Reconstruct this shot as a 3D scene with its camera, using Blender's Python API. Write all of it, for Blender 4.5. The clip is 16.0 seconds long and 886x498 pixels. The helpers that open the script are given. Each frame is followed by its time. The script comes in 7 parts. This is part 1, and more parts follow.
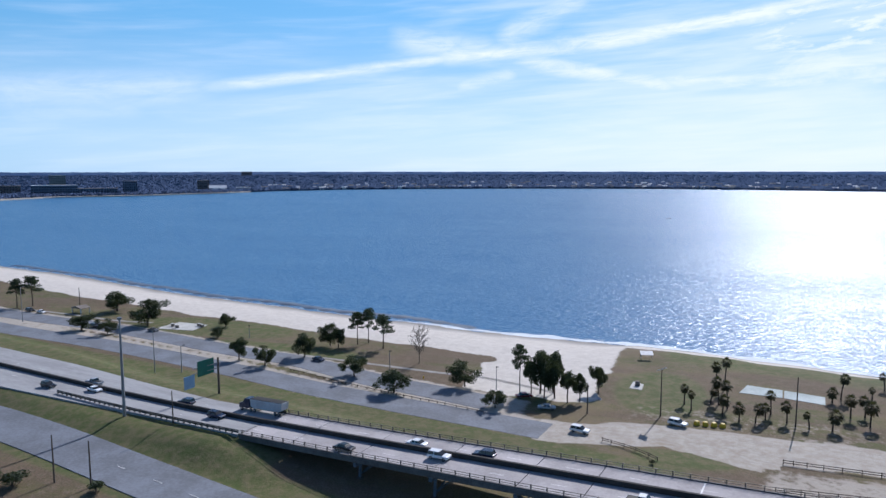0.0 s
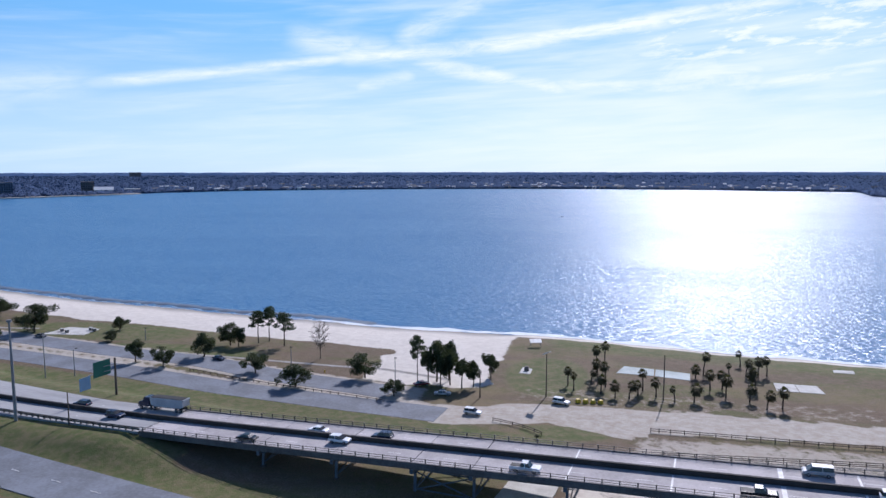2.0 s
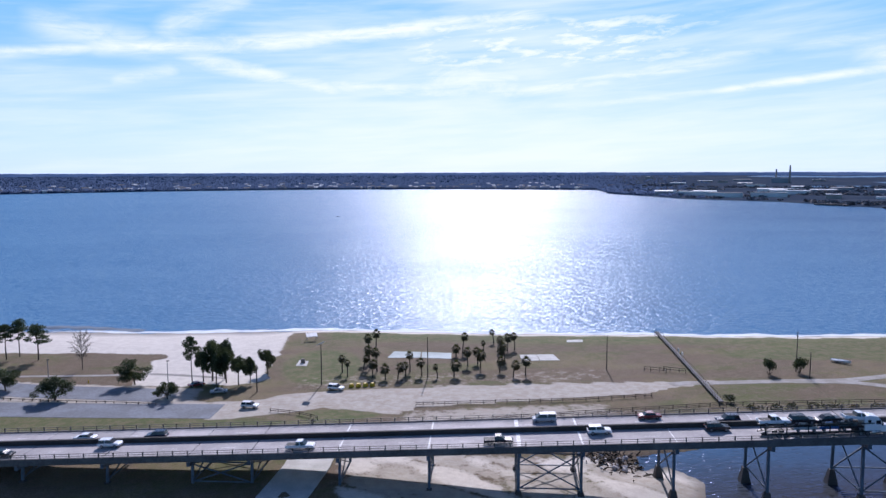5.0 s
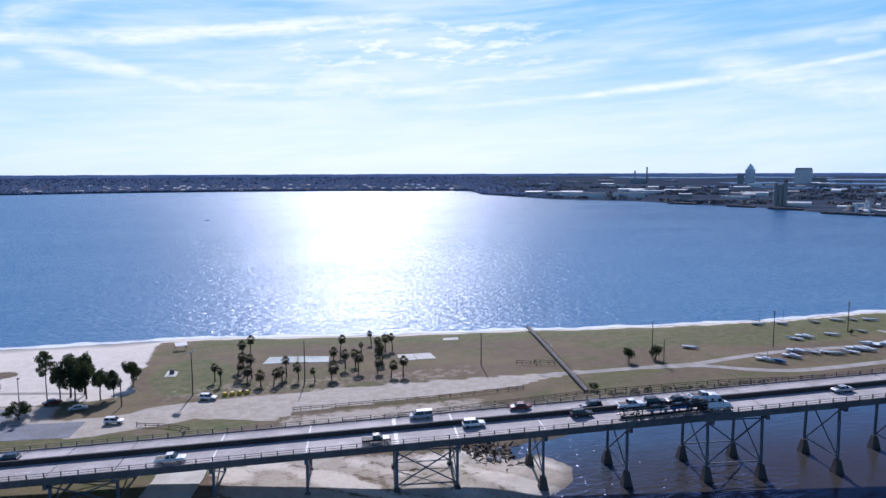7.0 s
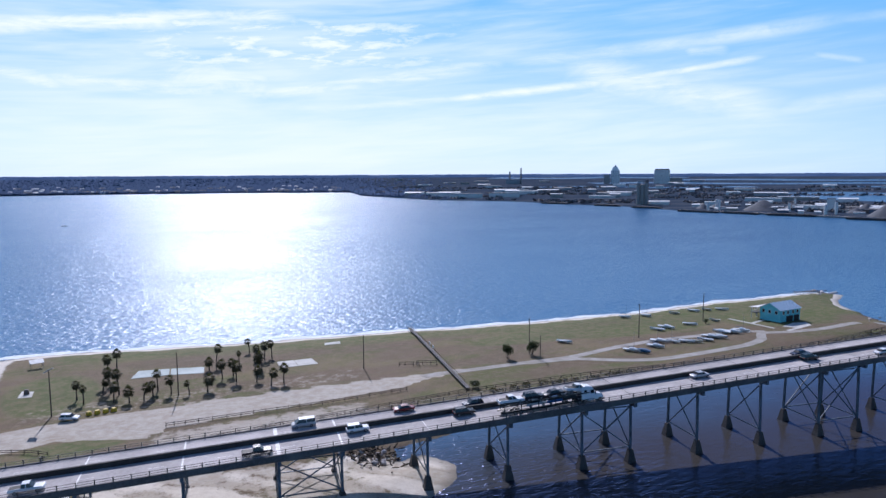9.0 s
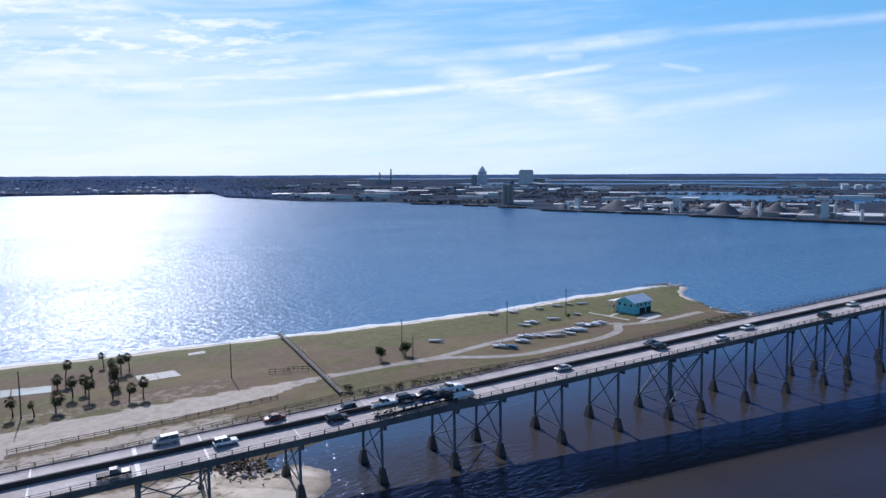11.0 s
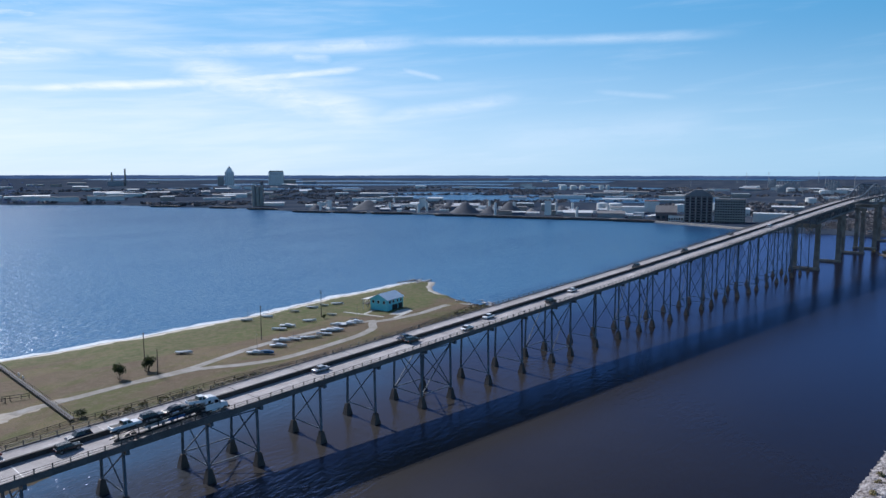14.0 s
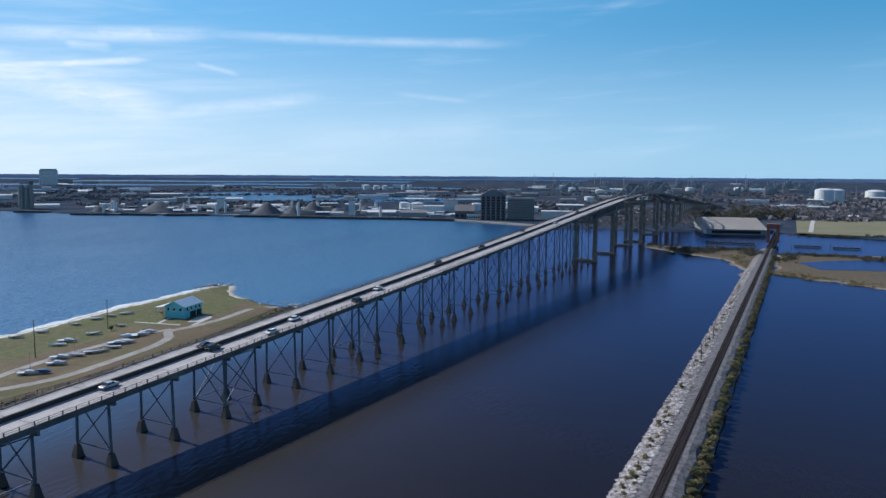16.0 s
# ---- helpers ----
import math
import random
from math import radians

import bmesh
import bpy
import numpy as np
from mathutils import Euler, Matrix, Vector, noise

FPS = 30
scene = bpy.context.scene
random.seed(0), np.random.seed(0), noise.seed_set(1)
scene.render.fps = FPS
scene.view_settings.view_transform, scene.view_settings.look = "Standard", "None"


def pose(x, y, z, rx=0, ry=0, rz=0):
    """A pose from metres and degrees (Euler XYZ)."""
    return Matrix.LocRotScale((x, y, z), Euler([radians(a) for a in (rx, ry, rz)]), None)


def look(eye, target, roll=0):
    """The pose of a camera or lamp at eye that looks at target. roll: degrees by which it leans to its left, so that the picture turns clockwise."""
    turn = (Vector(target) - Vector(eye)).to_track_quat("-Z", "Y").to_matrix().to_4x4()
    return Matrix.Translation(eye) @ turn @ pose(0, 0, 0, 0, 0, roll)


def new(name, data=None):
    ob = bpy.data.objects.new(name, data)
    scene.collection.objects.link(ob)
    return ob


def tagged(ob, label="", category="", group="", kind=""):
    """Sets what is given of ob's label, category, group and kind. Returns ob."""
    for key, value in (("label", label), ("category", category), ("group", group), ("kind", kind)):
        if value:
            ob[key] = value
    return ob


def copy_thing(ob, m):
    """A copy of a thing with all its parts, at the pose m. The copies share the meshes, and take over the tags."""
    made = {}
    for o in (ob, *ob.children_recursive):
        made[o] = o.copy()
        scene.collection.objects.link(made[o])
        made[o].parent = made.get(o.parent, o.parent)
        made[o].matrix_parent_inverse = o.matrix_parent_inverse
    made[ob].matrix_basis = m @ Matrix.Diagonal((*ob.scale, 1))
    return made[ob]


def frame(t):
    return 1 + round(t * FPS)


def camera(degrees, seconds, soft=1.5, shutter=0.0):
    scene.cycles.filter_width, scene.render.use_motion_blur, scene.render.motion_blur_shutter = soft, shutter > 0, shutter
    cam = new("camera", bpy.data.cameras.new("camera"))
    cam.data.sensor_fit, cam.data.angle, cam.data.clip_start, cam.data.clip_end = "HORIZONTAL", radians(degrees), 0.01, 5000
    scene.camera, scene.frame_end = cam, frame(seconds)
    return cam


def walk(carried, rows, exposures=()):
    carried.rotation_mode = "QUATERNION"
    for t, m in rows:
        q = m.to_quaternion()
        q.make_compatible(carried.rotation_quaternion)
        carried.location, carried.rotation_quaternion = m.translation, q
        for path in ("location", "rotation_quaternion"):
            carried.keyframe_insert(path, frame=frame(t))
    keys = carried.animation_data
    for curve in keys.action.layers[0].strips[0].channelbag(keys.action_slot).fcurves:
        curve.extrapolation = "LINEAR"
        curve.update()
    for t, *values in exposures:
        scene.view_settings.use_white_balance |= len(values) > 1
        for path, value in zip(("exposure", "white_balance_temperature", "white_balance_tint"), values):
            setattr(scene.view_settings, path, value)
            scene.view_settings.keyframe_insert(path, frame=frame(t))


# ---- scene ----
EXPOSURES = [(0, 0.0, 5750, 16), (3.5, 0.07, 5650, 25), (9, 0.03, 5620, 21), (12.5, 0.0, 5850, 17), (16, -0.06, 5850, 11)]
cam = camera(64.76, 16.0)


def gimbal(x, y, z, yaw, pitch, roll):
    """A camera pose from its place, heading (to the left of +y), tilt and lean."""
    a, b = radians(yaw), radians(pitch)
    ahead = Vector((-math.sin(a) * math.cos(b), math.cos(a) * math.cos(b), math.sin(b)))
    return look((x, y, z), Vector((x, y, z)) + 50 * ahead, roll)


# seconds, eye, heading, tilt, lean
PATH = [
    (0, -6.55, 18.03, 65.87, 20.09, -6.46, -0.05),
    (0.5, -5.34, 15.88, 65.70, 18.13, -6.41, -0.05),
    (1, -4.35, 13.76, 65.68, 16.12, -6.41, -0.04),
    (1.5, -3.34, 11.53, 65.68, 14.13, -6.43, -0.03),
    (2, -2.37, 9.10, 65.61, 12.02, -6.41, -0.06),
    (2.5, -1.53, 6.87, 65.54, 9.57, -6.43, -0.03),
    (3, -0.66, 4.58, 65.48, 6.66, -6.43, -0.04),
    (3.5, 0.02, 2.27, 65.42, 3.50, -6.42, -0.04),
    (4, 0.41, 0.02, 65.43, -0.00, -6.40, -0.06),
    (6.5, 1.38, -5.09, 65.53, -13.56, -6.30, -0.19),
    (7, 1.31, -5.19, 65.63, -16.11, -6.28, -0.18),
    (7.5, 1.39, -5.17, 65.78, -18.67, -6.26, -0.22),
    (8, 1.26, -5.24, 65.94, -21.22, -6.26, -0.22),
    (8.5, 1.16, -5.18, 66.01, -23.63, -6.26, -0.24),
    (9, 1.29, -5.18, 66.07, -25.95, -6.23, -0.27),
    (11.5, 1.56, -5.20, 66.58, -39.08, -6.22, -0.15),
    (12, 1.43, -5.18, 66.57, -41.56, -6.20, -0.07),
    (12.5, 1.59, -5.16, 66.47, -44.77, -6.17, -0.01),
    (13, 1.66, -5.00, 66.41, -49.43, -6.16, 0.10),
    (13.5, 1.62, -5.03, 66.49, -53.63, -6.16, 0.03),
    (14, 1.60, -5.11, 66.44, -56.67, -6.16, 0.07),
    (14.5, 1.69, -5.10, 66.39, -59.99, -6.15, 0.13),
    (15, 1.68, -5.05, 66.27, -64.28, -6.12, 0.24),
    (15.5, 1.68, -5.06, 66.21, -68.56, -6.10, 0.28),
    (16, 1.47, -5.08, 66.29, -72.65, -6.10, 0.35),
]
walk(cam, [(t, gimbal(*row)) for t, *row in PATH], EXPOSURES)

# ---- sky and sun ----
SUN_AZ, SUN_EL = radians(10.7), radians(36.5)          # azimuth from +y towards +x
SUN_WAY = Vector((math.sin(SUN_AZ) * math.cos(SUN_EL), math.cos(SUN_AZ) * math.cos(SUN_EL), math.sin(SUN_EL)))
sun = new("sun", bpy.data.lights.new("sun", "SUN"))
sun.data.energy, sun.data.angle, sun.data.color = 4.7, radians(0.53), (1.0, 0.95, 0.87)
sun.rotation_mode = "QUATERNION"
sun.rotation_quaternion = SUN_WAY.to_track_quat("Z", "Y")


class Nodes:
    """Short hand for building a node tree."""

    def __init__(self, tree):
        self.t = tree

    def add(self, kind, **sets):
        n = self.t.nodes.new(kind)
        for k, v in sets.items():
            if k == "op":
                n.operation = v
            elif k == "blend":
                n.blend_type = v
            elif k == "data":
                n.data_type = v
            elif k == "attr":
                n.attribute_name = v
            elif k == "dims":
                n.noise_dimensions = v
        return n

    def put(self, socket, value):
        if hasattr(value, "is_output"):
            self.t.links.new(value, socket)
        else:
            socket.default_value = value

    def math(self, op, a, b=0.0, c=0.0, clamp=False):
        n = self.add("ShaderNodeMath", op=op)
        n.use_clamp = clamp
        for s, v in zip(n.inputs, (a, b, c)):
            self.put(s, v)
        return n.outputs[0]

    def mix(self, f, a, b, blend="MIX"):
        n = self.add("ShaderNodeMix", data="RGBA", blend=blend)
        n.clamp_result = False
        self.put(n.inputs[0], f)
        self.put(n.inputs[6], a if hasattr(a, "is_output") else (*a, 1))
        self.put(n.inputs[7], b if hasattr(b, "is_output") else (*b, 1))
        return n.outputs[2]

    def noise(self, vec, scale, detail=3.0, rough=0.55, distort=0.0):
        n = self.add("ShaderNodeTexNoise")
        if vec is not None:
            self.put(n.inputs["Vector"], vec)
        self.put(n.inputs["Scale"], scale)
        self.put(n.inputs["Detail"], detail)
        self.put(n.inputs["Roughness"], rough)
        self.put(n.inputs["Distortion"], distort)
        return n.outputs["Fac"]

    def ramp(self, f, lo, hi, a=0.0, b=1.0):
        n = self.add("ShaderNodeMapRange")
        n.interpolation_type = "SMOOTHSTEP"
        for s, v in zip(n.inputs, (f, lo, hi, a, b)):
            self.put(s, v)
        return n.outputs[0]

    def scaled(self, vec, x, y, z):
        n = self.add("ShaderNodeMapping")
        self.put(n.inputs["Vector"], vec)
        n.inputs["Scale"].default_value = (x, y, z)
        return n.outputs[0]


# high cirrus and vapour trails: from and to (bearing left of +y, elevation, both in degrees), half width, strength
STREAKS = ((53.9, 5.2, 37.8, 6.3, 0.8, 0.5), (52.1, 3.7, 42.7, 4.7, 0.5, 0.3), (39.5, 6.1, 17.5, 9.15, 0.28, 0.8), (21.5, 8.85, 4.5, 9.95, 0.46, 0.95), (11.5, 9.4, -7.5, 11.6, 0.5, 1.0), (24.3, 10.3, 14.8, 9.0, 0.7, 0.65),
           (16.2, 9.6, 7.9, 13.9, 0.9, 0.6), (14.8, 8.8, 1, 6.1, 0.5, 0.85), (19.4, 6.4, 13.9, 7.7, 0.4, 0.6), (-1, 10.9, -15.2, 12.2, 0.5, 0.95), (4.2, 6.9, -9.7, 6.0, 0.5, 0.8), (-3.5, 7.7, -13.2, 6.7, 1.1, 0.8),
           (-9.7, 5.9, -31, 8.65, 0.42, 0.85), (-30.5, 8.6, -55, 10.4, 0.34, 0.62), (-13.7, 4.8, -28.2, 6.0, 0.28, 0.6), (-25.6, 5.8, -39.9, 7.05, 0.24, 0.9), (-39.1, 7.0, -50.1, 8.25, 0.18, 0.9), (-35.5, 8.2, -52, 4.2, 0.9, 0.75),
           (-50, 4.2, -62.7, 6.0, 0.34, 0.45), (-53.4, 8.2, -56.6, 7.5, 0.14, 0.4), (-33, 5.4, -51, 4.5, 1.2, 0.35), (-54, 10.4, -78, 10.3, 0.22, 0.38), (-68.8, 6.4, -74.8, 5.8, 0.13, 0.22), (-60, 2.5, -78, 3.8, 0.8, 0.22),
           (-44.6, 9.0, -47.8, 8.9, 0.25, 0.5), (-44.2, 7.6, -48.5, 7.1, 0.3, 0.4))


def build_world():
    w = bpy.data.worlds.new("sky")
    w.use_nodes = True
    scene.world = w
    t = w.node_tree
    t.nodes.clear()
    N = Nodes(t)
    way = N.add("ShaderNodeTexCoord").outputs["Generated"]
    sep = N.add("ShaderNodeSeparateXYZ")
    N.put(sep.inputs[0], way)
    x, y, z = sep.outputs
    az = N.math("MULTIPLY", N.math("ARCTAN2", N.math("MULTIPLY", x, -1.0), y), 180 / math.pi)
    el = N.math("MULTIPLY", N.math("ARCSINE", z), 180 / math.pi)
    sky = N.add("ShaderNodeTexSky")
    sky.sky_type, sky.sun_disc = "NISHITA", False
    sky.sun_elevation, sky.sun_rotation = SUN_EL, SUN_AZ
    sky.air_density, sky.dust_density, sky.ozone_density = 1.0, 0.3, 4.0
    dot = N.add("ShaderNodeVectorMath", op="DOT_PRODUCT")
    N.put(dot.inputs[0], way)
    dot.inputs[1].default_value = SUN_WAY
    near_sun = N.ramp(dot.outputs["Value"], -0.02, 0.95)
    # clear winter blue over a pale horizon, paler towards the sun
    high = N.mix(near_sun, (0.75, 3.4, 5.9), (2.2, 5.6, 8.8))
    low = N.mix(near_sun, (3.8, 6.6, 8.5), (6.9, 8.7, 9.8))
    blue = N.mix(N.ramp(el, 0.0, 13.0), low, high)
    blue = N.mix(N.ramp(el, 11.5, 28.0), blue, N.mix(near_sun, (0.45, 1.1, 2.5), (0.4, 1.05, 2.7)))
    blue = N.mix(N.ramp(el, 40.0, 75.0), blue, N.mix(near_sun, (0.06, 0.27, 1.3), (0.4, 1.05, 2.7)))
    base = N.mix(0.86, sky.outputs[0], blue)
    # wisps
    flat = N.add("ShaderNodeCombineXYZ")
    N.put(flat.inputs[0], N.math("MULTIPLY", az, 0.055))
    N.put(flat.inputs[1], N.math("MULTIPLY", N.math("SUBTRACT", el, N.math("MULTIPLY", az, -0.06)), 0.42))
    fine = N.noise(flat.outputs[0], 1.0, 6, 0.55, 0.6)
    fine2 = N.noise(N.scaled(flat.outputs[0], 2.2, 3.4, 1), 1.0, 5, 0.55, 0.4)
    cover = N.ramp(az, -80.0, -14.0, -0.17, 0.05)
    cover = N.math("SUBTRACT", cover, N.ramp(az, 5.0, 40.0, 0.0, 0.13))
    cover = N.math("ADD", cover, N.ramp(N.math("ABSOLUTE", N.math("ADD", az, 46.0)), 17.0, 2.0, 0.0, 0.05))
    cover = N.math("ADD", cover, N.ramp(el, 12.0, 3.0, 0.0, 0.05))
    cover = N.math("ADD", cover, N.ramp(N.math("ABSOLUTE", N.math("ADD", az, 9.0)), 30.0, 2.0, 0.0, 0.12))
    veil = N.ramp(N.math("ADD", N.math("ADD", N.math("MULTIPLY", fine, 0.65), N.math("MULTIPLY", fine2, 0.35)), cover), 0.36, 0.92, 0.0, 0.70)
    # broken mackerel cloud beside the main trail
    curd = N.noise(N.scaled(flat.outputs[0], 6.0, 3.4, 1), 1.0, 6, 0.62, 0.25)
    patch = N.math("MULTIPLY", N.math("MULTIPLY", N.ramp(az, 2.0, -7.0), N.ramp(az, -34.0, -18.0)), N.math("MULTIPLY", N.ramp(el, 6.8, 9.0), N.ramp(el, 12.6, 11.0)))
    total = N.math("MAXIMUM", veil, N.math("MULTIPLY", patch, N.ramp(curd, 0.36, 0.66, 0.0, 0.9)))
    thread = N.noise(N.scaled(flat.outputs[0], 5.0, 2.2, 1), 1.0, 8, 0.68, 1.2)
    ragged = N.ramp(N.math("ADD", N.math("MULTIPLY", fine2, 0.5), N.math("MULTIPLY", thread, 0.5)), 0.30, 0.66, 0.36, 1.08)
    bend = N.math("MULTIPLY", N.math("SUBTRACT", fine, 0.5), 0.6)
    for a0, e0, a1, e1, half, power in STREAKS:
        k = N.math("DIVIDE", N.math("SUBTRACT", az, a0), a1 - a0)
        line = N.math("ADD", e0, N.math("MULTIPLY", k, e1 - e0))
        off = N.math("ABSOLUTE", N.math("ADD", N.math("SUBTRACT", el, line), N.math("MULTIPLY", bend, min(1.0, half))))
        core = N.ramp(off, half * 2.6, 0.0, 0.0, power)
        ends = N.math("MULTIPLY", N.ramp(k, -0.1, 0.2), N.ramp(k, 1.1, 0.8))
        one = N.math("MULTIPLY", N.math("MULTIPLY", core, ends), ragged)
        total = N.math("MAXIMUM", total, one)
    total = N.math("MINIMUM", total, 0.95)
    cloud = N.mix(near_sun, (7.6, 8.9, 9.9), (9.9, 10.3, 10.4))
    col = N.mix(total, base, cloud)
    bg = N.add("ShaderNodeBackground")
    bg.inputs[1].default_value = 0.1
    t.links.new(col, bg.inputs[0])
    out = N.add("ShaderNodeOutputWorld")
    t.links.new(bg.outputs[0], out.inputs[0])


build_world()

# ---- materials ----
def material(name, base, rough=0.7, second=None, scale=1.0, contrast=(0.35, 0.65), metal=0.0, bump=0.0, bump_scale=None, jitter=0.0, island=0.0, spec=0.4, stretch=None):
    """A plain surface with two scales of colour variation and a fine relief."""
    m = bpy.data.materials.new(name)
    m.use_nodes = True
    N = Nodes(m.node_tree)
    p = m.node_tree.nodes["Principled BSDF"]
    pos = N.add("ShaderNodeTexCoord").outputs["Object"]
    if stretch:
        pos = N.scaled(pos, *stretch)
    second = second or tuple(c * 0.72 for c in base)
    big, fine = N.noise(pos, scale * 0.35, 4), N.noise(pos, scale * 4.0, 3)
    f = N.ramp(N.math("ADD", N.math("MULTIPLY", big, 0.65), N.math("MULTIPLY", fine, 0.35)), *contrast)
    col = N.mix(f, base, second)
    if jitter:
        info = N.add("ShaderNodeObjectInfo").outputs["Random"]
        col = N.mix(1.0, col, N.mix(info, (1 - jitter,) * 3, (1 + jitter,) * 3), "MULTIPLY")
    if island:
        loose = N.add("ShaderNodeNewGeometry").outputs["Random Per Island"]
        col = N.mix(1.0, col, N.mix(loose, (1 - island,) * 3, (1 + island,) * 3), "MULTIPLY")
    N.put(p.inputs["Base Color"], col)
    N.put(p.inputs["Roughness"], N.ramp(fine, 0.2, 0.8, max(0.03, rough - 0.08), min(1, rough + 0.08)))
    p.inputs["Metallic"].default_value = metal
    p.inputs["Specular IOR Level"].default_value = spec
    if bump:
        b = N.add("ShaderNodeBump")
        b.inputs["Strength"].default_value = 0.6
        b.inputs["Distance"].default_value = bump
        N.put(b.inputs["Height"], N.noise(pos, bump_scale or scale * 5, 4))
        N.put(p.inputs["Normal"], b.outputs[0])
    return m


def water_material():
    m = bpy.data.materials.new("lake water")
    m.use_nodes = True
    t = m.node_tree
    t.nodes.clear()
    N = Nodes(t)
    pos = N.add("ShaderNodeNewGeometry").outputs["Position"]
    sep = N.add("ShaderNodeSeparateXYZ")
    N.put(sep.inputs[0], pos)
    x, y = sep.outputs[0], sep.outputs[1]
    muddy = N.noise(pos, 0.02, 3)
    # the sheltered bay is smoother and browner than the open lake
    lake = N.ramp(N.math("ADD", y, N.math("MULTIPLY", muddy, 40.0)), 130.0, 210.0)
    ripple = N.noise(N.scaled(pos, 0.65, 1.6, 1), 0.42, 2.5, 0.55, 0.3)
    swell = N.noise(N.scaled(pos, 0.4, 1.2, 1), 0.7, 2, 0.5)
    bump = N.add("ShaderNodeBump")
    bump.inputs["Strength"].default_value = 1.0
    bump.inputs["Distance"].default_value = 1.0
    gust = N.ramp(N.noise(N.scaled(pos, 0.3, 1.0, 1), 0.010, 4, 0.6, 0.8), 0.35, 0.65, 0.85, 1.15)
    roller = N.noise(N.scaled(pos, 0.3, 0.8, 1), 0.42, 3, 0.62, 0.3)
    ripple = N.math("ADD", ripple, N.math("MULTIPLY", roller, N.ramp(lake, 0.0, 1.0, 0.45, 0.8)))
    height = N.math("MULTIPLY", N.math("ADD", ripple, N.math("MULTIPLY", swell, 0.16)), gust)
    # waves chop where the bay runs out over the flats
    chop = N.math("MULTIPLY", N.math("MULTIPLY", N.ramp(x, 120.0, 85.0), N.ramp(lake, 0.6, 0.0)), 0.85)
    N.put(bump.inputs["Height"], N.math("MULTIPLY", height, N.math("ADD", chop, N.ramp(lake, 0.0, 1.0, 0.085, 0.92))))
    body = N.add("ShaderNodeBsdfDiffuse")
    # silt hangs in the shallows along the bridge
    v = N.math("ADD", N.math("MULTIPLY", N.math("SUBTRACT", x, 94.9), 0.158), N.math("MULTIPLY", N.math("SUBTRACT", y, 116.6), 0.9874))
    silt = N.ramp(N.math("ADD", v, N.math("MULTIPLY", muddy, 60.0)), -75.0, 40.0)
    silt = N.math("MULTIPLY", silt, N.ramp(N.math("ADD", x, N.math("MULTIPLY", muddy, 120.0)), 430.0, 170.0))
    bay = N.mix(silt, (0.018, 0.018, 0.019), (0.053, 0.049, 0.045))
    # the lake's diffuse blue stands in for reflected sky, darker towards +x
    N.put(body.inputs[0], N.mix(lake, bay, N.mix(N.ramp(x, 150.0, 700.0), (0.056, 0.165, 0.315), (0.022, 0.082, 0.192))))
    gloss = N.add("ShaderNodeBsdfAnisotropic")
    gloss.distribution = "BECKMANN"
    calm = N.ramp(N.noise(N.scaled(pos, 0.35, 1.0, 1), 0.012, 5, 0.65), 0.3, 0.75, 0.325, 0.36)
    N.put(gloss.inputs["Roughness"], N.math("MULTIPLY", calm, N.ramp(lake, 0.0, 1.0, 0.55, 1.0)))
    N.put(gloss.inputs["Normal"], bump.outputs[0])
    # mirror light is dimmed, and tinted blue in the bay
    N.put(gloss.inputs["Color"], N.mix(lake, (0.29, 0.35, 0.66), (0.64, 0.66, 0.69)))
    fres = N.add("ShaderNodeFresnel")
    fres.inputs[0].default_value = 1.33
    N.put(fres.inputs["Normal"], bump.outputs[0])
    mixs = N.add("ShaderNodeMixShader")
    N.put(mixs.inputs[0], fres.outputs[0])
    t.links.new(body.outputs[0], mixs.inputs[1])
    t.links.new(gloss.outputs[0], mixs.inputs[2])
    out = N.add("ShaderNodeOutputMaterial")
    t.links.new(mixs.outputs[0], out.inputs[0])
    return m


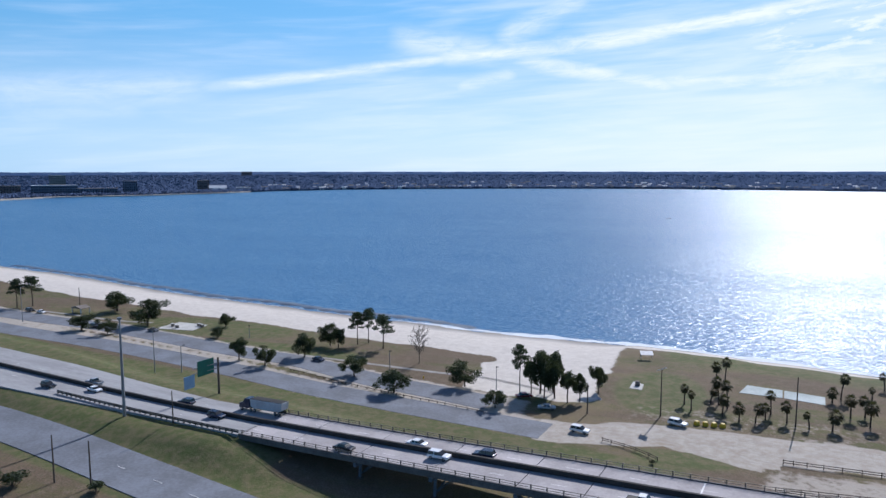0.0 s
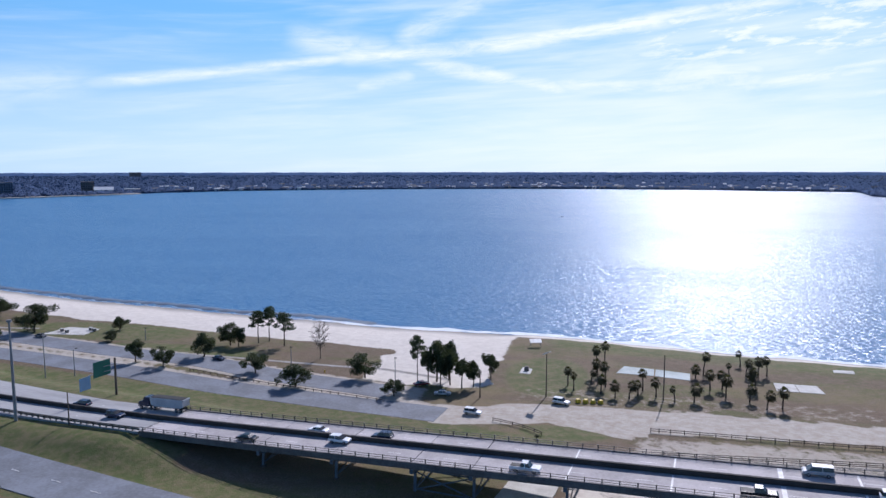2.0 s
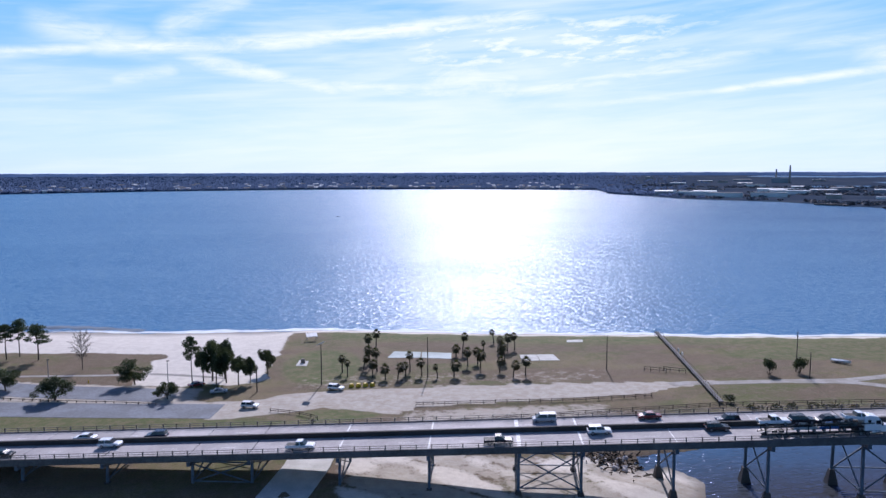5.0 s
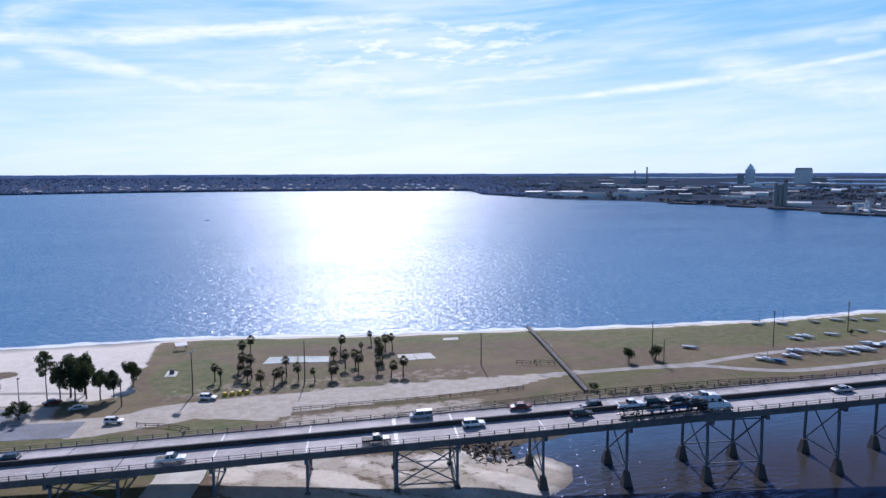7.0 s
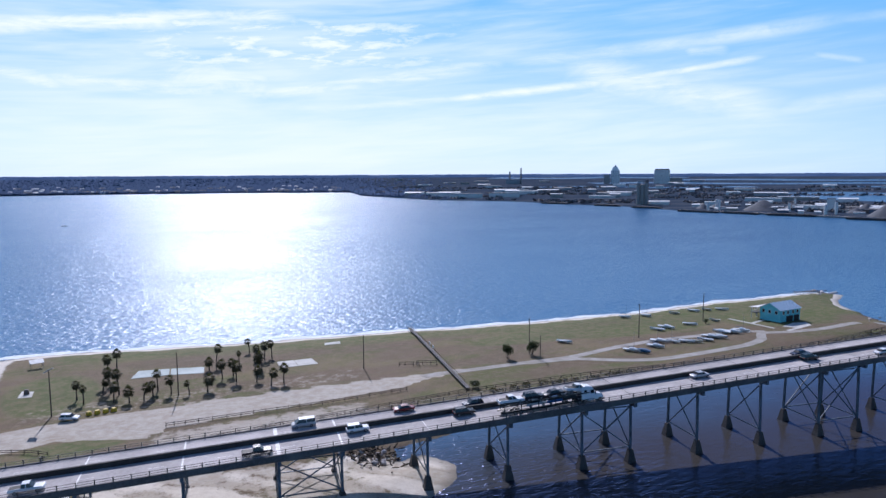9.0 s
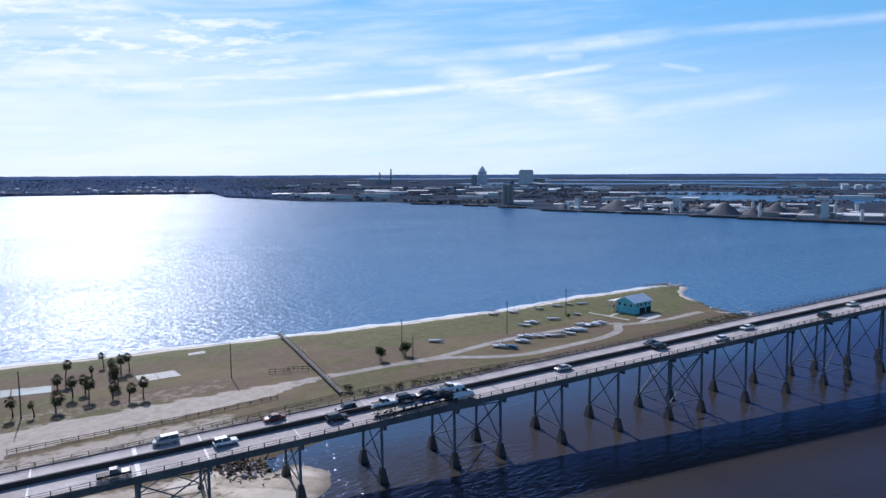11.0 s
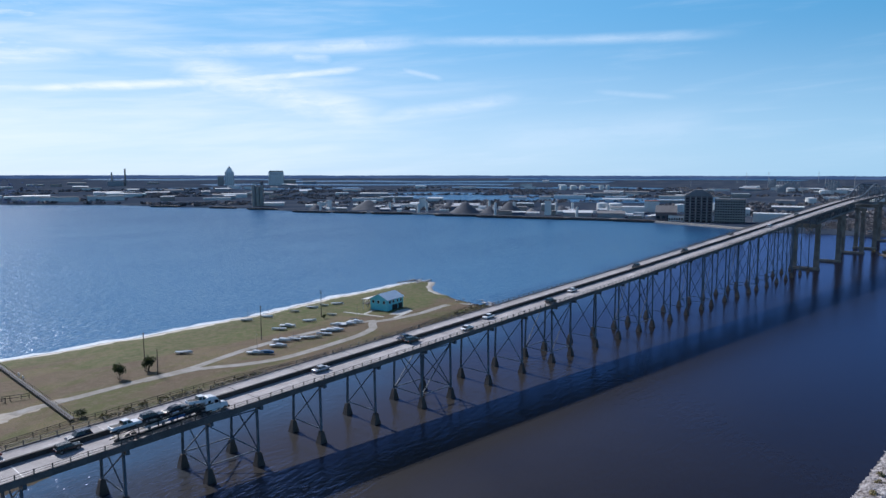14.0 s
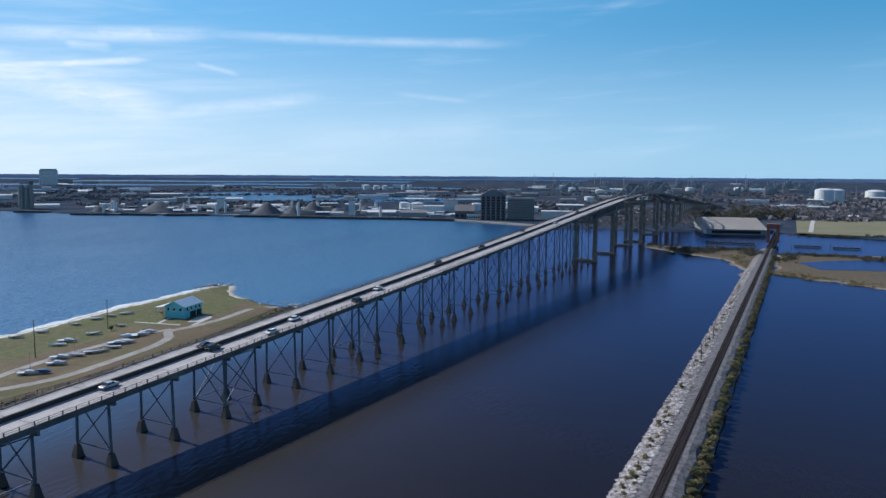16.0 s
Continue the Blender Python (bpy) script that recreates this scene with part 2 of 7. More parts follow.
def ground_material():
    m = bpy.data.materials.new("ground")
    m.use_nodes = True
    N = Nodes(m.node_tree)
    p = m.node_tree.nodes["Principled BSDF"]
    zone = N.add("ShaderNodeVertexColor")
    zone.layer_name = "zone"
    sep = N.add("ShaderNodeSeparateColor")
    N.put(sep.inputs[0], zone.outputs[0])
    pos = N.add("ShaderNodeNewGeometry").outputs["Position"]
    n1, n2, n3 = N.noise(pos, 0.05, 6, 0.68), N.noise(pos, 0.4, 6, 0.72), N.noise(pos, 3.0, 4, 0.7)
    edge = N.math("MULTIPLY", N.math("SUBTRACT", N.math("ADD", N.math("MULTIPLY", n2, 0.6), N.math("MULTIPLY", n1, 0.4)), 0.5), 0.9)
    green, tan = (0.112, 0.114, 0.038), (0.215, 0.160, 0.088)
    n0 = N.noise(pos, 0.02, 3, 0.6)
    grass = N.mix(N.ramp(N.math("ADD", N.math("MULTIPLY", n1, 0.5), N.math("MULTIPLY", n0, 0.5)), 0.42, 0.58), green, tan)
    grass = N.mix(N.ramp(N.noise(N.scaled(pos, 0.5, 1.6, 1), 0.035, 5, 0.65), 0.40, 0.58, 0, 0.85), grass, (0.165, 0.105, 0.078))
    grass = N.mix(N.ramp(n2, 0.46, 0.66, 0, 0.75), grass, (0.20, 0.145, 0.105))
    grass = N.mix(N.ramp(n3, 0.35, 0.65, 0, 0.6), grass, (0.055, 0.060, 0.022))
    lush = N.ramp(N.math("ADD", zone.outputs["Alpha"], edge), 0.3, 0.75, 0.0, 0.7)
    grass = N.mix(lush, grass, N.mix(N.ramp(n2, 0.38, 0.62), (0.066, 0.100, 0.024), (0.140, 0.130, 0.056)))
    sand = N.mix(N.ramp(n2, 0.35, 0.7), (0.65, 0.60, 0.53), (0.54, 0.49, 0.43))
    sand = N.mix(N.ramp(n3, 0.4, 0.8, 0, 0.35), sand, (0.45, 0.40, 0.32))
    dirt = N.mix(N.ramp(n2, 0.3, 0.7), (0.47, 0.43, 0.37), (0.36, 0.31, 0.25))
    dirt = N.mix(N.ramp(n1, 0.55, 0.75, 0, 0.6), dirt, (0.27, 0.21, 0.14))
    ruts = N.noise(N.scaled(pos, 0.10, 1.0, 1), 0.9, 4, 0.6, 1.5)
    dirt = N.mix(N.ramp(ruts, 0.52, 0.68, 0, 0.55), dirt, (0.31, 0.28, 0.245))
    # far country and flats: distance haze is mixed in as blue
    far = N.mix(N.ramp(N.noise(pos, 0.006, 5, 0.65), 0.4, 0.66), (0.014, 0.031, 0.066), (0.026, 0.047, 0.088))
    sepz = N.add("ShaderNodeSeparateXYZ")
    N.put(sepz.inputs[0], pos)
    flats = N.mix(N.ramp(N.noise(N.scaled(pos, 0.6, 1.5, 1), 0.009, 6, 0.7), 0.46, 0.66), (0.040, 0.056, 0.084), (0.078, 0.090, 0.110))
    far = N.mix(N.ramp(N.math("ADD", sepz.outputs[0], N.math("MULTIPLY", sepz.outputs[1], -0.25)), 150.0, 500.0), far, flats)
    r = N.ramp(N.math("ADD", sep.outputs[0], edge), 0.4, 0.6)
    g = N.ramp(N.math("ADD", sep.outputs[1], edge), 0.4, 0.6)
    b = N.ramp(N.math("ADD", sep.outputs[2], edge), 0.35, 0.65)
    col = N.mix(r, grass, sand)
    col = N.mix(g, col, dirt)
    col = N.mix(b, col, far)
    # brown marsh reeds beyond the ship channel
    reeds = N.math("MULTIPLY", N.ramp(sepz.outputs[0], 425.0, 450.0), N.ramp(sepz.outputs[1], 60.0, 30.0))
    reeds = N.math("MULTIPLY", reeds, N.ramp(sep.outputs[2], 0.5, 0.0))
    col = N.mix(reeds, col, N.mix(N.ramp(n2, 0.35, 0.65), (0.155, 0.115, 0.075), (0.085, 0.075, 0.050)))
    col = N.mix(N.math("MULTIPLY", reeds, N.ramp(sepz.outputs[2], 0.45, 0.25)), col, (0.34, 0.29, 0.23))
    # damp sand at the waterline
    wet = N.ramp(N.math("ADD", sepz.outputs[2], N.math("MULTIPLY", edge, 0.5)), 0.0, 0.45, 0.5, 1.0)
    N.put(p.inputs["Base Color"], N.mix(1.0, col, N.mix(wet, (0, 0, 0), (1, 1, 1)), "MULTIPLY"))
    p.inputs["Roughness"].default_value = 0.9
    N.put(p.inputs["Specular IOR Level"], N.ramp(sep.outputs[2], 0.0, 1.0, 0.2, 0.0))
    bump = N.add("ShaderNodeBump")
    bump.inputs["Distance"].default_value = 0.3
    bump.inputs["Strength"].default_value = 0.7
    N.put(bump.inputs["Height"], N.math("ADD", n2, N.math("MULTIPLY", n3, 0.5)))
    N.put(p.inputs["Normal"], bump.outputs[0])
    return m


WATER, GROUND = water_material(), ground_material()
ASPHALT = material("weathered asphalt", (0.190, 0.205, 0.230), 0.85, (0.130, 0.137, 0.150), 0.35, bump=0.01, bump_scale=8)
CONCRETE = material("pale concrete deck", (0.45, 0.415, 0.405), 0.85, (0.33, 0.305, 0.297), 0.5, bump=0.01, bump_scale=6, jitter=0.1)
PIERCON = material("stained pier concrete", (0.25, 0.22, 0.19), 0.85, (0.13, 0.105, 0.085), 0.7, bump=0.03, bump_scale=3)
# edge-beam colour, about a third of the deck's
FASCIA = material("dark edge-beam concrete", (0.15, 0.138, 0.132), 0.85, (0.09, 0.082, 0.078), 0.6, bump=0.03, bump_scale=3)
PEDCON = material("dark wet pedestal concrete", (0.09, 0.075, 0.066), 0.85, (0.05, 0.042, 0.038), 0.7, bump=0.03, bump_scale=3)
# barrier near black, with the shade of its near side in the colour
DARKCON = material("shade-darkened barrier concrete", (0.05, 0.045, 0.043), 0.85, (0.032, 0.029, 0.028), 0.8, bump=0.02)
STEEL = material("painted grey-green steel", (0.115, 0.150, 0.195), 0.55, (0.070, 0.085, 0.100), 0.8, metal=0.1, spec=0.4)
RAILMETAL = material("dull galvanised rail", (0.17, 0.16, 0.15), 0.55, (0.10, 0.085, 0.07), 1.2, metal=0.4)
WOOD = material("weathered timber", (0.13, 0.10, 0.075), 0.85, (0.075, 0.058, 0.045), 1.5, bump=0.02, stretch=(1, 1, 0.2))
BARK = material("bark", (0.11, 0.085, 0.065), 0.9, (0.055, 0.042, 0.035), 1.5, bump=0.04)
OAKLEAF = material("live oak leaves", (0.045, 0.062, 0.024), 0.65, (0.022, 0.034, 0.014), 0.8, jitter=0.15)
PINELEAF = material("pine needles", (0.040, 0.062, 0.030), 0.7, (0.022, 0.036, 0.018), 0.8, jitter=0.15)
PALMLEAF = material("palm fronds", (0.055, 0.062, 0.026), 0.6, (0.10, 0.075, 0.04), 0.6, jitter=0.15)
# far leaves are blue because distance haze is put into their colour
FARLEAF = material("haze-blue woodland leaves", (0.058, 0.088, 0.160), 0.9, (0.080, 0.112, 0.185), 0.04, spec=0.0)
# thin leaves let light through; the far leaf's tint is haze blue as well
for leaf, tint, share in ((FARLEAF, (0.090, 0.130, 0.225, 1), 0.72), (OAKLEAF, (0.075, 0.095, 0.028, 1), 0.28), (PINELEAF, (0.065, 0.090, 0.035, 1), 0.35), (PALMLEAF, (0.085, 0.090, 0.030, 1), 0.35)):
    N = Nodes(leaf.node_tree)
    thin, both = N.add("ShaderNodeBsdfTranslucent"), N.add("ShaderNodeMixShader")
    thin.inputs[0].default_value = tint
    N.put(both.inputs[0], share)
    N.put(both.inputs[1], leaf.node_tree.nodes["Principled BSDF"].outputs[0])
    N.put(both.inputs[2], thin.outputs[0])
    N.put(leaf.node_tree.nodes["Material Output"].inputs[0], both.outputs[0])
WHITEPAINT = material("worn white paint", (0.80, 0.79, 0.76), 0.7, (0.62, 0.60, 0.57), 2.0)

# ---- building helpers ----
def mesh_of(name, bm, mat, smooth=False):
    me = bpy.data.meshes.new(name)
    bm.to_mesh(me)
    bm.free()
    for m in (mat if isinstance(mat, (list, tuple)) else [mat]):
        me.materials.append(m)
    if smooth:
        me.polygons.foreach_set("use_smooth", [True] * len(me.polygons))
    return me


def part(name, bm, mat, parent, label="", smooth=False):
    ob = new(name, mesh_of(name, bm, mat, smooth))
    ob.parent = parent
    if label:
        tagged(ob, label)
    return ob


def shared(name, me, parent, m=None):
    ob = new(name, me)
    ob.parent = parent
    if m is not None:
        ob.matrix_basis = m
    return ob


def thing(name, label, category, group="", kind="", at=None):
    ob = tagged(new(name), label, category, group, kind)
    ob.empty_display_size = 0.5
    if at is not None:
        ob.matrix_basis = at
    return ob


def solid(name, bm, mat, label, category, group="", kind="", at=None, smooth=False):
    ob = tagged(new(name, mesh_of(name, bm, mat, smooth)), label, category, group, kind)
    if at is not None:
        ob.matrix_basis = at
    return ob


def box(bm, c, s, m=None, taper=1.0, mat=0):
    """A box with centre c and size s; taper scales its top."""
    x, y, z = (v / 2 for v in s)
    pts = [(-x, -y, -z), (x, -y, -z), (x, y, -z), (-x, y, -z)] + [(a * taper, b * taper, z) for a, b in ((-x, -y), (x, -y), (x, y), (-x, y))]
    vs = []
    for q in pts:
        v = Vector(q) + Vector(c)
        vs.append(bm.verts.new(m @ v if m is not None else v))
    for f in ((3, 2, 1, 0), (4, 5, 6, 7), (0, 1, 5, 4), (1, 2, 6, 5), (2, 3, 7, 6), (3, 0, 4, 7)):
        bm.faces.new([vs[i] for i in f]).material_index = mat
    return vs


def beam(bm, a, b, w, h=None, up=(0, 0, 1), mat=0):
    """A straight square bar from a to b."""
    a, b = Vector(a), Vector(b)
    d = (b - a).normalized()
    s = d.cross(Vector(up))
    s = s.normalized() if s.length > 1e-4 else Vector((1, 0, 0))
    t = s.cross(d)
    s, t = s * w / 2, t * (h or w) / 2
    r = [[bm.verts.new(p + i * s + j * t) for i, j in ((-1, -1), (1, -1), (1, 1), (-1, 1))] for p in (a, b)]
    for k in range(4):
        bm.faces.new((r[0][k], r[0][(k + 1) % 4], r[1][(k + 1) % 4], r[1][k])).material_index = mat
    bm.faces.new(r[0][::-1]).material_index = mat
    bm.faces.new(r[1]).material_index = mat


def tube(bm, pts, radii, n=6, mat=0, cap=True):
    """A round bar along pts."""
    rings = []
    for i, p in enumerate(pts):
        p = Vector(p)
        d = (Vector(pts[min(i + 1, len(pts) - 1)]) - Vector(pts[max(i - 1, 0)])).normalized()
        s = d.cross(Vector((0, 1, 0)) if abs(d.y) < 0.9 else Vector((1, 0, 0))).normalized()
        t = s.cross(d)
        rings.append([bm.verts.new(p + radii[i] * (math.cos(k * math.tau / n) * s + math.sin(k * math.tau / n) * t)) for k in range(n)])
    for a, b in zip(rings, rings[1:]):
        for k in range(n):
            bm.faces.new((a[k], a[(k + 1) % n], b[(k + 1) % n], b[k])).material_index = mat
    if cap:
        bm.faces.new(rings[0][::-1]).material_index = mat
        bm.faces.new(rings[-1]).material_index = mat


def ribbon(bm, pts, half, z, thick=0.12, mat=0, lift=0.0):
    """A strip along pts (x, y), half wide to both sides, its top z(x, y) or a number."""
    rows = []
    for i, p in enumerate(pts):
        a, b = Vector(pts[max(i - 1, 0)]), Vector(pts[min(i + 1, len(pts) - 1)])
        d = (b - a).normalized()
        s = Vector((-d.y, d.x)) * (half[i] if isinstance(half, (list, tuple)) else half)
        row = []
        for q in (Vector(p) - s, Vector(p) + s):
            h = (z(q.x, q.y) if callable(z) else z) + lift
            row += [bm.verts.new((q.x, q.y, h)), bm.verts.new((q.x, q.y, h - thick))]
        rows.append(row)
    for a, b in zip(rows, rows[1:]):
        for q in ((a[0], b[0], b[2], a[2]), (a[1], a[3], b[3], b[1]), (a[0], a[1], b[1], b[0]), (a[2], b[2], b[3], a[3])):
            bm.faces.new(q).material_index = mat
    bmesh.ops.recalc_face_normals(bm, faces=bm.faces)


# ---- the bridge's own axes: u along it, v across it, away from the near side ----
BO, BU, BV = Vector((94.9, 116.6)), Vector((0.9874, -0.158)), Vector((0.158, 0.9874))
BRIDGE = Matrix(((BU.x, BV.x, 0, BO.x), (BU.y, BV.y, 0, BO.y), (0, 0, 1, 0), (0, 0, 0, 1)))
GRADE = ((-420, 4.6), (-260, 4.8), (-225, 5.2), (-190, 6.4), (-150, 8.2), (-100, 10.5), (0, 15.2), (100, 20.0), (190, 24.3), (300, 30.2), (400, 36.0), (500, 41.6),
         (560, 44.6), (620, 46.8), (670, 47.4), (730, 46.8), (790, 44.6), (900, 38.4), (1100, 26.0), (1400, 10.0), (1600, 3.0))


def deck_z(u):
    """Height of the carriageway, eased between the grade points."""
    us, zs = zip(*GRADE)
    return float(sum(np.interp(u + k * 8, us, zs) for k in (-2, -1, 0, 1, 2)) / 5)


def bxy(u, v):
    p = BO + u * BU + v * BV
    return p.x, p.y


# ---- ground and water ----
SHORE = [(-1500, 700), (-800, 500), (-560, 400), (-453, 358), (-388, 346), (-324, 329), (-271, 315), (-229, 307), (-175, 299), (-130, 295), (-88, 287), (-42, 285),
         (-11, 283), (25, 275), (51, 269.5), (98, 263), (141, 255), (182, 250), (228, 246), (273, 248), (317, 245.5), (346, 244), (354, 240),
         (354, 232), (334, 222.5), (324, 211), (313, 193), (307, 180), (302, 164), (290, 160), (200, 158), (120, 152), (78, 149), (61, 146), (59, 138), (66, 139), (70, 131),
         (68, 125), (56, 116), (30, 108), (-20, 100), (-150, 80), (-500, 60), (-1500, 40)]
FARSHORE = [(-180, 60), (-125, 700), (-106, 868), (-99, 892), (-95, 860), (-91, 876), (-82.5, 876), (-77, 955), (-71, 1035), (-63, 1060), (-54.7, 1145), (-45.5, 1235), (-41, 1380),
            (-36, 1465), (-32, 1600), (-25, 1700), (-19.3, 2040), (-18.5, 2420), (-8, 2490), (5, 2540), (16, 2500), (28, 2400), (34, 2260), (37, 2110), (43, 1970), (49, 1935),
            (53, 1790), (60, 1500), (75, 900), (90, 300), (180, 60)]


def signed_distance(px, py, poly):
    """Metres inside (+) or outside (-) a polygon."""
    best = np.full(px.shape, 1e9)
    inside = np.zeros(px.shape, bool)
    for (x0, y0), (x1, y1) in zip(poly, poly[1:] + poly[:1]):
        dx, dy = x1 - x0, y1 - y0
        k = np.clip(((px - x0) * dx + (py - y0) * dy) / (dx * dx + dy * dy), 0, 1)
        best = np.minimum(best, np.hypot(px - x0 - k * dx, py - y0 - k * dy))
        if y0 != y1:
            inside ^= ((y0 > py) != (y1 > py)) & (px < dx * (py - y0) / dy + x0)
    return np.where(inside, best, -best)


def wobble(x, y, size, seed=0.0):
    """Smooth uneven numbers between about -1 and 1."""
    a, b = x / size, y / size
    return (np.sin(a * 1.7 + 2.1 * np.sin(b * 1.3 + seed) + seed) + np.sin(b * 2.3 + 1.7 * np.sin(a * 0.9 - seed)) + np.sin((a + b) * 3.1 + seed * 2)) / 3


MARSH = [(520, -78), (500, -98), (470, -131), (440, -200), (560, -260), (668, -200), (662, -140), (650, -100), (560, -84)]
SPIT = [(470, -54), (500, -57), (549, -60), (592, -54), (615, -35), (641, -13), (682, 14), (700, 2), (690, -45), (672, -88), (600, -90), (480, -68)]


def smooth(v, a, b):
    k = np.clip((v - a) / (b - a), 0, 1)
    return k * k * (3 - 2 * k)


ROADSIDES = (([(-520, 290), (-330, 236), (-209, 215), (-155, 206), (-108, 194), (-72, 189), (-36, 184)], 5.0), ([(-420, 266), (-303, 242.5), (-229, 235), (-165, 222.8), (-130, 217.5), (-97, 207), (-75, 202.5), (-52, 197)], 6.0))


def land(x, y):
    """Height of the ground and the weights of sand, dirt and far country at arrays of places."""
    x, y = np.asarray(x, float), np.asarray(y, float)
    d = signed_distance(x, y, SHORE) + 1.2 * wobble(x, y, 9.0) + 3.5 * smooth(x, -120, -220)
    beach = smooth(x, -25, -38) + (1 - smooth(x, -25, -38)) * 0.35
    h = np.where(d > 0, 1.6 * smooth(d, -2, 26 * beach + 5), np.maximum(-2.0, d * 0.12))
    u = (x - BO.x) * BU.x + (y - BO.y) * BU.y
    v = (x - BO.x) * BV.x + (y - BO.y) * BV.y
    # highway embankment
    zs = np.interp(u, *zip(*GRADE)) - 0.35
    # the bank tails off under the first spans
    zs = np.where(u > -202, np.minimum(zs, np.interp(u, (-202, -192, -180, -165, -135, -112, -92, -66), (5.4, 4.2, 2.6, 1.8, 2.3, 3.0, 2.4, 1.6))), zs)
    fade = smooth(u, -62, -80)
    bank = (zs - 1.6) * fade * smooth(np.abs(v - 6.5 - 5.0 * smooth(u, -250, -330)), 24, 12 + 4 * smooth(u, -250, -330))
    h = h + np.where(d > 0, bank, 0)
    # frontage roads on the near side lie a little higher
    h = h + np.where(d > 0, 0.9 * smooth(v, -4, -22) * smooth(u, -140, -200), 0)
    shore_sand = smooth(d, 46, 34) * smooth(y, 200, 225) * smooth(x, -26, -36)
    wide = np.interp(x, (-20, 60, 300, 330), (7, 6, 5.5, 3))
    strip = smooth(d, wide + 1.5, wide - 1.5) * smooth(y, 190, 215)
    grassy = 0.0
    # lawns that reach into the beach
    for cx, cy, rx, ry in ((-104, 233, 34, 18), (-195, 250, 44, 15), (-290, 262, 50, 20), (-150, 228, 40, 9)):
        grassy = np.maximum(grassy, smooth(np.hypot((x - cx) / rx, (y - cy) / ry), 1.05, 0.9))
    wx, wy = x + 3 * wobble(x, y, 6.0, 2.0), y + 3 * wobble(x, y, 7.0, 5.0)
    bare = smooth(wx, -29, -36) * smooth(wy, 203, 212) * smooth(wx, -76, -66)
    sand = np.clip(np.maximum(np.maximum(shore_sand * (1 - grassy), strip), bare), 0, 1)
    flats = smooth(x, -14, -2) * smooth(v + 3 * wobble(x, y, 8.0, 4.0), 24, 17) * (0.50 + 0.30 * wobble(x, y, 7.0, 1.5)) * smooth(x, 110, 90)
    sand = np.maximum(sand, flats)
    # dirt track along the bridge
    lo = np.interp(x, (-44, -34, -24, -12, -1, 6, 14, 50, 80, 90, 110), (177, 177.5, 179.5, 183, 179, 176, 181, 183, 185, 189.5, 192))
    hi = np.interp(x, (-46, -34, -25, -4, 23, 54, 85, 97, 110), (190, 190.5, 194.6, 198, 197.5, 197, 195.3, 194.6, 194.9))
    dirt = smooth(y - lo, -1.5, 1.5) * smooth(hi - y, -1.5, 1.5) * smooth(x, -46, -40) * smooth(x, 112, 104)
    dirt = np.maximum(dirt, 0.42 * smooth(np.abs(y - 205), 16, 4) * smooth(x, -30, -20) * smooth(x, 95, 70))
    dirt = np.maximum(dirt, 0.56 * smooth(np.abs(y - 170), 13, 6) * smooth(x, 0, 12) * smooth(x, 80, 60))
    dirt = np.maximum(dirt, 0.3 * smooth(y - np.interp(x, (-240, -172, -123, -85), (140, 131, 121, 112)), 0, -5) * smooth(x, -60, -80))
    dirt = np.maximum(dirt, smooth(x, -14, -2) * smooth(x, 110, 90) * smooth(v, 24, 17) * (0.5 - 0.3 * wobble(x, y, 7.0, 1.5)))
    for line, half in ROADSIDES:
        k = np.interp(x, *zip(*line))
        off = np.abs(y - k)
        dirt = np.maximum(dirt, 0.62 * smooth(off, half + 4.5, half + 0.8) * smooth(x, line[0][0] - 4, line[0][0] + 4) * smooth(x, line[-1][0] + 10, line[-1][0]) * smooth(u, -62, -70))
    # the far shore and the country behind it, which rises gently
    az = np.degrees(np.arctan2(-(x - 1.5), y + 5.0))
    r = np.hypot(x - 1.5, y + 5.0)
    fd = r - np.interp(az, *zip(*FARSHORE)) - 12 * wobble(x, y, 90.0, 3.0)
    fd = np.where((np.abs(az) > 125) | (r < 700), -50, fd)
    fh = np.where(fd > 0, 1.8 * smooth(fd, 0, 15), np.maximum(-2, fd * 0.05)) + 44 * (np.clip((r - 2500) / 2460, 0, 1)) ** 1.35
    for poly in (MARSH, SPIT):
        e = signed_distance(x, y, poly) + 4 * wobble(x, y, 14.0, 1.0)
        fh = np.maximum(fh, np.where(e > 0, 0.7 * smooth(e, 0, 8), np.maximum(-2, e * 0.1)))
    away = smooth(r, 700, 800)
    marsh = np.maximum(signed_distance(x, y, MARSH), signed_distance(x, y, SPIT))
    dirt = np.maximum(dirt, 0.42 * smooth(marsh, -8, 0))
    # greener grass along the highway, on the verges and by the house
    lush = np.maximum(smooth(v, 2, -3) * smooth(u, -120, -150), smooth(np.abs(v - 27), 14, 9) * smooth(u, -98, -116))
    lush = lush * (1 - smooth(u, -192, -180) * smooth(v, -12, -6) * smooth(v, 20, 16)) * (1 - smooth(y - np.interp(x, (-240, -172, -123, -85), (140, 131, 121, 112)), 2, -3))
    for cx, cy, rx, ry in ((-8, 177, 12, 5), (272, 208, 34, 22), (240, 222, 30, 10), (205, 216, 45, 12), (160, 222, 40, 10), (-195, 250, 44, 15), (-150, 228, 40, 9), (-15, 225, 14, 22)):
        lush = np.maximum(lush, smooth(np.hypot((x - cx) / rx, (y - cy) / ry), 1.3, 0.6))
    lush = np.maximum(lush, 0.75 * smooth(d, 34, 14) * smooth(x, -25, -10) * smooth(y, 185, 200))
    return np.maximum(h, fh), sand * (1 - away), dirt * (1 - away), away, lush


def land_z(x, y):
    return float(land(np.array([x]), np.array([y]))[0][0])


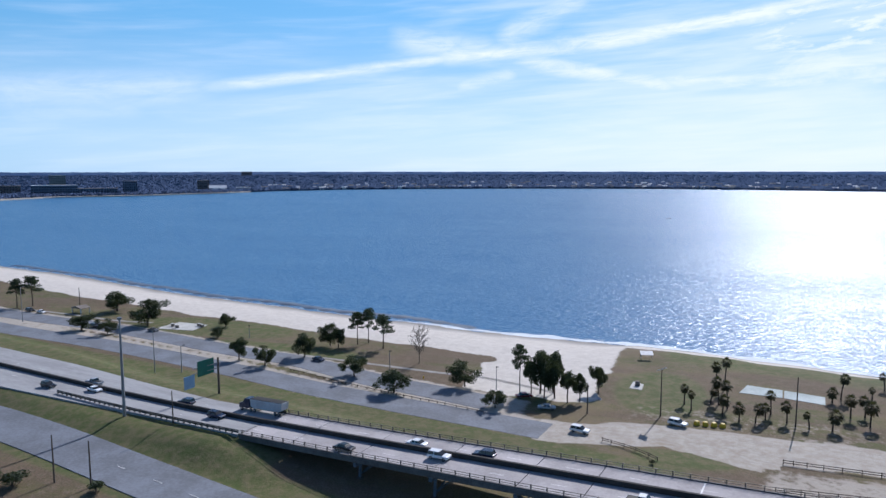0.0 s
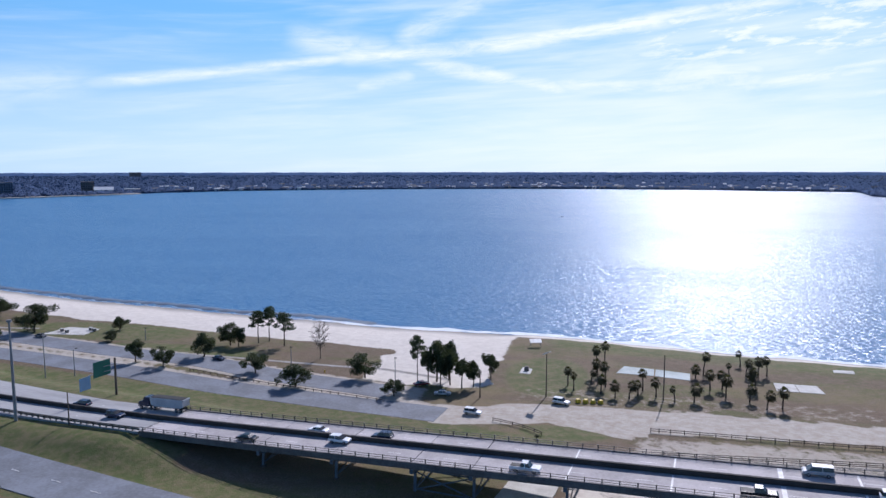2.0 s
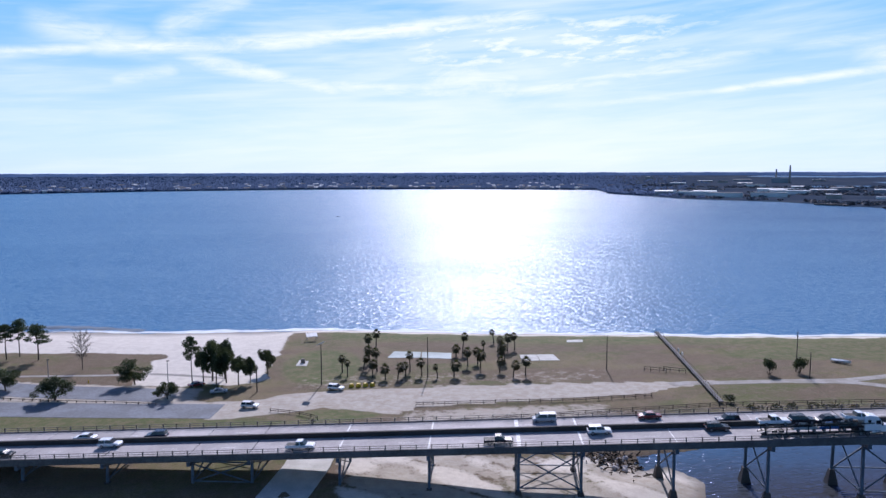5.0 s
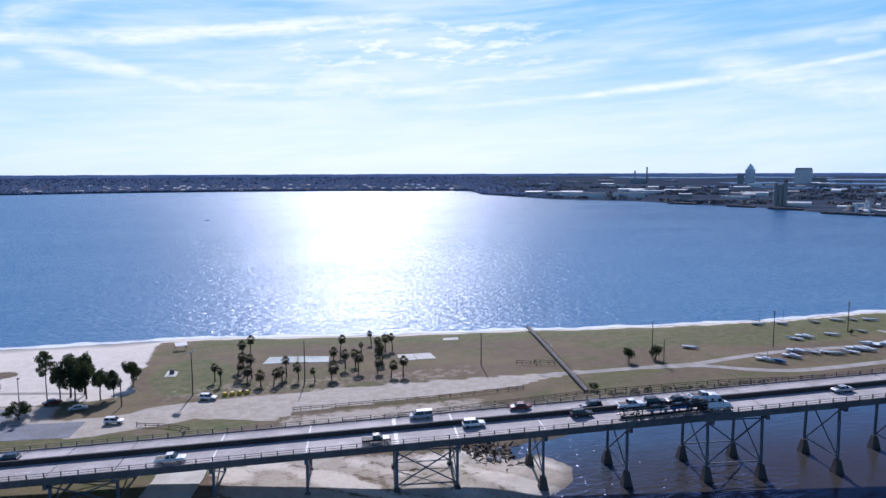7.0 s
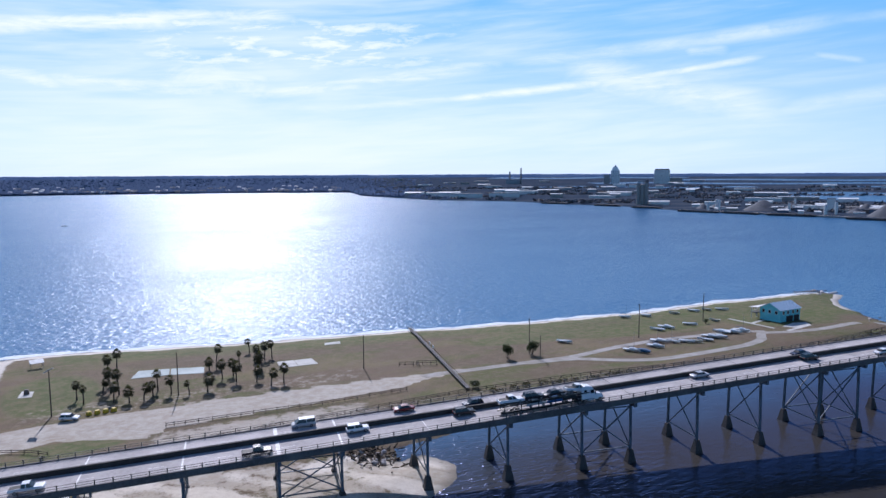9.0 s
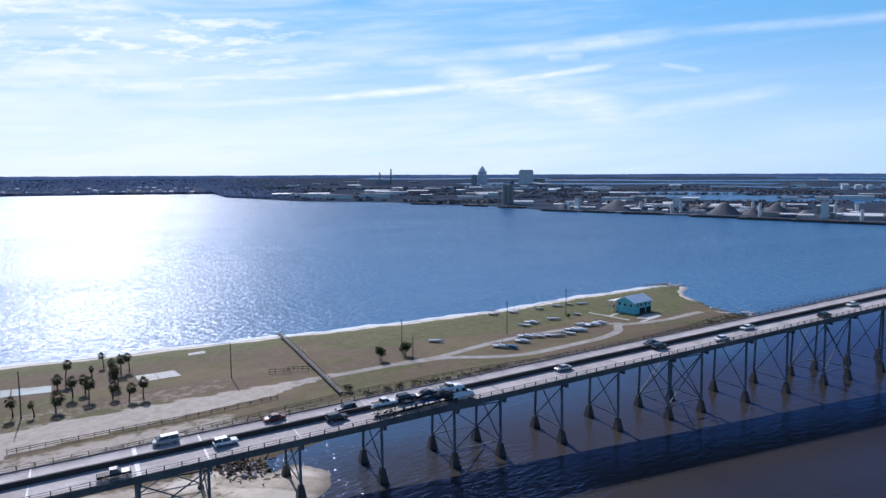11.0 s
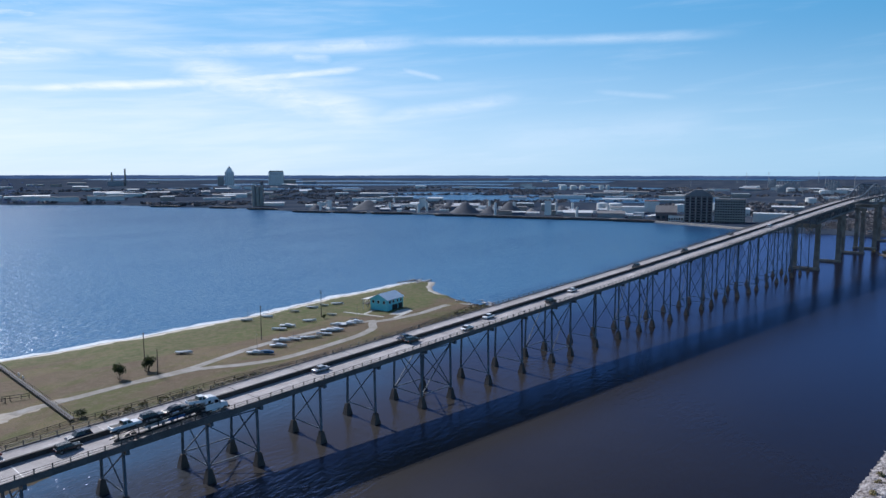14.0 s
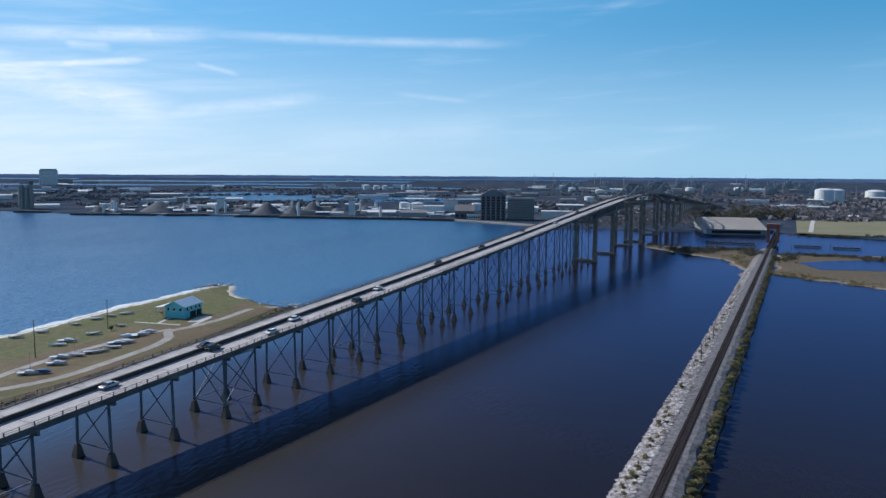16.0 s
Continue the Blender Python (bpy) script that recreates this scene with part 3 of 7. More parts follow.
def build_ground():
    az = np.concatenate([np.arange(-180, -112, 4.0), np.arange(-112, 60, 0.3), np.arange(60, 180, 4.0)])
    r = 24 * np.exp(np.linspace(0, math.log(4950 / 24), 400))
    A, R = np.meshgrid(np.radians(az), r)
    x, y = 1.5 - R * np.sin(A), -5.0 + R * np.cos(A)
    h, sand, dirt, away, lush = land(x, y)
    nr, na = x.shape
    co = np.stack([x, y, h], -1).reshape(-1, 3)
    i = np.arange(nr * na).reshape(nr, na)
    j = np.roll(i, -1, 1)
    quads = np.stack([i[:-1], i[1:], j[1:], j[:-1]], -1).reshape(-1, 4)
    me = bpy.data.meshes.new("ground")
    me.from_pydata(co.tolist(), [], quads.tolist())
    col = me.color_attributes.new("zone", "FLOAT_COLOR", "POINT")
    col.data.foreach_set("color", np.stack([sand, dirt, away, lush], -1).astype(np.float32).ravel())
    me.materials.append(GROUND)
    me.polygons.foreach_set("use_smooth", [True] * len(me.polygons))
    me.update()
    if me.polygons[1000].normal.z < 0:
        me.flip_normals()
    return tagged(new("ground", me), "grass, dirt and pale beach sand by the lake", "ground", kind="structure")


build_ground()
bm = bmesh.new()
ring = [bm.verts.new((1.5 + 4940 * math.sin(k * math.tau / 96), -5 + 4940 * math.cos(k * math.tau / 96), 0)) for k in range(96)]
bm.faces.new(ring)
bm.normal_update()
if bm.faces[:][0].normal.z < 0:
    bmesh.ops.reverse_faces(bm, faces=bm.faces[:])
solid("water", bm, WATER, "rippled blue lake and brown bay water", "water", kind="structure")

# ---- the bridge ----
NEAR, FAR, MID = -2.2, 13.6, 5.9        # edges of the deck and the middle of the median, across
U0, U1 = -420, 1500


def deck_strip(bm, u0, u1, v0, v1, z0, z1, step=6.0, mat=0):
    """A long bar that follows the grade, between heights z0 and z1 over the carriageway."""
    n = max(1, int(round((u1 - u0) / step)))
    rows = []
    for k in range(n + 1):
        u = u0 + (u1 - u0) * k / n
        z = deck_z(u)
        rows.append([bm.verts.new((u, v, z + h)) for v, h in ((v0, z1), (v1, z1), (v1, z0), (v0, z0))])
    for a, b in zip(rows, rows[1:]):
        for k in range(4):
            bm.faces.new((a[k], b[k], b[(k + 1) % 4], a[(k + 1) % 4])).material_index = mat
    bm.faces.new(rows[0]).material_index = mat
    bm.faces.new(rows[-1][::-1]).material_index = mat
    bmesh.ops.recalc_face_normals(bm, faces=bm.faces)


bridge = thing("highway_bridge", "long four-lane concrete and steel highway bridge over water", "bridge", at=BRIDGE)
BENTS = sorted([66 * k + o for k in range(-3, 7) for o in (0, 12.3, 30.2, 48.2) if -190 < 66 * k + o < 455])
joints = [-200.0] + BENTS + [462.0]
for a, b in zip(joints, joints[1:]):
    for name, v0, v1 in (("deck_slab", NEAR, MID - 0.26), ("deck_slab", MID + 0.26, FAR)):
        bm = bmesh.new()
        deck_strip(bm, a + 0.08, b - 0.08, v0, v1, -0.35, 0.0)
        part(name, bm, CONCRETE, bridge)
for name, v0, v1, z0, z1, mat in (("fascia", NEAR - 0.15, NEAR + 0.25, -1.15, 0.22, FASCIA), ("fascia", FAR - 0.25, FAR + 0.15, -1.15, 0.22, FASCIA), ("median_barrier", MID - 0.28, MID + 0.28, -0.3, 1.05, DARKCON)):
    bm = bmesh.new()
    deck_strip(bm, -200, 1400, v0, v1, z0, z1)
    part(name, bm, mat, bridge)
for v in (0.6, 3.4, 8.6, 11.4):
    bm = bmesh.new()
    deck_strip(bm, -199, 462, v - 0.2, v + 0.2, -1.5, -0.36)
    part("girder", bm, STEEL, bridge)


def bent(u, tower=0.0):
    """A two-legged steel bent, or a four-legged braced tower, on tapered concrete pedestals."""
    top = deck_z(u) - 1.5
    g = [0.0] if not tower else [0.0, tower]
    ob = thing("bridge_pier", "braced grey steel tower on four tapered concrete footings" if tower else "two-legged grey steel bent on tapered concrete footings", "bridge pier", "piers under the bridge", at=BRIDGE @ Matrix.Translation((u, 0, 0)))
    foot = 3.1 if u > -60 else 2.3
    base = -1.5
    for du in g:
        t = deck_z(u + du) - 1.5
        for v in (0.0, 11.6):
            lv = v + (0.35 if v == 0 else -0.35)
            bm = bmesh.new()
            box(bm, (du, v, (foot + base) / 2), (2.7, 2.5, foot - base), taper=0.36)
            part("pedestal", bm, PEDCON, ob)
            bm = bmesh.new()
            beam(bm, (du, v, foot), (du, lv, t), 0.5, 0.45)
            part("leg", bm, STEEL, ob)
        bm = bmesh.new()
        box(bm, (du, 5.8, t - 0.35), (0.7, 15.4, 0.9))
        part("cap_beam", bm, STEEL, ob)
        for a, b in ((0.15, 11.3), (11.3, 0.15)):
            bm = bmesh.new()
            beam(bm, (du, a, foot + 0.4), (du, b, t - 1.0), 0.22)
            part("brace", bm, STEEL, ob)
        bm = bmesh.new()
        beam(bm, (du, 0.1, foot + 0.5), (du, 11.5, foot + 0.5), 0.22)
        part("strut", bm, STEEL, ob)
    if tower:
        for v in (0.2, 11.4):
            for a, b in ((0, tower), (tower, 0)):
                bm = bmesh.new()
                beam(bm, (a, v, foot + 0.4), (b, v, deck_z(u + b) - 2.6), 0.22)
                part("brace", bm, STEEL, ob)
            for z in (foot + 0.5, top - 0.6):
                bm = bmesh.new()
                beam(bm, (0, v, z), (tower, v, z), 0.22)
                part("strut", bm, STEEL, ob)


for k in range(-3, 7):
    for o, w in ((0, 12.3), (30.2, 0), (48.2, 0)):
        if -172 < 66 * k + o < 455:
            bent(66 * k + o, w)


def rail_post_mesh(h):
    bm = bmesh.new()
    box(bm, (0, 0, h / 2), (0.2, 0.16, h))
    return mesh_of("post", bm, RAILMETAL)


POST = rail_post_mesh(1.15)
for v, side in ((NEAR + 0.05, 1), (FAR - 0.05, -1)):
    rail = thing("bridge_railing", "dull metal bridge railing with upright posts", "railing", "railings of the bridge", at=BRIDGE)
    for z in (0.55, 1.0):
        bm = bmesh.new()
        deck_strip(bm, -200, 1300, v - 0.04, v + 0.04, z, z + 0.085, 8)
        part("rail", bm, RAILMETAL, rail)
    u = -199.0
    while u < 470:
        shared("post", POST, rail, Matrix.Translation((u, v, deck_z(u))))
        u += 3.05

# abutment under the bridge's end
bm = bmesh.new()
box(bm, (-200.6, 5.7, 3.4), (1.6, 15.8, 3.6))
part("abutment", bm, PIERCON, bridge)
# pale joint strips across the deck
for u, w in ((-83.8, 0.34), (-66.0, 0.8), (-53.7, 0.42), (-35.8, 0.2), (-101.8, 0.3), (-17.8, 0.12)):
    for v0, v1 in ((NEAR + 0.3, MID - 0.5), (MID + 0.5, FAR - 0.3)):
        bm = bmesh.new()
        deck_strip(bm, u - w / 2, u + w / 2, v0, v1, -0.02, 0.006, 1)
        part("joint_strip", bm, WHITEPAINT, bridge)
# lane marks
bm = bmesh.new()
for v in (MID - 4.1, MID + 4.1):
    for k in range(0, 90):
        u = -395 + k * 12.2
        vs = [bm.verts.new((u + a, v + b, deck_z(u + a) + 0.008)) for a, b in ((0, -0.07), (3.0, -0.07), (3.0, 0.07), (0, 0.07))]
        bm.faces.new(vs)
marks = part("lane_mark", bm, WHITEPAINT, bridge)
tagged(marks, kind="stuff")


# ---- the high river spans: concrete portals, deck truss and main through truss ----
def portal(u, h):
    ob = thing("bridge_pier", "tall twin-column concrete portal pier standing in the river", "bridge pier", "concrete piers of the river spans", at=BRIDGE @ Matrix.Translation((u, 0, 0)))
    bm = bmesh.new()
    box(bm, (0, 5.8, 0.2), (4.6, 18.4, 2.6))
    part("footing", bm, PIERCON, ob)
    for v in (-1.4, 13.0):
        bm = bmesh.new()
        box(bm, (0, v, h / 2 + 0.8), (3.1, 3.1, h - 2), taper=0.84)
        part("column", bm, PIERCON, ob)
    bm = bmesh.new()
    box(bm, (0, 5.8, h - 1.2), (3.0, 18.4, 2.6))
    part("cap_beam", bm, PIERCON, ob)


for u in (458, 516, 592, 640, 735, 800, 852, 912):
    portal(u, deck_z(u) - 7.5)


def truss(name, u0, u1, n, below, above, label):
    ob = thing(name, label, "bridge truss", at=BRIDGE)
    for v in (0.2, 11.4):
        lo = [below(u0 + (u1 - u0) * k / n) for k in range(n + 1)]
        hi = [above(u0 + (u1 - u0) * k / n) for k in range(n + 1)]
        us = [u0 + (u1 - u0) * k / n for k in range(n + 1)]
        for row, w in ((lo, 0.7), (hi, 0.7)):
            bm = bmesh.new()
            for k in range(n):
                beam(bm, (us[k], v, row[k]), (us[k + 1], v, row[k + 1]), w + 0.2)
            part("chord", bm, STEEL, ob)
        for k in range(n + 1):
            bm = bmesh.new()
            if hi[k] - lo[k] > 0.5:
                beam(bm, (us[k], v, lo[k]), (us[k], v, hi[k]), 0.45)
            if k < n:
                a, b = (lo[k], hi[k + 1]) if k % 2 else (hi[k], lo[k + 1])
                beam(bm, (us[k], v, a), (us[k + 1], v, b), 0.45)
            part("web_member", bm, STEEL, ob)
    for k in range(n + 1):
        u = u0 + (u1 - u0) * k / n
        bm = bmesh.new()
        beam(bm, (u, 0.2, below(u)), (u, 11.4, below(u)), 0.5)
        if above(u) > deck_z(u) + 4:
            part("cross_beam", bm, STEEL, ob)
            bm = bmesh.new()
            beam(bm, (u, 0.2, above(u)), (u, 11.4, above(u)), 0.5)
        part("cross_beam", bm, STEEL, ob)


for a, b in ((458, 516), (516, 565), (872, 912)):
    truss("deck_truss", a, b, 8, lambda u: deck_z(u) - 7.0, lambda u: deck_z(u) - 0.6, "grey steel truss carrying the deck between river piers")


def hump(u):
    return max(0.75 * math.exp(-(((u - 638) / 30) ** 2)), math.exp(-(((u - 795) / 42) ** 2)))


def arch(u):
    return deck_z(u) + 2.2 + 11.5 * hump(u)


truss("through_truss", 565, 872, 36, lambda u: deck_z(u) - 1.0 - 7.0 * hump(u), arch, "twin-humped steel through truss over the ship channel")
bm = bmesh.new()
deck_strip(bm, 462, 1450, NEAR, MID - 0.4, -0.35, 0)
part("deck_slab", bm, CONCRETE, bridge)
bm = bmesh.new()
deck_strip(bm, 462, 1450, MID + 0.4, FAR, -0.35, 0)
part("deck_slab", bm, CONCRETE, bridge)
for u in range(950, 1420, 24):
    ob = thing("bridge_pier", "distant concrete bent under the descending approach", "bridge pier", "far approach bents", at=BRIDGE @ Matrix.Translation((u, 0, 0)))
    h = deck_z(u) - 1.0
    for v in (1.0, 10.6):
        bm = bmesh.new()
        box(bm, (0, v, h / 2), (1.2, 1.2, h + 2))
        part("column", bm, PIERCON, ob)

# ---- highway on its embankment, before the bridge ----
ROADCON = material("worn highway concrete", (0.37, 0.365, 0.36), 0.85, (0.27, 0.265, 0.26), 0.3, bump=0.01, bump_scale=6, stretch=(0.25, 2.0, 1))
highway = tagged(thing("road", "pale worn highway lanes on a grass embankment", "road", at=BRIDGE), kind="structure")
for v0, v1, v2, v3 in ((NEAR - 0.2, MID - 0.45, NEAR - 4.5, MID - 0.45), (MID + 0.45, FAR + 0.3, MID + 0.45, FAR + 5.5)):
    bm = bmesh.new()
    us = [-420, -330, -290, -250, -225, -200.3]
    rows = []
    for u in us:
        k = min(1, max(0, (u + 225) / -75))
        a, b = v0 + (v2 - v0) * k, v1 + (v3 - v1) * k
        rows.append([bm.verts.new((u, a, deck_z(u))), bm.verts.new((u, b, deck_z(u))), bm.verts.new((u, b, deck_z(u) - 0.6)), bm.verts.new((u, a, deck_z(u) - 0.6))])
    for a, b in zip(rows, rows[1:]):
        for k in range(4):
            bm.faces.new((a[k], b[k], b[(k + 1) % 4], a[(k + 1) % 4]))
    bmesh.ops.recalc_face_normals(bm, faces=bm.faces)
    part("carriageway", bm, ROADCON, highway)
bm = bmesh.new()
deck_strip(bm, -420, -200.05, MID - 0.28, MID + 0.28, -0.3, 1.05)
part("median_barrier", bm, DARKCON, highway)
bm = bmesh.new()
deck_strip(bm, -268, -200, NEAR - 0.1, NEAR + 0.1, 0.35, 0.75)
deck_strip(bm, -268, -200, NEAR - 0.1, NEAR + 0.1, 0.85, 1.05)
for k in range(34):
    box(bm, (-268 + 2 * k, NEAR, deck_z(-268 + 2 * k) + 0.5), (0.3, 0.3, 1.1))
part("guard_rail", bm, RAILMETAL, highway)

# ---- roads, paths and slabs ----
def curve_points(pts, step=6.0):
    """Points of a smooth line through pts."""
    out = []
    for i in range(len(pts) - 1):
        p0, p1, p2, p3 = (Vector(pts[min(max(j, 0), len(pts) - 1)]) for j in (i - 1, i, i + 1, i + 2))
        n = max(2, int((p2 - p1).length / step))
        for k in range(n):
            t = k / n
            out.append(0.5 * ((2 * p1) + (p2 - p0) * t + (2 * p0 - 5 * p1 + 4 * p2 - p3) * t * t + (3 * p1 - p0 - 3 * p2 + p3) * t ** 3))
    return out + [Vector(pts[-1])]


def road(name, pts, half, mat, label, lift=0.05, thick=0.3):
    bm = bmesh.new()
    ribbon(bm, curve_points(pts), half, land_z, thick, 0, lift)
    return solid(name, bm, mat, label, "road", kind="structure")


road("road", [(-520, 285), (-420, 256), (-330, 232), (-275, 220.5), (-209, 213), (-155, 203.5), (-130, 198), (-108, 193), (-72, 187.5), (-52, 185), (-40, 183.3)], 5.6, ASPHALT, "grey two-lane asphalt frontage road beside the beach park")
road("pavement", [(-420, 266), (-303, 242.5), (-229, 235), (-165, 222.8), (-130, 217.5), (-97, 207), (-75, 202.5), (-58, 198.5)], 5.6, ASPHALT, "worn asphalt parking lane beside the beach", 0.06)
road("road", [(-420, 185), (-240, 152), (-172, 139.8), (-145, 134.5), (-123, 129.5), (-104, 125.2), (-85, 121), (-40, 112)], 6.6, ASPHALT, "grey asphalt service road below the highway", 0.16, 0.5)
bm = bmesh.new()
for k in range(36):
    p = curve_points([(-420, 185), (-240, 152), (-172, 139.8), (-145, 134.5), (-123, 129.5), (-104, 125.2), (-85, 121), (-40, 112)], 2.0)
    q, d = p[(k * 6) % (len(p) - 2)], (p[(k * 6) % (len(p) - 2) + 1] - p[(k * 6) % (len(p) - 2)]).normalized()
    a = math.atan2(d.y, d.x)
    box(bm, (0, 0, 0), (3.0, 0.13, 0.02), Matrix.Translation((q.x, q.y, land_z(q.x, q.y) + 0.172)) @ Matrix.Rotation(a, 4, "Z"))
solid("trim", bm, WHITEPAINT, "worn white dashes along the service road", "road marking", kind="structure")
PALEPATH = material("sandy pale path", (0.35, 0.33, 0.305), 0.9, (0.24, 0.22, 0.185), 0.7)
road("pavement", [(-140, 225), (-115, 223.6), (-98, 222.4), (-82, 221.2), (-69, 221.4), (-56, 218), (-44, 214)], 0.9, PALEPATH, "narrow pale footpath through the grass", 0.05, 0.2)
road("pavement", [(-300, 252), (-270, 250), (-240, 247), (-222, 249)], 0.9, PALEPATH, "narrow pale footpath near the picnic shelter", 0.05, 0.2)
TRACK = [(90, 192.2), (96, 193), (108, 192.2), (128, 191.6), (142, 190.5), (150, 191), (171, 194.5), (190, 195.5), (210, 194), (228, 192.5), (240, 187)]
road("road", TRACK, 1.7, PALEPATH, "pale gravel track across the grass spit", 0.04, 0.2)
road("road", [(128, 191), (146, 188), (158, 180), (172, 174.5), (195, 174), (215, 175), (228, 179), (236, 186), (245, 183), (266, 180), (288, 181), (303, 174)], 1.8, PALEPATH, "pale gravel loop round the boat yard", 0.045, 0.2)


def flat_slab(name, corners, mat, label, lift=0.08, thick=0.3, category="slab"):
    bm = bmesh.new()
    z = sum(land_z(*c) for c in corners) / len(corners) + lift
    top = [bm.verts.new((x, y, z)) for x, y in corners]
    low = [bm.verts.new((x, y, z - thick)) for x, y in corners]
    bm.faces.new(top)
    bm.faces.new(low[::-1])
    n = len(corners)
    for k in range(n):
        bm.faces.new((top[k], low[k], low[(k + 1) % n], top[(k + 1) % n]))
    bmesh.ops.recalc_face_normals(bm, faces=bm.faces)
    return solid(name, bm, mat, label, category)


SLAB = material("bluish painted court", (0.35, 0.41, 0.405), 0.75, (0.25, 0.30, 0.285), 0.5)
PALESLAB = material("bleached concrete slab", (0.54, 0.53, 0.49), 0.85, (0.40, 0.385, 0.35), 0.8)
flat_slab("court_slab", [(6.5, 232), (17.8, 231), (18.6, 238.6), (9.2, 240.4)], SLAB, "pale blue-grey court slab on the grass among palms")
flat_slab("court_slab", [(18.2, 230.9), (28.2, 228.2), (29.2, 235.7), (19.0, 238.5)], SLAB, "pale blue-grey court slab on the grass among palms")
flat_slab("court_slab", [(51.6, 222.9), (57.7, 222.7), (58.2, 230.4), (52.5, 230.8)], PALESLAB, "bleached concrete slab on the grass beside palms")
flat_slab("court_slab", [(57.9, 222.7), (64.5, 222.4), (64.3, 230.1), (58.4, 230.4)], PALESLAB, "bleached concrete slab on the grass beside palms")
flat_slab("court_slab", [(73.9, 246.4), (80, 246), (80.8, 249.6), (74.8, 249.6)], PALESLAB, "small bleached slab near the waterline")
flat_slab("court_slab", [(-213, 240.5), (-196, 242.5), (-197, 253), (-212, 253.5)], PALESLAB, "pale plaza slab in the beach lawn")
flat_slab("court_slab", [(-23.8, 225.6), (-20.2, 225), (-20, 230.6), (-23.2, 232.6)], PALESLAB, "white square pad on the grass")
flat_slab("patio", [(254, 190.5), (264, 193.2), (270, 191.5), (266.9, 186.7), (257, 184.5)], PALESLAB, "pale concrete apron in front of the teal house", 0.05)



# ---- timber fences, walkway ----
def fence(pts, h, gap, label, rails=(0.45, 0.85), post=0.16, mat=None, name="fence"):
    mat = mat or WOOD
    ob = thing(name, label, "fence")
    run = curve_points(pts, gap)
    bm = bmesh.new()
    box(bm, (0, 0, h / 2 - 0.2), (post, post, h + 0.4))
    me = mesh_of("post", bm, mat)
    zs = [land_z(p.x, p.y) for p in run]
    for p, z in zip(run, zs):
        shared("post", me, ob, Matrix.Translation((p.x, p.y, z)))
    for r in rails:
        bm = bmesh.new()
        ribbon(bm, [(p.x, p.y) for p in run], 0.035, land_z, 0.15, 0, h * r)
        part("rail", bm, mat, ob)
    return ob


fence([(13, 181.6), (35, 181.2), (57, 180.6), (80, 181.8)], 1.2, 3.0, "dark weathered timber post-and-rail fence by the track")
fence([(-26, 181.4), (-18, 178), (-13, 174)], 1.1, 2.2, "dark timber fence at the end of the road")
fence([(10, 166), (40, 168.5), (70, 170.5), (97, 172)], 1.3, 3.2, "low dark boundary fence beside the bridge", (0.3, 0.6, 0.95))
fence([(97, 172), (135, 170), (170, 166), (205, 164), (250, 166), (300, 170)], 1.2, 3.4, "low dark boundary fence along the spit", (0.5, 0.95))
fence([(-128, 207), (-100, 199.2), (-86, 196.0), (-70, 193.0), (-58, 190.2)], 0.7, 2.6, "low timber bollard rail between road and parking", (0.85,), 0.2)
for a, b in (((88, 207), (94, 204)), ((94, 206), (100, 203))):
    fence([a, b], 1.6, 2.0, "short dark timber frame standing on the grass", (0.5, 0.95))

walkway = thing("timber_walkway", "long grey timber boardwalk from the fence to the beach", "walkway")
A, B = Vector((113.2, 257)), Vector((96.3, 173.2))
axis = (B - A).normalized()
side = Vector((-axis.y, axis.x))
PLANK = material("grey boardwalk plank", (0.15, 0.146, 0.148), 0.85, (0.10, 0.096, 0.094), 2.0, jitter=0.25)
bm = bmesh.new()
box(bm, (0, 0, 0), (0.29, 1.3, 0.07))
me = mesh_of("plank", bm, PLANK)
n = int((B - A).length / 0.31)
turn = Matrix.Rotation(math.atan2(axis.y, axis.x), 4, "Z")
for k in range(n):
    p = A + axis * (0.31 * k)
    shared("plank", me, walkway, Matrix.Translation((p.x, p.y, 2.15 + 0.25 * smooth(float(k), 0, 60))) @ turn)
for s in (-0.64, 0.64):
    bm = bmesh.new()
    p, q = A + side * s, B + side * s
    beam(bm, (p.x, p.y, 2.05), (q.x, q.y, 2.3), 0.14, 0.25)
    part("stringer", bm, WOOD, walkway)
    bm = bmesh.new()
    beam(bm, (p.x, p.y, 3.0), (q.x, q.y, 3.25), 0.06, 0.08)
    part("handrail", bm, WOOD, walkway)
bm = bmesh.new()
box(bm, (0, 0, 1.25), (0.1, 0.1, 3.3))
me = mesh_of("post", bm, WOOD)
for k in range(0, 36):
    for s in (-0.68, 0.68):
        p = A + axis * (2.4 * k) + side * s
        shared("post", me, walkway, Matrix.Translation((p.x, p.y, 0.35)))
for d in (33, 38):
    p = A + axis * d
    bm = bmesh.new()
    box(bm, (0, 0, 1.6), (0.12, 1.6, 1.2))
    q = part("side_panel", bm, WHITEPAINT, walkway, "pale panel on the boardwalk rail")
    q.matrix_basis = Matrix.Translation((p.x + side.x * 0.8, p.y + side.y * 0.8, 1.7)) @ turn @ Matrix.Rotation(math.pi / 2, 4, "Z")

road("road", [bxy(-111, 17), bxy(-110.5, 8), bxy(-112, -8)], 5.0, PALESLAB, "pale concrete road passing under the bridge", 0.22, 0.5)
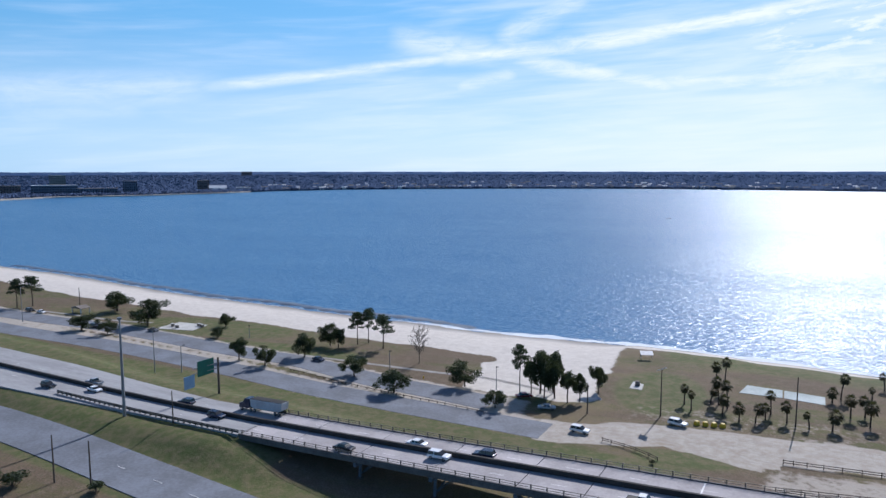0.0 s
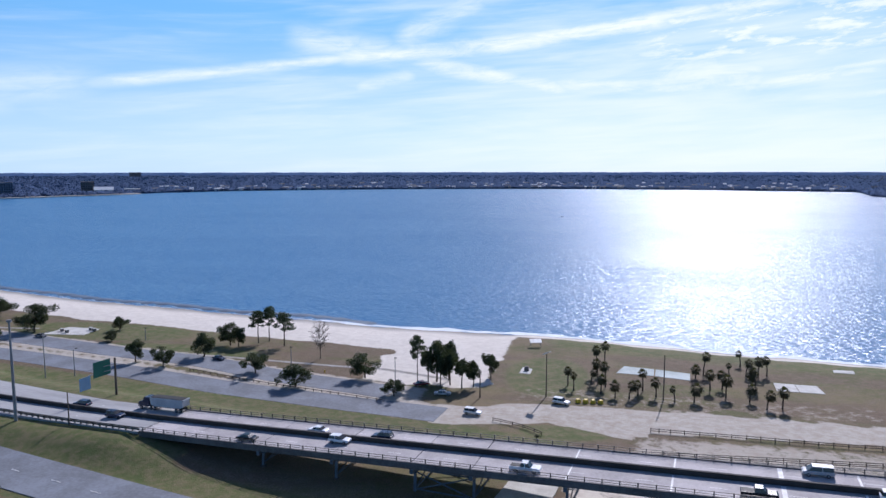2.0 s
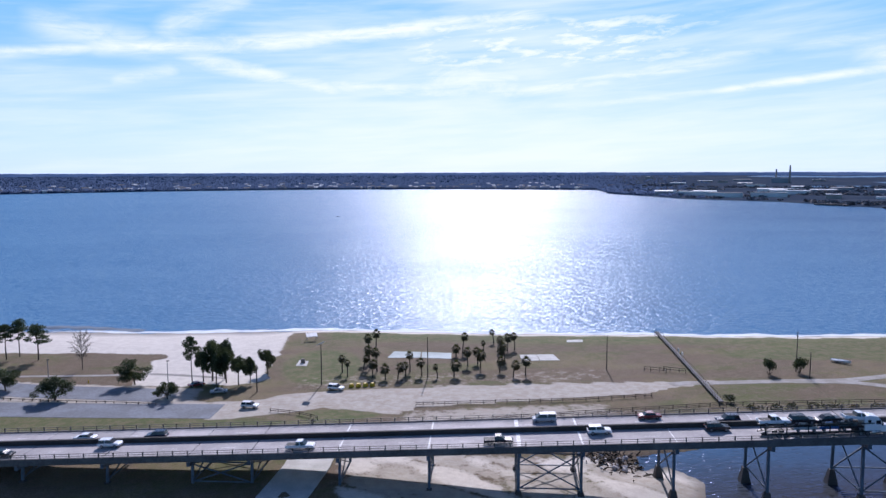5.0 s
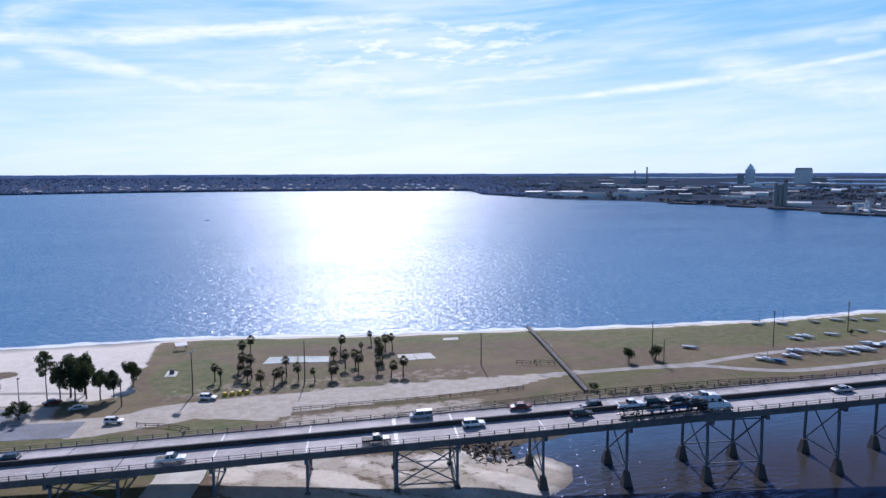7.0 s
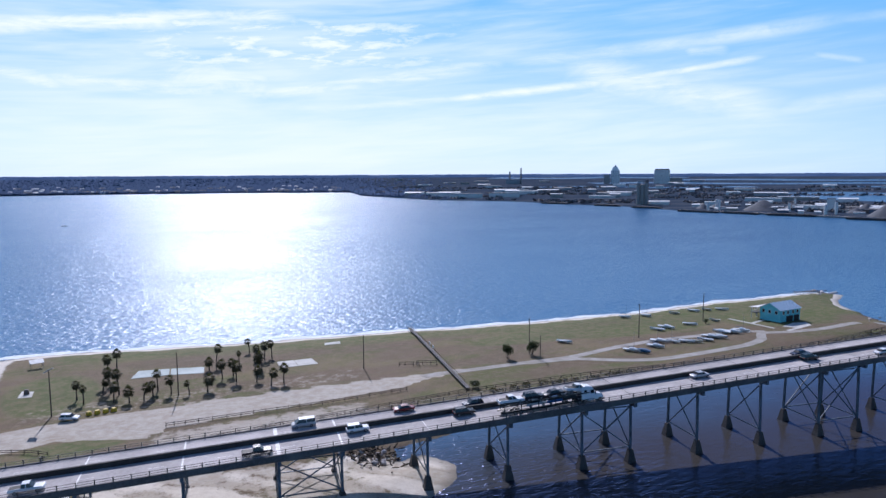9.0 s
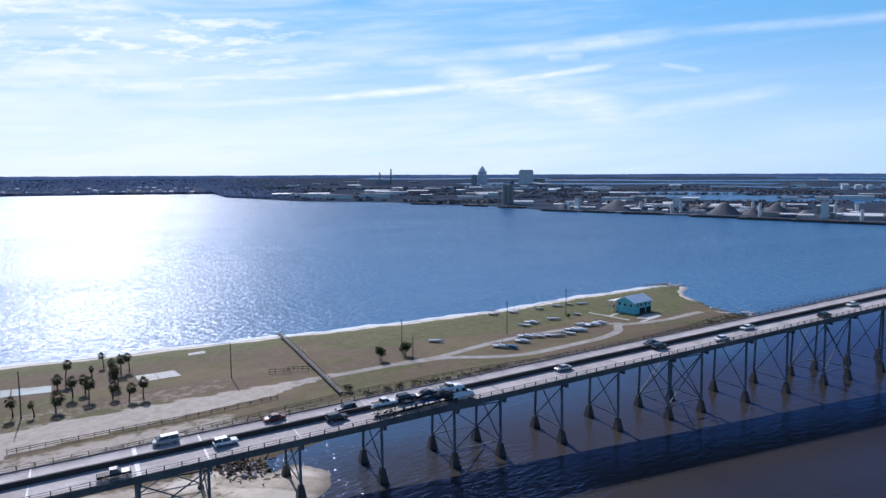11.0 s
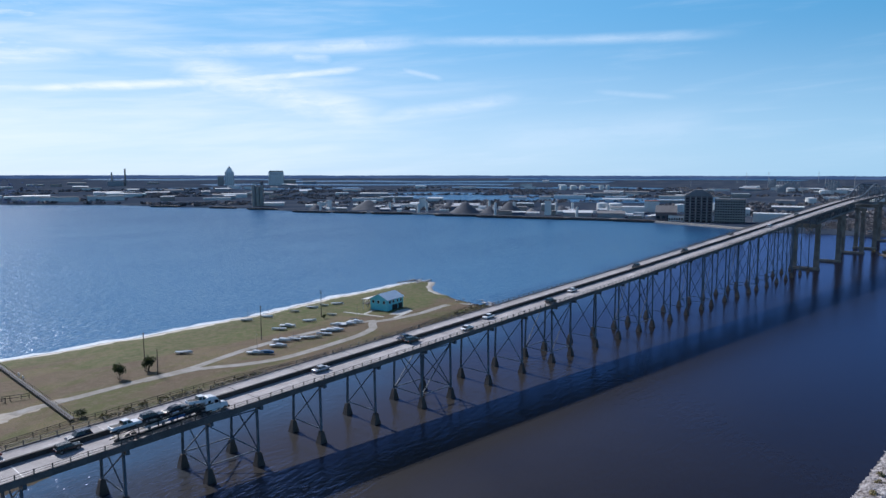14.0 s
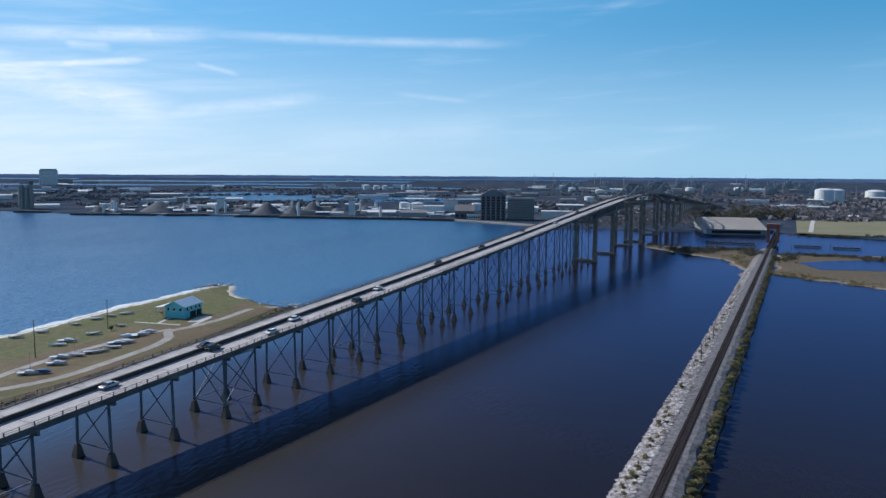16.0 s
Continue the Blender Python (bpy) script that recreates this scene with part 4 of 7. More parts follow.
# thin line of foam where the ripples reach the sand
foam_line = [p for p in SHORE[3:23]]
bm = bmesh.new()
pts = curve_points(foam_line, 2.5)
rng = np.random.default_rng(4)
for a, b in zip(pts, pts[1:]):
    d = (b - a).normalized()
    nrm = Vector((-d.y, d.x))
    for k in range(2):
        if a.x < -40 and rng.random() < 0.75:
            o = -0.6 + 2.6 * k + 1.4 * rng.random() + 3.5 * float(smooth(a.x, -120, -220))
            w = (0.12 + 0.4 * rng.random() ** 2) * (1 + 3.0 * float(smooth(a.x, -90, -30)))
            q = [a + nrm * o, b + nrm * (o + 0.3 * rng.normal()), b + nrm * (o + w), a + nrm * (o + w)]
            bm.faces.new([bm.verts.new((p.x, p.y, 0.03 + 0.01 * k)) for p in q])
rows = []
for i, p in enumerate(pts):
    if p.x > -150:
        d = (pts[min(i + 1, len(pts) - 1)] - pts[i - 1]).normalized()
        nrm = Vector((-d.y, d.x))
        o = 0.5 + 0.45 * math.sin(i * 0.61) + 0.3 * math.sin(i * 1.7)
        w = (2.8 + 1.1 * math.sin(i * 0.37 + 1) + 0.6 * math.sin(i * 1.13)) * float(smooth(p.x, -150, -70))
        rows.append([bm.verts.new((*(p + nrm * k), 0.045)) for k in (o - 0.5 * w, o + w)])
for a, b in zip(rows, rows[1:]):
    bm.faces.new((a[0], b[0], b[1], a[1]))
FOAM = material("foam", (0.72, 0.76, 0.78), 0.8, (0.55, 0.6, 0.64), 0.5)
solid("foam", bm, FOAM, "thin white foam along the beach", "foam", kind="stuff")

# low waves breaking on the sandbar along the wide beach
bm = bmesh.new()
bar = [p for p in curve_points([p for p in SHORE[3:12]], 1.6) if p.x < -92]
rows = []
for i, p in enumerate(bar):
    d = (bar[min(i + 1, len(bar) - 1)] - bar[max(i - 1, 0)]).normalized()
    nrm = Vector((-d.y, d.x))
    lump = 0.5 + 0.5 * math.sin(i * 0.82 + 1.3 * math.sin(i * 0.21))
    h = (0.12 + 0.55 * lump ** 1.3) * float(smooth(p.x, -85, -150))
    o = 5.5 + 1.2 * math.sin(i * 0.13) + 3.5 * float(smooth(p.x, -120, -220))
    reach = 1.2 + 2.6 * lump
    rows.append([bm.verts.new((*(p + nrm * (o + k)), z)) for k, z in ((-reach, -0.06), (-reach * 0.6, h * 0.5), (0.2, h), (2.0, h * 0.55), (4.6, -0.06))])
for a, b in zip(rows, rows[1:]):
    for k in range(4):
        bm.faces.new((a[k], b[k], b[k + 1], a[k + 1]))
bmesh.ops.recalc_face_normals(bm, faces=bm.faces)
# dark colour holds the shade on wave faces turned from the sun
solid("breaking_wave", bm, material("shade-dark breaking water", (0.085, 0.105, 0.135), 0.45, (0.14, 0.16, 0.19), 0.3), "low scalloped waves breaking along the beach", "wave", kind="stuff", smooth=True)

# ---- trees ----
def leaf_mesh(name, lobes, count, size, mat, seed, droop=0.0):
    """A crown of many small leaf sprays laid in and on uneven lobes (centre, radii)."""
    rng = np.random.default_rng(seed)
    vol = np.array([r[0] * r[1] * r[2] for _, r in lobes]) ** 0.75
    pick = rng.choice(len(lobes), count, p=vol / vol.sum())
    c = np.array([lobes[i][0] for i in pick], float)
    rad = np.array([lobes[i][1] for i in pick], float)
    d = rng.normal(size=(count, 3))
    d /= np.linalg.norm(d, axis=1)[:, None]
    k = rng.random(count) ** 0.38
    p = c + d * rad * k[:, None] * (0.86 + 0.28 * rng.random(count))[:, None]
    a = rng.normal(size=(count, 3)) + d * 0.6
    a[:, 2] -= droop
    a /= np.linalg.norm(a, axis=1)[:, None]
    b = np.cross(a, rng.normal(size=(count, 3)))
    b /= np.linalg.norm(b, axis=1)[:, None]
    s = size * (0.6 + 0.9 * rng.random(count))[:, None]
    quad = np.stack([p - a * s, p + b * s * 0.55, p + a * s, p - b * s * 0.55], 1).reshape(-1, 3)
    me = bpy.data.meshes.new(name)
    me.from_pydata(quad.tolist(), [], np.arange(count * 4).reshape(-1, 4).tolist())
    me.materials.append(mat)
    return me


def limb(bm, a, b, r0, r1, rng, bend=0.08, n=6):
    a, b = Vector(a), Vector(b)
    mid = (a + b) / 2 + Vector(rng.normal(size=3)) * bend * (b - a).length
    tube(bm, [a, (a + mid) / 2 + (mid - (a + b) / 2) * 0.3, mid, b], [r0, (r0 * 2 + r1) / 3, (r0 + r1) / 2, r1], n)


def oak(seed, spread=1.0, lean=0.0, bole=0.25, label="dark green spreading oak on the park grass"):
    """A tree one metre high and wide, to be scaled; trunk, limbs and an open crown of uneven tufts."""
    rng = np.random.default_rng(seed)
    ob = thing("oak_tree", label, "tree", "park oaks")
    bm = bmesh.new()
    fork = Vector((lean * 0.3, 0, bole))
    limb(bm, (0, 0, -0.03), fork, 0.032, 0.024, rng, 0.05, 7)
    lobes = []
    for k in range(9):
        a = k * 2.4 + rng.random()
        r = (0.12 + 0.26 * rng.random()) * spread
        tip = Vector((lean + r * math.cos(a), r * math.sin(a), bole + 0.10 + (0.76 - bole) * rng.random() * (1 - 0.8 * r / spread)))
        limb(bm, fork, tip, 0.015, 0.005, rng, 0.12, 5)
        for j in range(3):
            end = tip + Vector(rng.normal(size=3)) * 0.085 * Vector((spread, spread, 0.75)).length / 1.6
            limb(bm, tip, end, 0.005, 0.002, rng, 0.1, 4)
            q = 0.075 + 0.085 * rng.random()
            lobes.append((tuple(end), (q * 1.15 * spread, q * 1.15 * spread, q * 1.05)))
    for k in range(3):
        lobes.append(((lean + 0.09 * math.cos(k * 2.1), 0.09 * math.sin(k * 2.1), 0.78 + 0.05 * k), (0.13, 0.13, 0.09)))
    part("trunk", bm, BARK, ob)
    shared("crown", leaf_mesh("crown", lobes, 5200, 0.024, OAKLEAF, seed + 50), ob)
    return ob


def pine(seed):
    rng = np.random.default_rng(seed)
    ob = thing("pine_tree", "tall pine with a bare trunk and tufted crown", "tree", "park pines")
    bm = bmesh.new()
    tube(bm, [(0, 0, -0.02), (0.01, 0.005, 0.35), (-0.012, 0, 0.7), (0, 0, 0.97)], [0.022, 0.018, 0.012, 0.003], 7)
    lobes = []
    for k in range(15):
        z = 0.48 + 0.48 * (k + rng.random()) / 15
        a, r = k * 2.4, (0.34 - 0.24 * (z - 0.48) / 0.48) * (0.5 + 0.5 * rng.random())
        tip = Vector((r * math.cos(a), r * math.sin(a), z + 0.04))
        limb(bm, (0, 0, z - 0.03), tip, 0.007, 0.003, rng, 0.05, 4)
        q = 0.075 + 0.05 * rng.random()
        lobes.append((tuple(tip), (q * 1.5, q * 1.5, q * 0.55)))
    lobes.append(((0, 0, 0.95), (0.12, 0.12, 0.06)))
    part("trunk", bm, BARK, ob)
    shared("crown", leaf_mesh("crown", lobes, 1500, 0.026, PINELEAF, seed + 70), ob)
    return ob


BARETWIG = material("bare winter twigs", (0.13, 0.108, 0.085), 0.9, (0.08, 0.065, 0.052), 1.0)


def bare_tree(seed):
    """An upright leafless tree, one metre high and wide, with a fine oval crown of twigs."""
    rng = np.random.default_rng(seed)
    ob = thing("bare_tree", "leafless winter tree with fine grey-brown twigs", "tree")
    bm = bmesh.new()
    tube(bm, [(0, 0, -0.02), (0.006, 0.004, 0.3), (-0.008, 0, 0.6), (0, 0, 0.92)], [0.016, 0.013, 0.009, 0.003], 6)
    part("trunk", bm, BARETWIG, ob)
    bm = bmesh.new()
    for k in range(30):
        z = 0.24 + 0.62 * (k + rng.random()) / 30
        a = k * 2.4 + rng.random() * 0.6
        reach = 0.46 * math.sin(math.pi * min(1.0, max(0.12, (z - 0.1) / 0.9))) * (0.65 + 0.35 * rng.random())
        root = Vector((0, 0, z - 0.03))
        tip = Vector((reach * math.cos(a), reach * math.sin(a), min(0.97, z + 0.16 + 0.06 * rng.random())))
        limb(bm, root, tip, 0.007, 0.0025, rng, 0.06, 4)
        for j in range(7):
            p = root.lerp(tip, 0.3 + 0.1 * j)
            q = p + (Vector((math.cos(a), math.sin(a), 0.9)) * 0.5 + Vector(rng.normal(size=3)) * 0.6).normalized() * (0.07 + 0.07 * rng.random())
            tube(bm, [p, q], [0.0032, 0.0016], 3, cap=False)
            for i in range(4):
                r = p.lerp(q, 0.35 + 0.2 * i)
                tube(bm, [r, r + (q - p) * 0.4 + Vector(rng.normal(size=3)) * 0.03], [0.0019, 0.001], 3, cap=False)
    part("twigs", bm, BARETWIG, ob)
    return ob


def palm(seed, h, w, lean):
    """A cabbage palm: bent ringed trunk, skirt of dead leaves, fan fronds."""
    rng = np.random.default_rng(seed)
    ob = thing("palm_tree", "cabbage palm with a round head of dark fronds", "palm tree", "palms on the beach lawn")
    bm = bmesh.new()
    top = Vector((lean, lean * 0.4, h - w * 0.42))
    pts = [Vector((0, 0, -0.3)), Vector((lean * 0.1, 0, h * 0.3)), Vector((lean * 0.55, lean * 0.2, h * 0.62)), top]
    tube(bm, pts, [0.24, 0.19, 0.17, 0.16], 8)
    part("trunk", bm, BARK, ob)
    verts, faces = [], []
    for k in range(34):
        a = k * 2.399 + rng.random() * 0.3
        e = 1.35 - 2.5 * (k / 34) + 0.15 * rng.normal()
        length = w * (0.56 + 0.14 * rng.random())
        d = Vector((math.cos(a) * math.cos(e), math.sin(a) * math.cos(e), math.sin(e)))
        s = Vector((-math.sin(a), math.cos(a), 0))
        up = s.cross(d)
        base = top + Vector((0, 0, 0.1))
        # stalk, then a fan of split blades
        for j in range(7):
            f = (j - 3) / 3 * 0.95
            tip = base + d * length * (0.55 + 0.45 * math.cos(f)) + s * length * 0.5 * math.sin(f) - Vector((0, 0, 0.28 * length * (0.5 + abs(f))))
            root = base + d * length * 0.38 + s * length * 0.07 * f
            mid = (root + tip) / 2 + up * 0.03 * length + Vector((0, 0, 0.06 * length))
            wd = s * 0.055 * w + up * 0.02
            n = len(verts)
            verts += [root, mid - wd, tip, mid + wd]
            faces.append((n, n + 1, n + 2, n + 3))
    me = bpy.data.meshes.new("crown")
    me.from_pydata([tuple(v) for v in verts], [], faces)
    me.materials.append(PALMLEAF)
    shared("crown", me, ob)
    return ob


def shrub(seed, mat, label, w=1.0):
    rng = np.random.default_rng(seed)
    ob = thing("shrub", label, "shrub")
    bm = bmesh.new()
    lobes = []
    for k in range(7):
        a = k * 2.4
        r = 0.28 * math.sqrt((k + 0.3) / 7)
        tip = Vector((r * math.cos(a), r * math.sin(a), 0.45 + 0.25 * rng.random()))
        limb(bm, (0.03 * math.cos(a), 0.03 * math.sin(a), -0.04), tip, 0.018, 0.006, rng, 0.1, 4)
        lobes.append((tuple(tip), (0.2, 0.2, 0.24)))
    part("stem", bm, BARK, ob)
    shared("crown", leaf_mesh("crown", lobes, 900, 0.045, mat, seed + 9), ob)
    return ob


def plant(proto, x, y, h, w, spin, z=None):
    s = Matrix.Translation((x, y, (land_z(x, y) if z is None else z) - 0.02)) @ Matrix.Rotation(spin, 4, "Z") @ Matrix.Diagonal((w, w, h, 1))
    q = copy_thing(proto, Matrix())
    q.matrix_basis = s
    return q


def trees_of(protos, rows, widen=1.0):
    for i, (x, y, h, w) in enumerate(rows):
        if i < len(protos):
            protos[i].matrix_basis = Matrix.Translation((x, y, land_z(x, y) - 0.02)) @ Matrix.Rotation(i * 1.7, 4, "Z") @ Matrix.Diagonal((w * widen, w * widen, h, 1))
        else:
            p = protos[i % len(protos)]
            s = Matrix.Translation((x, y, land_z(x, y) - 0.02)) @ Matrix.Rotation(i * 1.7, 4, "Z") @ Matrix.Diagonal((w * widen, w * widen, h, 1))
            q = copy_thing(p, Matrix())
            q.matrix_basis = s


OAKS = [(-255, 262.7, 10.0, 14.1), (-219.4, 243.3, 11.9, 13.8), (-239.3, 228.5, 6.2, 12.7), (-223.4, 225.9, 6.6, 7.4), (-188.4, 253.4, 5.9, 7.5), (-178.6, 236.0, 4.2, 5.8), (-151.8, 212.6, 7.5, 7.8),
        (-138.9, 208.9, 7.2, 7.2), (-132.6, 222.6, 9.3, 9.2), (-131.5, 239.4, 8.8, 8.0), (-127.5, 238.0, 7.6, 7.4), (-105.7, 208.3, 7.2, 8.2), (-87.8, 197.6, 7.6, 10.6), (-70.0, 210.6, 8.1, 8.6), 
        (-31.8, 218.3, 7.9, 6.4), (-56.3, 195.4, 5.5, 6.2)]
trees_of([oak(3), oak(11, 1.1, 0.08), oak(23, 0.9), oak(31, 1.05, -0.1)], OAKS, 1.0)
GROVE = "tall dark oak with a bare bole in the shady grove"
trees_of([oak(43, 0.95, 0.03, 0.38, GROVE), oak(57, 0.85, -0.04, 0.42, GROVE)],
         [(-47.5, 211.6, 13.4, 10.6), (-44.0, 213.2, 12.6, 9.0), (-42.8, 209.0, 11.4, 8.4), (-49.6, 209.0, 10.4, 7.0), (-45.6, 208.2, 9.8, 7.6), (-38.7, 206.4, 9.0, 7.2), (-35.6, 208.5, 8.4, 5.4)], 0.95)
trees_of([pine(5), pine(9), pine(14)], [(-305.7, 252.9, 13.4, 10.5), (-302.4, 258.4, 14.1, 12.5), (-123.2, 245.0, 12.1, 9.2), (-120.6, 248.6, 12.9, 8.6), (-111.9, 242.9, 11.9, 10.6), (-53.2, 210.4, 14.1, 7.4)], 1.1)
trees_of([bare_tree(8)], [(-92.2, 229.0, 12.5, 8.6)])
PALMS = [(-9.1, 210.8, 6.9, 2.4), (-7.2, 206.4, 6.4, 2.0), (-2.2, 214.2, 5.9, 2.5), (-1.2, 221.7, 11.2, 2.9), (1.2, 225.1, 11.7, 2.9), (-0.6, 211.6, 9.7, 2.8), (1.6, 208.9, 9.3, 3.1), (0.4, 203.4, 7.3, 3.0),
         (4.5, 201.9, 5.9, 3.0), (8.3, 202.0, 6.3, 2.8), (11.0, 205.8, 5.7, 2.5), (12.3, 208.6, 8.0, 2.6), (15.8, 204.4, 7.0, 2.7), (20.7, 202.6, 5.1, 1.8), (25.7, 202.0, 6.7, 3.4),
         (29.5, 226.8, 5.3, 3.0), (31.9, 228.2, 9.1, 2.8), (31.6, 213.2, 7.8, 3.0), (35.4, 215.8, 6.8, 2.7), (39.5, 228.7, 5.9, 1.7), (45.6, 243.2, 6.2, 2.2), (44.9, 231.0, 6.7, 2.7),
         (34.9, 207.2, 8.3, 3.5), (40.9, 205.9, 6.2, 2.9), (44.5, 220.0, 6.7, 3.3), (44.4, 215.2, 8.4, 2.9), (48.3, 229.9, 8.0, 3.1), (51.3, 232.1, 7.5, 2.7), (44.1, 200.2, 6.3, 2.9), (48.1, 200.4, 7.6, 3.0)]
for i, (x, y, h, w) in enumerate(PALMS):
    h = 0.81 * h
    x, y = x + 0.16 * h, y + 0.95 * h
    p = palm(100 + i, h, w * 1.0, 0.9 * math.sin(i * 2.3))
    p.matrix_basis = pose(x, y, land_z(x, y), 0, 0, i * 77)
BUSHLEAF = material("olive scrub leaves", (0.11, 0.11, 0.04), 0.7, (0.06, 0.07, 0.03), 0.6, jitter=0.2)
dark_bush, olive_bush = shrub(41, OAKLEAF, "dark rounded evergreen bush on the grass"), shrub(47, BUSHLEAF, "olive scrub bush on the bank")
olive_bush.matrix_basis = Matrix.Translation((-14.0, 172.0, 1.5)) @ Matrix.Diagonal((1.6, 1.6, 1.2, 1))
dark_bush.matrix_basis = Matrix.Translation((125.4, 198.8, 1.5)) @ Matrix.Diagonal((5.0, 5.0, 5.6, 1))
for x, y, h, w in ((135.9, 199.3, 5.3, 5.6), (99.4, 174.8, 2.3, 4.4), (230, 209, 2.2, 2.4), (-134.3, 114.9, 3.2, 7.0), (-138.3, 112.9, 2.8, 6.0), (-116.5, 118.7, 2.4, 4.6)):
    plant(dark_bush, x, y, h, w, x)

# ---- vehicles ----
TYRE = material("tyre rubber", (0.02, 0.02, 0.021), 0.85)
RIM = material("dull alloy", (0.35, 0.35, 0.36), 0.4, metal=0.7)
DARKGLASS = material("dark car glass", (0.012, 0.015, 0.02), 0.08, (0.01, 0.012, 0.016), spec=0.6)
LAMPGLASS = material("lamp glass", (0.6, 0.6, 0.58), 0.2)
REDLAMP = material("red lamp glass", (0.35, 0.02, 0.015), 0.25)
CHASSIS = material("black chassis", (0.025, 0.024, 0.024), 0.7)
CHROME = material("bright metal", (0.6, 0.6, 0.6), 0.25, metal=0.9)
PAINTS = {"white": (0.80, 0.80, 0.80), "black": (0.015, 0.015, 0.018), "silver": (0.42, 0.43, 0.45), "red": (0.16, 0.015, 0.018), "navy": (0.02, 0.03, 0.065), "blue": (0.03, 0.10, 0.28), "grey": (0.12, 0.125, 0.13)}
PAINT = {k: material(k + " car paint", v, 0.28, tuple(c * 0.9 for c in v), spec=0.5, metal=0.0) for k, v in PAINTS.items()}
# kind: length, width, height; (x, z) outline of the body and of the glasshouse, as shares
CARS = {
    "sedan": (4.8, 1.85, 1.45, [(0, .30), (0, .52), (.05, .60), (.22, .64), (.30, .66), (.74, .66), (.93, .60), (1, .50), (1, .28)], [(.20, .63), (.33, .97), (.40, 1.0), (.58, 1.0), (.64, .96), (.77, .64)]),
    "suv": (4.75, 1.95, 1.75, [(0, .26), (0, .52), (.03, .60), (.72, .60), (.95, .54), (1, .44), (1, .26)], [(.03, .58), (.08, .95), (.12, 1.0), (.52, 1.0), (.57, .96), (.73, .59)]),
    "pickup": (5.8, 2.0, 1.85, [(0, .28), (0, .57), (.02, .60), (.38, .60), (.70, .60), (.96, .56), (1, .46), (1, .26)], [(.36, .58), (.39, .96), (.43, 1.0), (.56, 1.0), (.60, .96), (.72, .59)]),
    "van": (5.1, 2.0, 1.85, [(0, .24), (0, .54), (.02, .58), (.80, .58), (.97, .50), (1, .42), (1, .24)], [(.015, .56), (.04, .96), (.08, 1.0), (.62, 1.0), (.68, .95), (.86, .56)]),
}


def extruded(bm, outline, half, pinch=1.0, mid_z=0.0):
    """A side outline (x, z) drawn across the width; points above mid_z are pinched inwards."""
    sides = []
    for s in (-1, 1):
        sides.append([bm.verts.new((x, s * half * (pinch if z > mid_z else 1.0), z)) for x, z in outline])
    n = len(outline)
    bm.faces.new(sides[0])
    bm.faces.new(sides[1][::-1])
    for k in range(n):
        bm.faces.new((sides[0][k], sides[1][k], sides[1][(k + 1) % n], sides[0][(k + 1) % n]))
    bmesh.ops.recalc_face_normals(bm, faces=bm.faces)


def wheel_mesh(r, w):
    bm = bmesh.new()
    tube(bm, [(0, -w / 2, 0), (0, -w * 0.3, 0), (0, w * 0.3, 0), (0, w / 2, 0)], [r * 0.9, r, r, r * 0.9], 14)
    tyre = mesh_of("tyre", bm, TYRE)
    bm = bmesh.new()
    tube(bm, [(0, -w / 2 - 0.012, 0), (0, w / 2 + 0.012, 0)], [r * 0.62, r * 0.62], 10)
    return tyre, mesh_of("rim", bm, RIM)


WHEELS = {r: wheel_mesh(r, 0.24) for r in (0.33, 0.38, 0.5)}


def add_wheel(ob, x, y, r):
    tyre, rim = WHEELS[r]
    t = shared("wheel", tyre, ob, Matrix.Translation((x, y, r)))
    shared("rim", rim, t)


def car(kind, paint, label=""):
    L, W, H, body, cabin = CARS[kind]
    name = {"pickup": "pickup_truck", "van": "minivan"}.get(kind, kind)
    ob = thing(name, label or f"{paint} {name.replace('_', ' ')} on the road", "car" if kind != "pickup" else "pickup truck")
    out = [((x - 0.5) * L, z * H) for x, z in body]
    bm = bmesh.new()
    extruded(bm, out, W / 2)
    bmesh.ops.bevel(bm, geom=bm.edges[:], offset=0.05, segments=1, affect="EDGES")
    if kind == "pickup":
        box(bm, (-0.31 * L, 0, 0.605 * H), (0.34 * L, W * 0.82, 0.03), mat=1)
    part("body", bm, [PAINT[paint], CHASSIS], ob)
    bm = bmesh.new()
    extruded(bm, [((x - 0.5) * L, z * H) for x, z in cabin], W * 0.47, 0.8, H * 0.7)
    part("glasshouse", bm, DARKGLASS, ob, "dark tinted glass")
    xs = [(x - 0.5) * L for x, z in cabin]
    bm = bmesh.new()
    box(bm, ((xs[1] + xs[-2]) / 2, 0, H * 0.985), (xs[-2] - xs[1] + 0.05, W * 0.77, 0.06))
    part("roof", bm, PAINT[paint], ob)
    for x in ((xs[1] + xs[-2]) / 2 + 0.1,):
        for s in (-1, 1):
            bm = bmesh.new()
            beam(bm, (x, s * W * 0.475, H * 0.6), (x, s * W * 0.385, H * 0.97), 0.1, 0.05)
            part("pillar", bm, PAINT[paint], ob)
    for s in (-1, 1):
        bm = bmesh.new()
        box(bm, (L * 0.485, s * W * 0.36, H * 0.46), (0.12, 0.34, 0.15))
        part("headlight", bm, LAMPGLASS, ob)
        bm = bmesh.new()
        box(bm, (-L * 0.49, s * W * 0.38, H * 0.5), (0.1, 0.26, 0.16))
        part("tail_light", bm, REDLAMP, ob)
        r = 0.38 if kind in ("pickup", "suv") else 0.33
        for x in (0.31 * L, -0.3 * L):
            add_wheel(ob, x, s * (W / 2 - 0.1), r)
    return ob


PROTO = {}


def vehicle(kind, paint, m, label):
    key = (kind, paint)
    if key in PROTO:
        ob = copy_thing(PROTO[key], m)
    else:
        ob = PROTO[key] = car(kind, paint)
        ob.matrix_basis = m
    ob["label"] = label
    return ob


